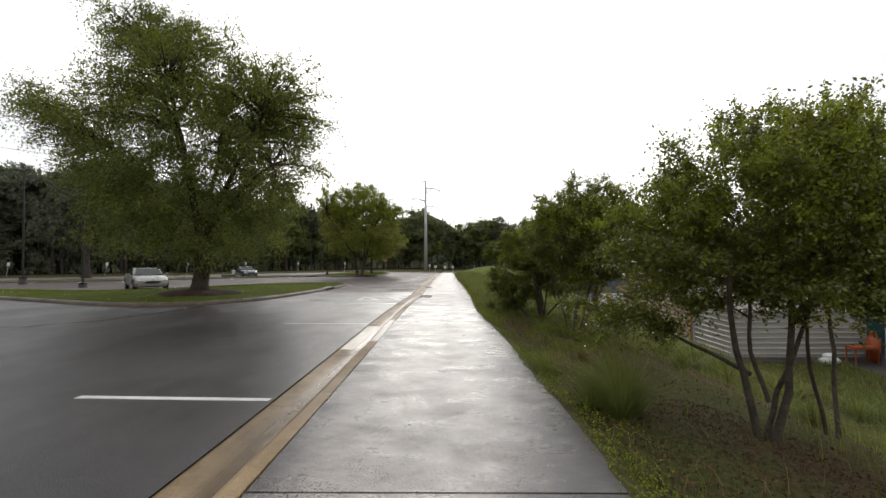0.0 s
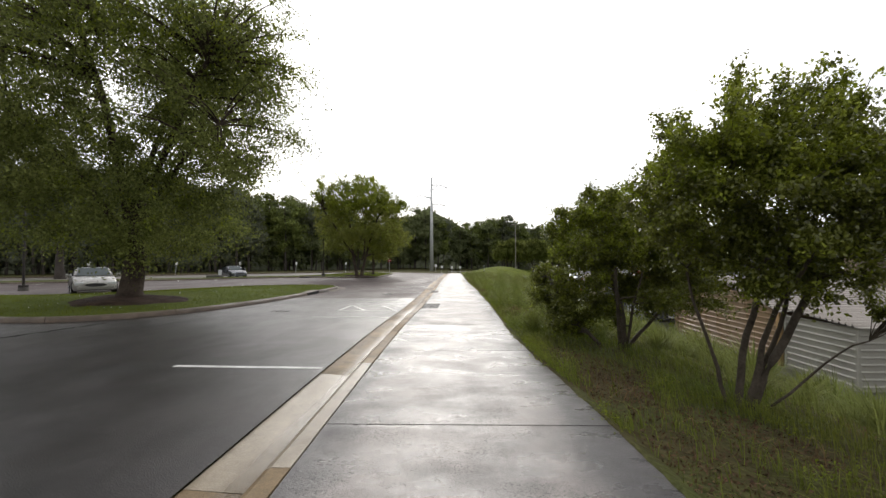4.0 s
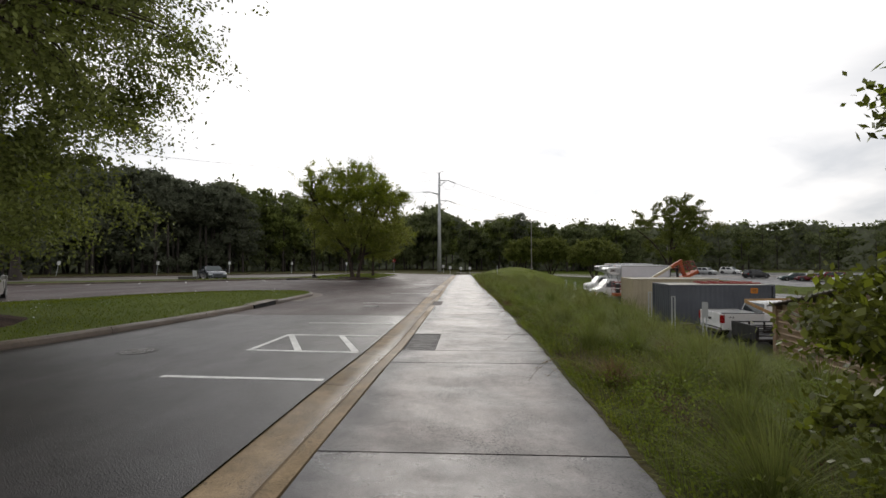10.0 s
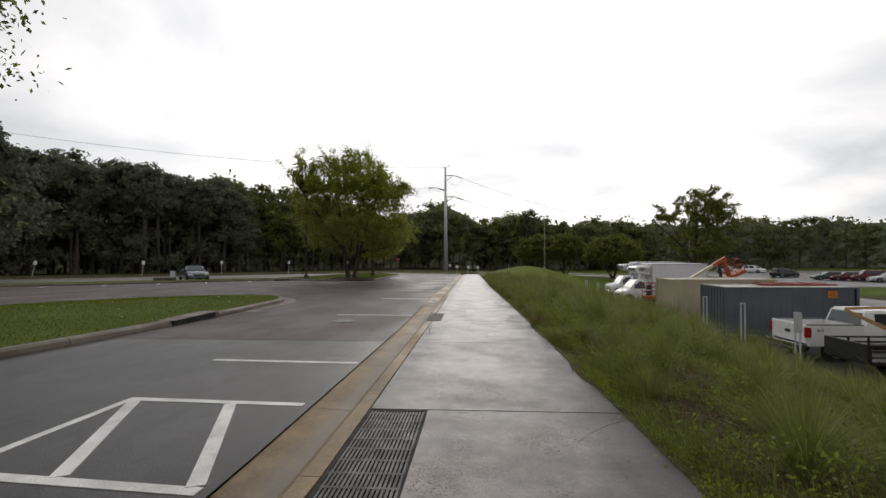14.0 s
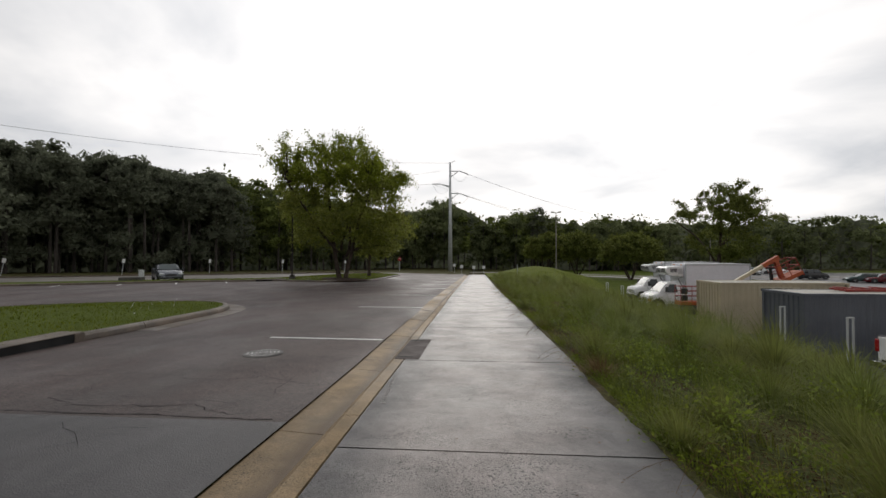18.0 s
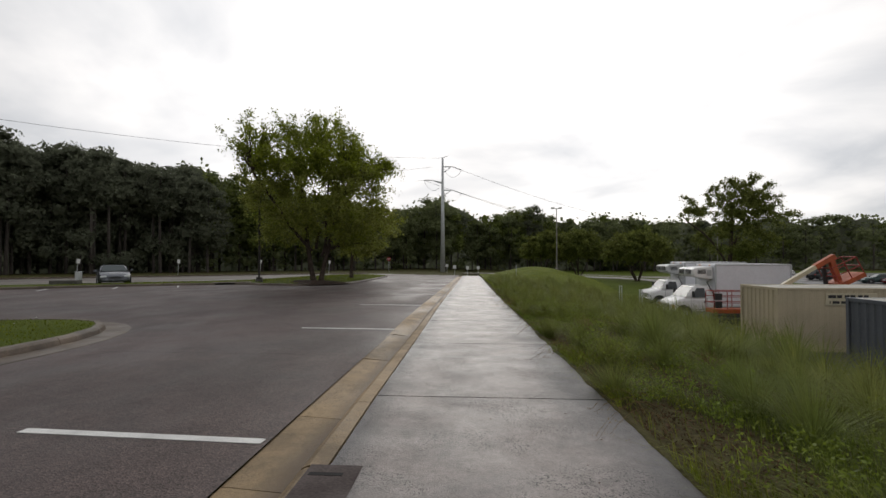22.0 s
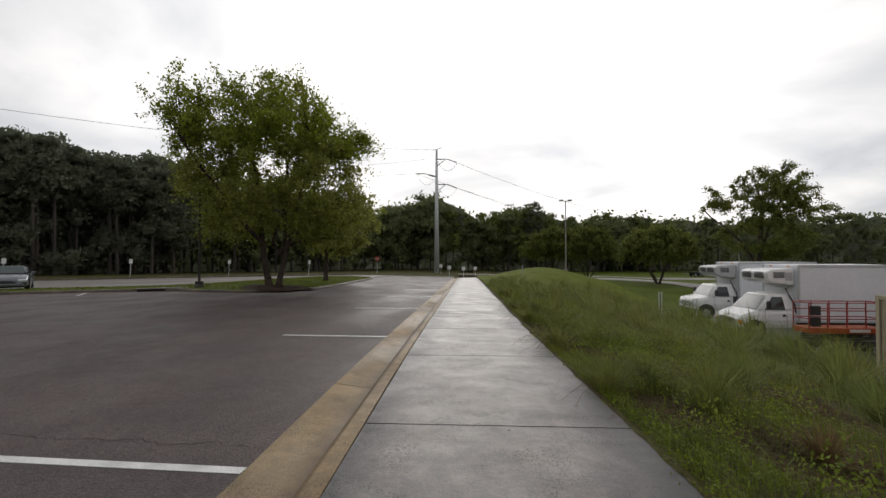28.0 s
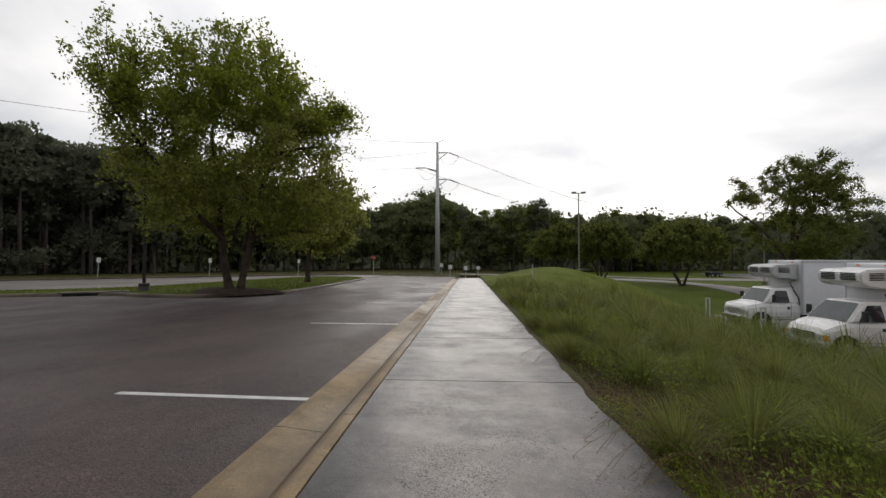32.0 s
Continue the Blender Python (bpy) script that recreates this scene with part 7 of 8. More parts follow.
roof_strip(tan, ty0 - 0.25, eave - 0.02, ym, ridge + 0.05, tx0 - 0.2, tx1 + 0.2, M["roof_metal"])
roof_strip(tan, ty1 + 0.25, eave - 0.02, ym, ridge + 0.05, tx0 - 0.2, tx1 + 0.2, M["roof_metal"])
part("ridge_cap", one_box(tx0 - 0.22, tx1 + 0.22, ym - 0.15, ym + 0.15, ridge + 0.04, ridge + 0.10, 0.02), M["roof_metal"], tan)

pale = thing("pale_shed", pose(0, 0, YARD), "low pale grey metal lean-to with ribbed siding", "shed")
px0, px1, qy0, qy1 = 12.75, 18.5, 18.4, 21.35
ribbed_wall(pale, (px0, qy0, 0), (px0, qy1, 0), 0.0, 2.05, M["pale_siding"], out=(-1, 0))
ribbed_wall(pale, (px0, qy0, 0), (px1, qy0, 0), 0.0, 2.05, M["pale_siding"], out=(0, -1))
ribbed_wall(pale, (px1, qy0, 0), (px1, qy1, 0), 0.0, 2.05, M["pale_siding"], out=(1, 0))
roof_strip(pale, qy0 - 0.15, 2.07, qy1 + 0.05, 2.3, px0 - 0.12, px1 + 0.12, M["roof_metal"])
for x, y in ((px0, qy0), (px0, qy1), (px1, qy0)):
    part("corner_trim", one_box(x - 0.05, x + 0.05, y - 0.05, y + 0.05, 0, 2.06, 0.006), M["pale_siding"], pale)

sb = thing("storage_box", pose(17.6, 14.2, YARD), "pale blue-grey steel storage box with double doors", "storage box")
M["pale_blue"] = material("pale_blue_steel", (0.36, 0.40, 0.45), 0.45, big=1.0, fine=25, amount=0.12, bump=0.05)
part("body", one_box(0, 5.0, 0, 2.4, 0.1, 2.4, 0.03), M["pale_blue"], sb)
part("lid", one_box(-0.06, 5.06, -0.06, 2.46, 2.4, 2.52, 0.02), M["sign"], sb, "white roof edge")
for y in (0.08, 1.24):
    d_ = part("door", one_box(-0.03, 0.0, y, y + 1.1, 0.2, 2.3, 0.01), M["pale_blue"], sb)
    part("handle", one_box(-0.07, -0.03, y + 0.95, y + 1.02, 1.0, 1.35, 0.01), M["steel"], d_)
for k in range(8):
    part("rib", one_box(0.3 + 0.58 * k, 0.36 + 0.58 * k, -0.02, 0.0, 0.15, 2.38), M["pale_blue"], sb)
gas = thing("orange_gas_cylinder", pose(18.2, 17.7, YARD), "orange gas cylinder standing by the shed", "gas cylinder")
bm = bmesh.new()
bmesh.ops.create_cone(bm, cap_ends=True, segments=20, radius1=0.24, radius2=0.24, depth=1.1, matrix=pose(0, 0, 0.55))
bmesh.ops.bevel(bm, geom=[e for e in bm.edges if e.calc_face_angle(0) > 1], offset=0.09, segments=3, affect="EDGES")
part("tank", bm, M["orange"], gas, smooth=True)
part("collar", rod(bmesh.new(), (0, 0, 1.08), (0, 0, 1.28), 0.12, 0.11, 12), M["orange"], gas)
wk = thing("work_stand", pose(17.0, 17.2, YARD), "orange steel work stand by the shed", "work stand")
part("top", one_box(0, 1.0, 0, 0.5, 0.62, 0.72, 0.01), M["orange"], wk)
for x in (0.04, 0.96):
    for y in (0.04, 0.46):
        part("leg", rod(bmesh.new(), (x, y, 0), (x, y, 0.63), 0.03, n=6), M["orange"], wk)
bag = thing("white_bags", pose(15.9, 17.3, YARD), "small heap of white bags on the ground", "bags")
bm = bmesh.new()
for x, y, z, s in ((0, 0, 0.14, 0.26), (0.35, 0.1, 0.13, 0.24), (0.15, 0.05, 0.33, 0.22)):
    bmesh.ops.create_icosphere(bm, subdivisions=2, radius=s, matrix=pose(x, y, z) @ Matrix.Diagonal((1.2, 0.9, 0.6, 1)))
part("bags", bm, M["sign"], bag, smooth=True)

bb = thing("brown_building", pose(24.3, 6.0, YARD - 0.1), "large plain brown building with bays painted as shade", "building")
part("wall", one_box(0, 30, 0, 26, 0, 6.5), M["brown_block"], bb)
part("parapet", one_box(-0.1, 30.1, -0.1, 26.1, 6.5, 6.68, 0.03), M["roof_metal"], bb, "pale metal parapet")
for k in range(4):
    y0 = 25.3 - 6.2 * (k + 1) + 0.6
    # Dark panels stand proud of the wall and paint the bays' shade.
    part("bay", one_box(-0.05, 0.02, y0, y0 + 5.4, 0.2, 4.15), M["door_shade"], bb, "flat dark panel painted as a shaded bay")
    part("lintel", one_box(-0.12, 0.02, y0 - 0.1, y0 + 5.5, 4.15, 4.31, 0.02), M["sign"], bb, "white lintel")
dp = thing("skip", pose(21.6, 20.3, YARD, 0, 0, 96), "teal steel rubbish skip in the yard", "skip")
M["teal_steel"] = material("teal_skip_steel", (0.03, 0.10, 0.12), 0.5, big=1, fine=20, amount=0.2, bump=0.1)
part("tub", prism(bmesh.new(), [(0, 0.15), (6, 0.15), (6.2, 2.5), (-0.2, 2.5)], 0, 2.3, "y", 0.02), M["teal_steel"], dp)
for k in range(8):
    part("rib", one_box(0.3 + 0.75 * k, 0.42 + 0.75 * k, -0.08, 0.0, 0.2, 2.45), M["teal_steel"], dp)
part("rim", one_box(-0.25, 6.25, -0.06, 2.36, 2.5, 2.6, 0.02), M["teal_steel"], dp)
cpt = thing("carport", pose(57.5, 65.0, -3.0), "low carport with a white arched roof", "carport")
bm = bmesh.new()
ang = np.linspace(0, math.pi, 9)
prism(bm, [(3.0 - 3.2 * math.cos(a), 2.3 + 0.9 * math.sin(a)) for a in ang] + [(3.0 + 3.1 * math.cos(a), 2.24 + 0.86 * math.sin(a)) for a in ang], 0, 7.0, "y")
part("roof", bm, M["sign"], cpt, "white roof sheet")
for x in (0.0, 6.0):
    for y in (0.2, 3.5, 6.8):
        part("post", rod(bmesh.new(), (x, y, 0), (x, y, 2.3), 0.05, n=8), M["steel"], cpt)

# Trees beyond the mound.
M["olive_leaf"] = material("olive_green_leaves", (0.135, 0.16, 0.036), 0.7, second=(0.155, 0.172, 0.042), big=0.3, fine=2, amount=0.3, bump=0, island=0.4, trans=0.4, spec=0.2)
for k, (x, y, hgt, wide, sd) in enumerate(((19.8, 77.8, 6.6, 4.0, 41), (15.0, 86.5, 7.2, 3.8, 42), (11.0, 89.0, 6.8, 3.6, 43))):
    z = float(bank_z(x, y))
    grow("round_tree", (x, y, z), [((0.1 * math.cos(a), 0.1 * math.sin(a)), (0.45 * math.cos(a), 0.45 * math.sin(a), 1), 3.2, 0.11) for a in (0.3, 1.7, 3.0, 4.6)],
         [((0, 0, hgt * 0.62), (wide, wide, hgt * 0.26), 4), ((-wide * 0.45, 0, hgt * 0.50), (wide * 0.6, wide * 0.6, hgt * 0.18), 1), ((wide * 0.45, 0, hgt * 0.52), (wide * 0.6, wide * 0.6, hgt * 0.18), 1), ((0, 0, hgt * 0.78), (wide * 0.5, wide * 0.5, hgt * 0.14), 1)],
         18000, 0.165, M["bark"], M["olive_leaf"], "round dark green multi-stemmed tree beyond the mound", seed=sd, rise=0.3, shoot=0.6, wide=0.14, group="round trees beyond the mound", twigs=240, per=14)
grow("tall_tree", (33.5, 84.0, -3.0), [((0, 0), (0.04, 0, 1), 10.5, 0.32), ((0.1, 0, 3.0), (0.5, 0, 1), 8.5, 0.16), ((-0.1, 0, 3.2), (-0.35, 0.1, 1), 8.0, 0.15), ((0.1, 0.1, 5.0), (1.0, 0.1, 0.8), 8.5, 0.11)],
     canopy([((1.8, 0, 11.0), (5.4, 5.0, 4.0), 6.0), ((7.4, 0, 9.2), (2.6, 2.0, 1.2), 6), ((-4.0, 0, 10.6), (2.0, 1.8, 1.6), 6), ((1.0, 0, 5.8), (5.2, 4.6, 2.4), 2)], 110, 0.85, 441, flat=0.5),
     42000, 0.13, M["bark"], M["olive_leaf"], "tall open-crowned tree beside the far road", seed=44, rise=0.3, shoot=0.8, wide=0.15, twigs=330, per=14)
grow("dark_tree", (-44.5, 52.0, float(lot_z(-44.5, 52))), [((0, 0), (0, 0, 1), 13.0, 0.42)],
     [((0, 0, 6.5), (5.4, 5.4, 2.6), 3), ((0, 0, 10.0), (4.0, 4.0, 3.0), 3), ((0, 0, 13.5), (2.2, 2.2, 1.8), 1.2)],
     22000, 0.24, M["wood_bark"], M["pine"], "dark evergreen tree with a straight trunk in the median", seed=45, rise=-0.1, shoot=0.9, wide=0.16, twigs=260, per=14, fork=2.0)


# ---- grass on the bank and the islands ----
def patch_noise(x, y, seed=0):
    return (np.sin(x * 1.1 + 2.1 * np.sin(y * 0.33 + seed)) + np.sin(y * 0.83 + 1.7 * np.sin(x * 0.6 + seed)) + 0.7 * np.sin(x * 2.3 + y * 1.9 + seed)) / 2.7


def blades(name, foot, length, width, lean, mat, label, seed, arch=0.5, wind=(-0.35, -0.1)):
    """Bent, tapering blades of three triangles each."""
    r = np.random.default_rng(seed)
    n = len(foot)
    a = r.uniform(0, 2 * np.pi, n)
    out = np.stack([np.cos(a), np.sin(a), np.zeros(n)], -1)
    side = np.stack([-np.sin(a), np.cos(a), np.zeros(n)], -1) * (width * r.uniform(0.6, 1.3, n))[:, None] / 2
    tilt = np.abs(r.normal(size=n))[:, None] * lean * out + np.array([*wind, 0]) * r.uniform(0.3, 1.2, (n, 1))
    up = np.array([0, 0, 1.0])
    L = (length * r.uniform(0.55, 1.25, n))[:, None]
    mid = foot + L * 0.5 * (up + 0.6 * tilt)
    tip = foot + L * (up * (1 - arch * 0.55) + tilt * (1 + arch))
    v = np.stack([foot - side, foot + side, mid - side * 0.75, mid + side * 0.75, tip], 1).reshape(-1, 3)
    k = np.arange(n)[:, None] * 5
    f = np.concatenate([k + np.array([[0, 1, 3]]), k + np.array([[0, 3, 2]]), k + np.array([[2, 3, 4]])])
    return tagged(arrays(name, v, f, [mat]), label, "grass", kind="stuff")


M["chips"] = material("brown_bark_chips", (0.125, 0.075, 0.045), 0.9, second=(0.08, 0.052, 0.034), big=2, fine=20, amount=0.4, bump=0.3, island=0.5, spec=0.15)
M["straw"] = material("dry_straw_blades", (0.22, 0.16, 0.075), 0.7, second=(0.16, 0.10, 0.05), big=0.6, fine=4, amount=0.3, bump=0, island=0.35, trans=0.3, spec=0.15)
M["weed"] = material("fresh_weed_leaves", (0.22, 0.25, 0.02), 0.6, second=(0.14, 0.20, 0.022), big=0.6, fine=4, amount=0.3, bump=0, island=0.35, trans=0.4, spec=0.15)
M["lawn"] = material("short_lawn_blades", (0.108, 0.145, 0.012), 0.8, second=(0.14, 0.162, 0.014), big=0.4, fine=3, amount=0.3, bump=0, island=0.4, trans=0.4, spec=0.15)
M["lush"] = material("grey_green_tall_grass", (0.168, 0.205, 0.054), 0.7, second=(0.20, 0.212, 0.062), big=0.5, fine=3, amount=0.3, bump=0, island=0.35, trans=0.4, spec=0.15)


def scatter(n, x0, x1, y0, y1, seed, keep=None):
    r = np.random.default_rng(seed)
    x, y = r.uniform(x0, x1, n), r.uniform(y0, y1, n)
    if keep is not None:
        k = keep(x, y, r)
        x, y = x[k], y[k]
    k = (x > right_edge(y) + 0.03) | (y > 50)
    x, y = x[k], y[k]
    return np.stack([x, y, ground_z(x, y) - 0.01], -1)


def wooded(x, y):
    """How bare the bank is under the small trees."""
    return ease(17 - y, 0, 6) * ease(x, 1.5, 2.6)


def bare(x, y):
    """Patches of open mulch near the walk."""
    out = (patch_noise(x * 1.1, y * 0.8, 11.0) > np.where(y < 7, 0.42, 0.50)) & (x < 4.4)
    for px, py, pr in ((1.8, 28.5, 0.6), (1.65, 30.3, 0.4), (1.44, 22.4, 0.24), (1.5, 26.9, 0.25), (2.6, 24.4, 0.5), (2.7, 34.2, 0.5), (2.5, 30.2, 0.45), (2.6, 38.2, 0.5), (1.7, 17.6, 0.4), (1.75, 33.7, 0.4), (1.9, 39.2, 0.55), (2.4, 15.5, 0.5), (3.0, 3.2, 0.9), (2.0, 2.2, 0.6), (3.2, 6.2, 0.6), (2.2, 10.6, 0.5), (1.8, 36.0, 0.35), (1.75, 4.8, 0.4), (2.2, 25.4, 0.4), (1.72, 7.3, 0.5), (1.75, 8.8, 0.42), (2.6, 8.2, 0.5), (1.85, 11.2, 0.4), (2.6, 2.6, 0.7), (1.48, 32.8, 0.25), (2.0, 9.7, 0.42), (2.45, 35.0, 0.5)):
        out = out | ((x - px) ** 2 + ((y - py) / 1.6) ** 2 < pr ** 2)
    return out


def lush_here(x, y, r):
    p = patch_noise(x, y, 1.0)
    return r.uniform(size=len(x)) < np.where(bare(x, y), 0.10, 1.0) * clamp(0.85 + 0.55 * p - (0.42 + 0.36 * ease(9 - y, 0, 4)) * wooded(x, y), 0.06, 1)


near = scatter(105000, 1.27, 4.4, -1.0, 48, 61, lush_here)
blades("bank_grass", near, np.full(len(near), 0.27) * (1 + 0.5 * patch_noise(near[:, 0], near[:, 1], 3.0)), np.full(len(near), 0.007), 0.5, M["blade"], "rough green grass on the bank beside the walk", 62)
mid_ = scatter(40000, 4.4, 11.6, -2.0, 62, 63, lush_here)
blades("bank_grass", mid_, np.full(len(mid_), 0.5) * (1 + 0.5 * patch_noise(mid_[:, 0], mid_[:, 1], 3.0)), np.full(len(mid_), 0.014), 0.5, M["lush"], "long soft green grass down the bank", 64)
foot_ = scatter(14000, 11.6, 16.2, -2.0, 17.2, 77)
blades("bank_grass", foot_, np.full(len(foot_), 0.35) * (1 + 0.5 * patch_noise(foot_[:, 0], foot_[:, 1], 3.0)), np.full(len(foot_), 0.018), 0.5, M["lush"], "rough green grass at the foot of the bank", 78)
M["mound"] = material("bright_mound_grass", (0.20, 0.235, 0.03), 0.7, second=(0.175, 0.21, 0.03), big=0.3, fine=3, amount=0.3, bump=0, island=0.35, trans=0.45, spec=0.15)
far_ = scatter(24000, 1.3, 14, 46, 74, 65)
blades("bank_grass", far_, np.where(far_[:, 1] > 64, 0.14, 0.30), np.full(len(far_), 0.028), 0.45, M["mound"], "bright green grass rising to the mound", 66)
dry = scatter(16000, 1.3, 5.5, -1, 46, 67, lambda x, y, r: patch_noise(x, y, 5.5) > 0.25)
blades("dry_grass", dry, np.full(len(dry), 0.20), np.full(len(dry), 0.006), 0.9, M["straw"], "dry brown grass among the green", 68)

# Tufts leaning over the walk's edge.
edge_ = scatter(12000, 1.18, 1.52, -0.5, 48, 69, lambda x, y, r: (patch_noise(x, y * 1.7, 4.0) > -0.25) & ~bare(x, y) & (x < right_edge(y) + 0.15))
blades("bank_grass", edge_, np.full(len(edge_), 0.20) * (1 + 0.5 * patch_noise(edge_[:, 0], edge_[:, 1], 3.0)), np.full(len(edge_), 0.006), 0.4, M["weed"], "yellow-green tufts leaning over the walk's edge", 70, wind=(-0.45, 0.0))

# Soil and litter creeping over the walk's edge.
ye = np.arange(-1, 62, 0.06)
creep = 0.012 + 0.06 * np.clip(patch_noise(0.3 + 0 * ye, ye * 1.9, 6.0) + 0.35 * np.sin(ye * 7.3) * np.sin(ye * 3.1), 0, 1) + np.random.default_rng(33).uniform(0, 0.012, len(ye))
edge_x = right_edge(ye)
cols = np.stack([edge_x - creep, edge_x - creep * 0.4, edge_x + 0.004, edge_x + 0.13], 1)
zs = np.array([float(lot_z(0, y)) for y in ye])[:, None] + STEP + np.array([[0.002, 0.012, 0.014, -0.05]])
vs = np.stack([cols, np.repeat(ye[:, None], 4, 1), zs], -1).reshape(-1, 3)
i_, j_ = np.meshgrid(np.arange(len(ye) - 1), np.arange(3), indexing="ij")
fq = np.stack([i_ * 4 + j_, i_ * 4 + j_ + 1, (i_ + 1) * 4 + j_ + 1, (i_ + 1) * 4 + j_], -1).reshape(-1, 4)
tagged(arrays("soil_fringe", vs, fq, [M["soil"]], smooth=True), "dark soil and litter creeping over the walk's edge", "soil", kind="stuff")

# Fountains of fine arching grass.
def fountains(name, centres, heights, count, width, mat, label, seed):
    """Each tussock: hair-fine blades leaving one root in all directions and bowing over."""
    r = np.random.default_rng(seed)
    c = np.repeat(np.asarray(centres, float), count, 0)
    n = len(c)
    L = np.repeat(np.asarray(heights, float), count) * r.uniform(0.55, 1.2, n)
    a = r.uniform(0, 2 * np.pi, n)
    out = np.stack([np.cos(a), np.sin(a)], -1)
    lean = r.uniform(0.02, 1.0, n) ** 0.8 * 0.95
    foot = c + out * (r.uniform(0, 0.13, n) * (0.3 + lean))[:, None]
    foot_h = ground_z(foot[:, 0], foot[:, 1]) - 0.02
    side = np.stack([-out[:, 1], out[:, 0], np.zeros(n)], -1) * (np.broadcast_to(np.asarray(width, float), (len(centres),)).repeat(count) * r.uniform(0.6, 1.3, n))[:, None] / 2
    wind = np.array([-0.10, -0.04])
    pts = []
    for s in (0.0, 0.35, 0.7, 1.0):
        xy = foot + (L * (0.55 * lean * s + 0.55 * lean * s * s))[:, None] * out + wind * (L * s * s)[:, None]
        z = foot_h + L * (s - (0.12 + 0.42 * lean) * s * s)
        pts.append(np.column_stack([xy, z]))
    p0, p1, p2, p3 = pts
    v = np.stack([p0 - side, p0 + side, p1 - side, p1 + side, p2 - side * 0.7, p2 + side * 0.7, p3], 1).reshape(-1, 3)
    k = np.arange(n)[:, None] * 7
    tri = [(0, 1, 3), (0, 3, 2), (2, 3, 5), (2, 5, 4), (4, 5, 6)]
    f = np.concatenate([k + np.array([t]) for t in tri])
    return tagged(arrays(name, v, f, [mat]), label, "grass", kind="stuff")


r_ = np.random.default_rng(70)
spots_ = [(1.85, 21.2, 0.7), (2.45, 21.7, 0.8), (2.25, 22.7, 0.75), (1.75, 20.4, 0.5), (2.9, 20.6, 0.8), (1.43, 29.6, 0.5), (1.41, 33.3, 0.55), (1.40, 36.6, 0.6), (1.40, 39.4, 0.6), (1.42, 42.8, 0.6), (1.40, 46.0, 0.6), (1.45, 23.5, 0.4), (1.95, 3.45, 0.85), (2.2, 3.7, 0.75), (1.8, 3.75, 0.6), (2.7, 5.6, 0.5), (1.58, 4.95, 0.42), (5.6, 5.6, 0.5), (5.0, 8.0, 0.5), (4.6, 11.0, 0.5), (5.8, 10.4, 0.5), (2.4, 15.0, 0.7), (3.3, 27.4, 1.3), (4.75, 27.6, 1.35), (3.1, 32.6, 1.2), (2.0, 24.0, 0.6), (2.3, 36.2, 0.8), (2.1, 39.7, 0.8), (2.0, 42.6, 0.85)]
for y in np.arange(13.5, 46, 1.0):
    for x in np.arange(1.85, 6.4, 1.0):
        u, w = x + r_.uniform(-0.45, 0.45), y + r_.uniform(-0.45, 0.45)
        if r_.uniform() < 0.62 + 0.06 * x and all(math.hypot(u - q[0], w - q[1]) > 0.6 for q in spots_):
            spots_.append((u, w, r_.uniform(0.55, 0.85)))
dead_ = [q for i, q in enumerate(spots_) if i > 28 and (i * 7) % 13 == 0]
spots_ = [q for q in spots_ if q not in dead_]
spots_ = [q for i, q in enumerate(spots_) if i < 29 or not bool(bare(np.array(q[0]), np.array(q[1])))]
near_ = [q for q in spots_ if q[0] < 4.0]
rest_ = [q for q in spots_ if q[0] >= 4.0]
dead_ += [(1.82, 5.4, 0.55), (2.5, 6.3, 0.45)]
fountains("dry_grass_clumps", [q[:2] for q in dead_], [q[2] * 0.55 for q in dead_], 300, 0.007, M["straw"], "withered brown clumps among the green grass", 75)
fountains("tall_grass_clumps", [q[:2] for q in near_], [q[2] for q in near_], 560, 0.0042, M["lush"], "fountain-shaped clumps of fine arching green grass", 71)
fountains("tall_grass_clumps", [q[:2] for q in rest_], [q[2] for q in rest_], 260, 0.010, M["lush"], "fountain-shaped clumps of fine arching green grass", 72)
wide_ = []
for y in np.arange(11, 64, 1.25):
    for x in np.arange(6.3, 11.6, 1.15):
        if r_.uniform() < 0.85:
            wide_.append((x + r_.uniform(-0.6, 0.6), y + r_.uniform(-0.6, 0.6)))
for y in np.arange(46, 66, 1.3):
    for x in np.arange(1.9, 6.3, 1.3):
        if r_.uniform() < 0.8:
            wide_.append((x + r_.uniform(-0.5, 0.5), y + r_.uniform(-0.5, 0.5)))
fountains("tall_grass_clumps", wide_, [r_.uniform(0.8, 1.25) + (0.4 if q[0] > 7.4 and q[1] > 31 else 0) + (0.35 if q[0] > 8.2 and 36 < q[1] < 52 else 0) for q in wide_], 120, 0.018, M["lush"], "soft clumps of long grass down the bank", 73)

# Seed stalks bowed down over the walk's edge.
rs_ = np.random.default_rng(131)
stalks, heads = [], []
for y, n_ in ((16.3, 4), (19.2, 3), (22.6, 4), (25.9, 5), (28.6, 6), (31.2, 6), (33.6, 9), (36.0, 5), (38.8, 10), (39.4, 8), (42.4, 6), (45.2, 5)):
    for _ in range(n_):
        foot_x, foot_y = float(right_edge(y)) + rs_.uniform(0.10, 0.28), y + rs_.normal() * 0.16
        z0 = lot(0, foot_y) + STEP
        reach, rise_ = rs_.uniform(0.30, 0.68), rs_.uniform(0.16, 0.34)
        drift = rs_.normal() * 0.16
        s_ = np.linspace(0, 1, 8)
        pts_ = np.stack([foot_x - reach * s_ ** 1.25, foot_y + drift * s_, z0 - 0.03 + rise_ * 4 * s_ * (1 - s_) * 0.9 + 0.035 * s_ + 0.01], -1)
        stalks.append(tube_arrays(pts_, np.linspace(0.0022, 0.0012, 8), 4))
        heads.append(pts_[5:][rs_.integers(0, 3, 26)] + rs_.normal(size=(26, 3)) * np.array([0.03, 0.012, 0.007]))
v, f = joined(stalks)
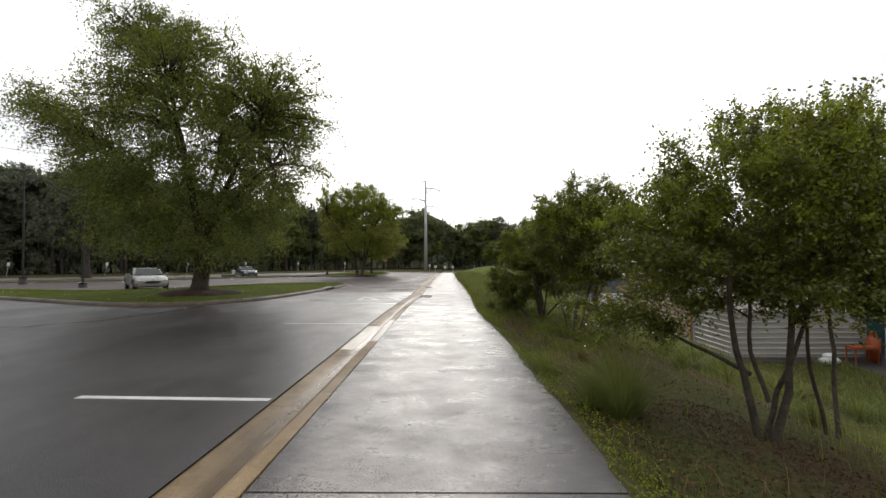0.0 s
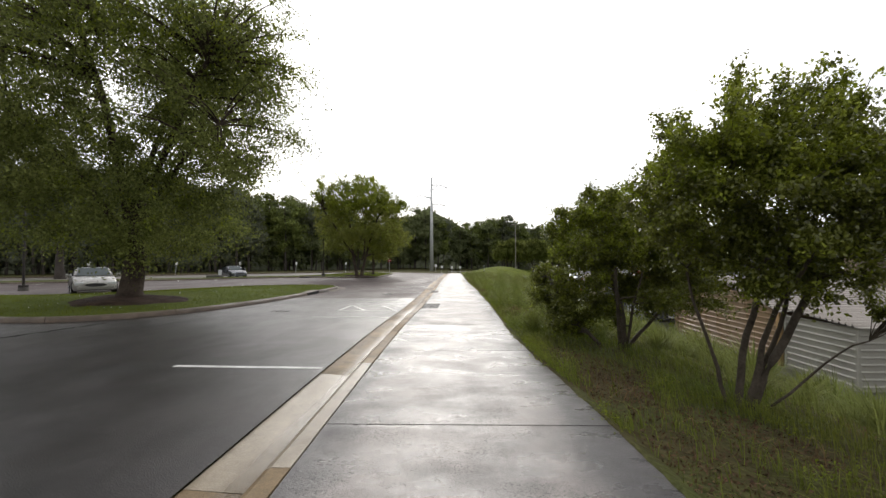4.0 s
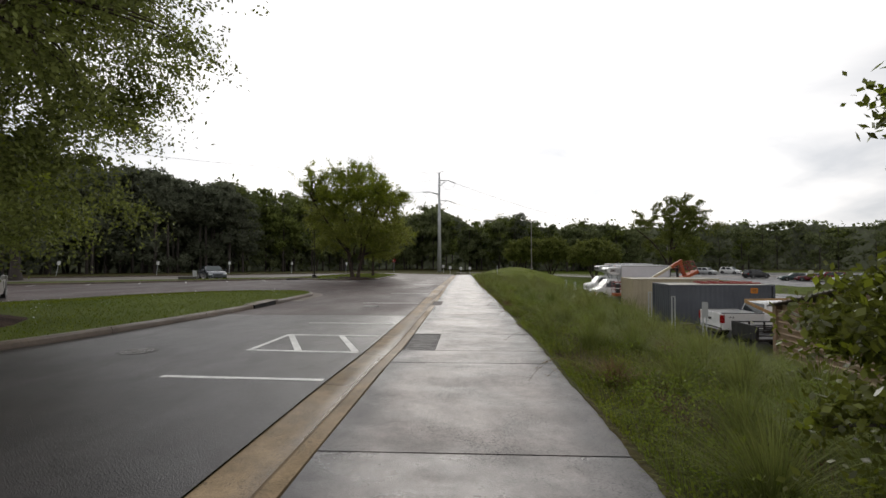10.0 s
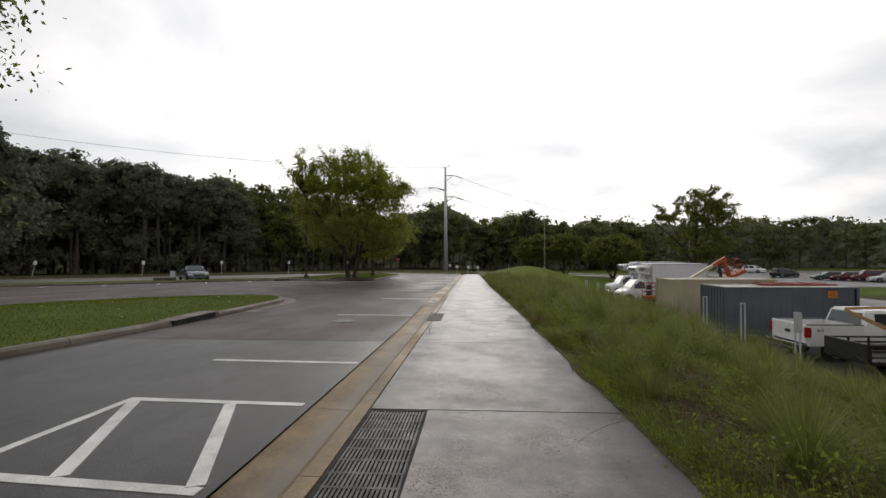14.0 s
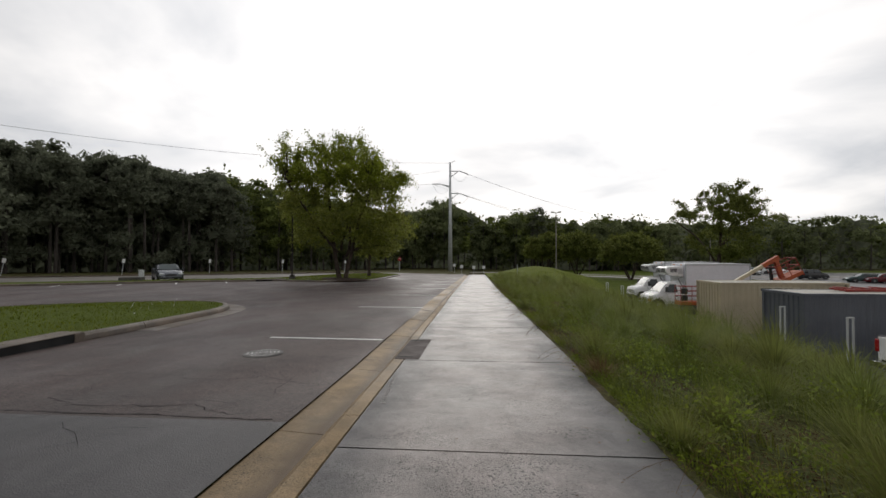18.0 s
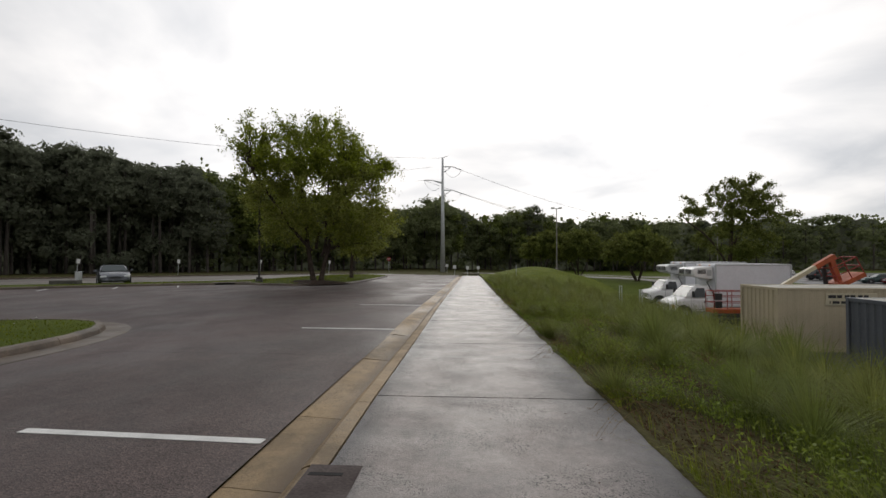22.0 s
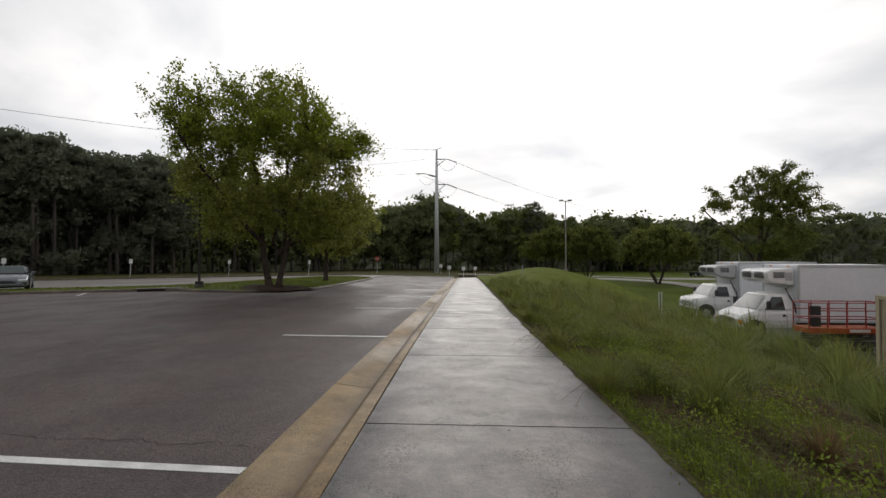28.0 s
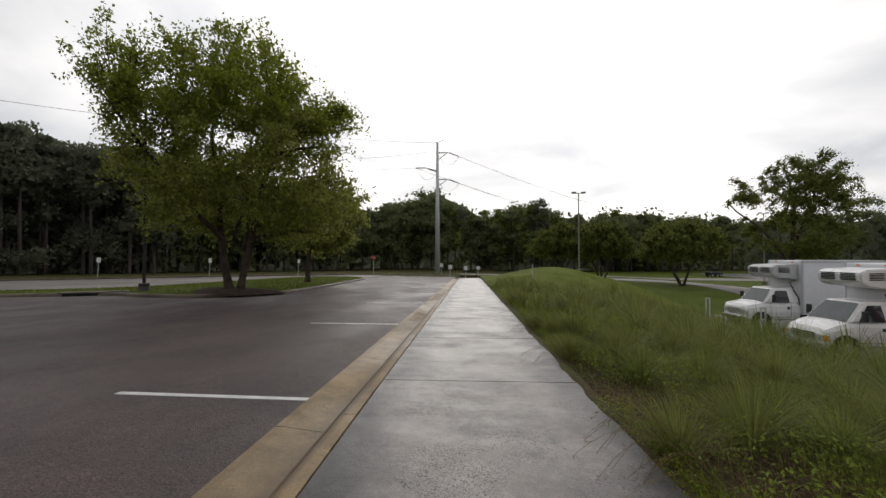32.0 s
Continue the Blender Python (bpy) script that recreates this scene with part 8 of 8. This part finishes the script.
tagged(arrays("seed_stalks", v, f, [M["straw"]]), "thin bowed grass stalks hanging over the walk", "grass", kind="stuff")
v, f = leaf_quads(np.concatenate(heads), 0.0045, 0.0, long=3.5, r=rs_)
tagged(arrays("seed_heads", v, f, [M["straw"]]), "wispy dry seed heads hanging over the walk", "grass", kind="stuff")

# Low broad weeds: rosettes in drifts, thickest along the walk's edge.
rw = np.random.default_rng(72)
ros = np.stack([np.abs(rw.normal(size=520)) * 0.16, rw.uniform(-0.5, 46, 520)], -1)
ros[:, 0] += right_edge(ros[:, 1])
ros = np.concatenate([ros, np.stack([rw.uniform(1.3, 5.0, 700), rw.uniform(0, 46, 700)], -1)])
ros = ros[~bare(ros[:, 0] + 0.06, ros[:, 1])]
ros = ros[patch_noise(ros[:, 0] * 1.6, ros[:, 1] * 1.3, 8.0) > np.where(ros[:, 0] < 1.7, -0.15, 0.2)]
more_ = rw.uniform(1.2, 5.4, 70)
ros = np.concatenate([ros, np.stack([right_edge(more_) + 0.03 + np.abs(rw.normal(size=70)) * 0.10, more_], -1)])
k_ = 26
cen_ = np.repeat(ros, k_, 0) + rw.normal(size=(len(ros) * k_, 2)) * 0.075
tall_ = np.repeat(rw.uniform(0.05, 0.2, len(ros)), k_)
zz = np.where(cen_[:, 0] < right_edge(cen_[:, 1]) + 0.02, [lot(0, y) + STEP for y in cen_[:, 1]], ground_z(cen_[:, 0], cen_[:, 1])) + 0.012 + rw.uniform(0, 1, len(cen_)) * tall_
v, f = leaf_quads(np.column_stack([cen_, zz]), 0.0135, 0.0, up=1.2, long=2.2, r=rw)
tagged(arrays("weeds", v, f, [M["weed"]]), "low bright green weeds spilling over the walk's edge", "weeds", kind="stuff")
# A carpet of small weeds between the tussocks and along the walk.
rc = np.random.default_rng(173)
mat_ = np.stack([0.05 + np.abs(rc.normal(size=2600)) * 0.75, rc.uniform(0, 47, 2600)], -1)
mat_[:, 0] += right_edge(mat_[:, 1])
mat_ = mat_[(patch_noise(mat_[:, 0] * 1.3, mat_[:, 1] * 1.1, 4.4) > 0.0) & ~bare(mat_[:, 0], mat_[:, 1])]
k_ = 34
cen_ = np.repeat(mat_, k_, 0) + rc.normal(size=(len(mat_) * k_, 2)) * 0.06
zz = ground_z(cen_[:, 0], cen_[:, 1]) + 0.02 + rc.uniform(0, 1, len(cen_)) * np.repeat(rc.uniform(0.05, 0.17, len(mat_)), k_)
v, f = leaf_quads(np.column_stack([cen_, zz]), 0.0125, 0.0, up=1.4, long=1.9, r=rc)
tagged(arrays("weeds", v, f, [M["weed"]]), "carpet of small yellow-green weeds between the tussocks", "weeds", kind="stuff")
M["leafy"] = material("mid_green_weed_leaves", (0.15, 0.205, 0.03), 0.6, second=(0.19, 0.225, 0.034), big=0.6, fine=4, amount=0.3, bump=0, island=0.4, trans=0.4, spec=0.15)
# Leafy weeds standing knee-high between the tussocks.
rv = np.random.default_rng(91)
shrub = np.stack([1.45 + np.abs(rv.normal(size=130)) * 1.3, rv.uniform(13, 47, 130)], -1)
k_ = 170
high = np.repeat(rv.uniform(0.25, 0.6, len(shrub)), k_)
up_z = rv.uniform(0.05, 1, len(shrub) * k_) ** 0.7
cen_ = np.repeat(shrub, k_, 0) + rv.normal(size=(len(shrub) * k_, 2)) * (0.05 + 0.11 * up_z)[:, None]
v, f = leaf_quads(np.column_stack([cen_, ground_z(cen_[:, 0], cen_[:, 1]) + up_z * high]), 0.017, -0.2, up=0.8, long=2.2, r=rv)
tagged(arrays("leafy_weeds", v, f, [M["leafy"]]), "bright green leafy weeds between the tussocks", "weeds", kind="stuff")
# Coarse mulch chips.
ch = np.concatenate([scatter(10000, 1.3, 6.5, -1, 46, 79, lambda x, y, r: patch_noise(x, y, 1.0) < 0.15), scatter(120000, 1.27, 4.4, -1, 48, 81, lambda x, y, r: bare(x, y))])
v, f = leaf_quads(ch + np.array([0, 0, 0.018]), 0.011, 0.0, up=0.9, long=3.4, r=np.random.default_rng(80))
tagged(arrays("mulch_chips", v, f, [M["chips"]]), "brown bark mulch chips on the bank", "mulch", kind="stuff")
# Fallen leaves and bark under the small trees.
lt = scatter(2500, 1.5, 6.5, -1, 15, 75)
v, f = leaf_quads(lt + np.array([0, 0, 0.02]), 0.03, 0.0, up=3.0, long=1.5, r=np.random.default_rng(76))
tagged(arrays("leaf_litter", v, f, [M["chips"]]), "brown leaf litter under the small trees", "leaf litter", kind="stuff")

# A few fallen leaves lying on the wet walk and in the gutter.
rl_ = np.random.default_rng(207)
lx_, ly_ = np.concatenate([rl_.uniform(-0.9, 1.15, 60), rl_.uniform(0.75, 1.2, 40)]), rl_.uniform(1, 46, 100)
v, f = leaf_quads(np.column_stack([lx_ + bow(ly_), ly_, lot_z(0 * ly_, ly_) + STEP + 0.006]), 0.017, 0.0, up=9.0, long=1.6, r=rl_)
v[:, 2] = np.repeat(lot_z(0 * ly_, ly_) + STEP, 4) + 0.004 + rl_.uniform(0, 0.005, len(v))
tagged(arrays("fallen_leaves", v, f, [M["chips"]]), "scattered small brown leaves on the wet walk", "leaf litter", kind="stuff")

# Short lawn on the islands and clover in it.
for line, height, n, sd, w in ((ISLANDS[0][0], ISLANDS[0][1], 52000, 81, 0.014), (ISLANDS[1][0], ISLANDS[1][1], 30000, 82, 0.03)):
    rr_ = np.random.default_rng(sd)
    lo, hi = line.min(0), line.max(0)
    q = rr_.uniform([max(lo[0], -26), lo[1]], hi, (n, 2))
    q = q[inside(line, q[:, 0], q[:, 1])]
    q = q[edge_far(line, q[:, 0], q[:, 1]) > 0.2]
    q = q[np.linalg.norm(q - np.array([-11.5, 19.4]), axis=1) > 1.9]
    ft = np.column_stack([q, height(q[:, 0], q[:, 1]) - 0.01])
    blades("lawn_grass", ft, np.full(len(ft), 0.075 if sd == 81 else 0.12), np.full(len(ft), w), 0.5, M["lawn"], "short mown grass of the island", sd + 5, wind=(0, 0))
    if sd == 81:
        c = q[(patch_noise(q[:, 0] * 1.5, q[:, 1] * 1.5, 2.0) > 0.35)][:160]
        cz = np.column_stack([c, height(c[:, 0], c[:, 1]) + 0.07])
        v, f = leaf_quads(cz, 0.028, 0.0, up=2.0, long=1.0, r=rr_)
        tagged(arrays("clover_flowers", v, f, [M["sign"]]), "white clover flowers in the lawn", "flowers", kind="stuff")

# Chalk marks at the walk's edge.
rm = np.random.default_rng(95)
M["chalk"] = material("faded_chalk", (0.36, 0.35, 0.33), 0.8, second=(0.25, 0.24, 0.23), big=20, fine=90, amount=0.3, bump=0)
for k in range(15):
    y = 24.2 + 0.062 * k + rm.uniform(-0.008, 0.008)
    bm = bmesh.new()
    z = lot(0, y) + STEP
    x0, w = -0.93 - 0.0045 * k, rm.uniform(0.02, 0.05)
    quad(bm, [(x0, y, z + 0.003), (x0 + w, y, z + 0.003), (x0 + w, y + 0.026, z + 0.003), (x0, y + 0.026, z + 0.003)], 0.001)
    part("paint_mark", bm, M["chalk"], pavement, "small white unreadable paint mark")
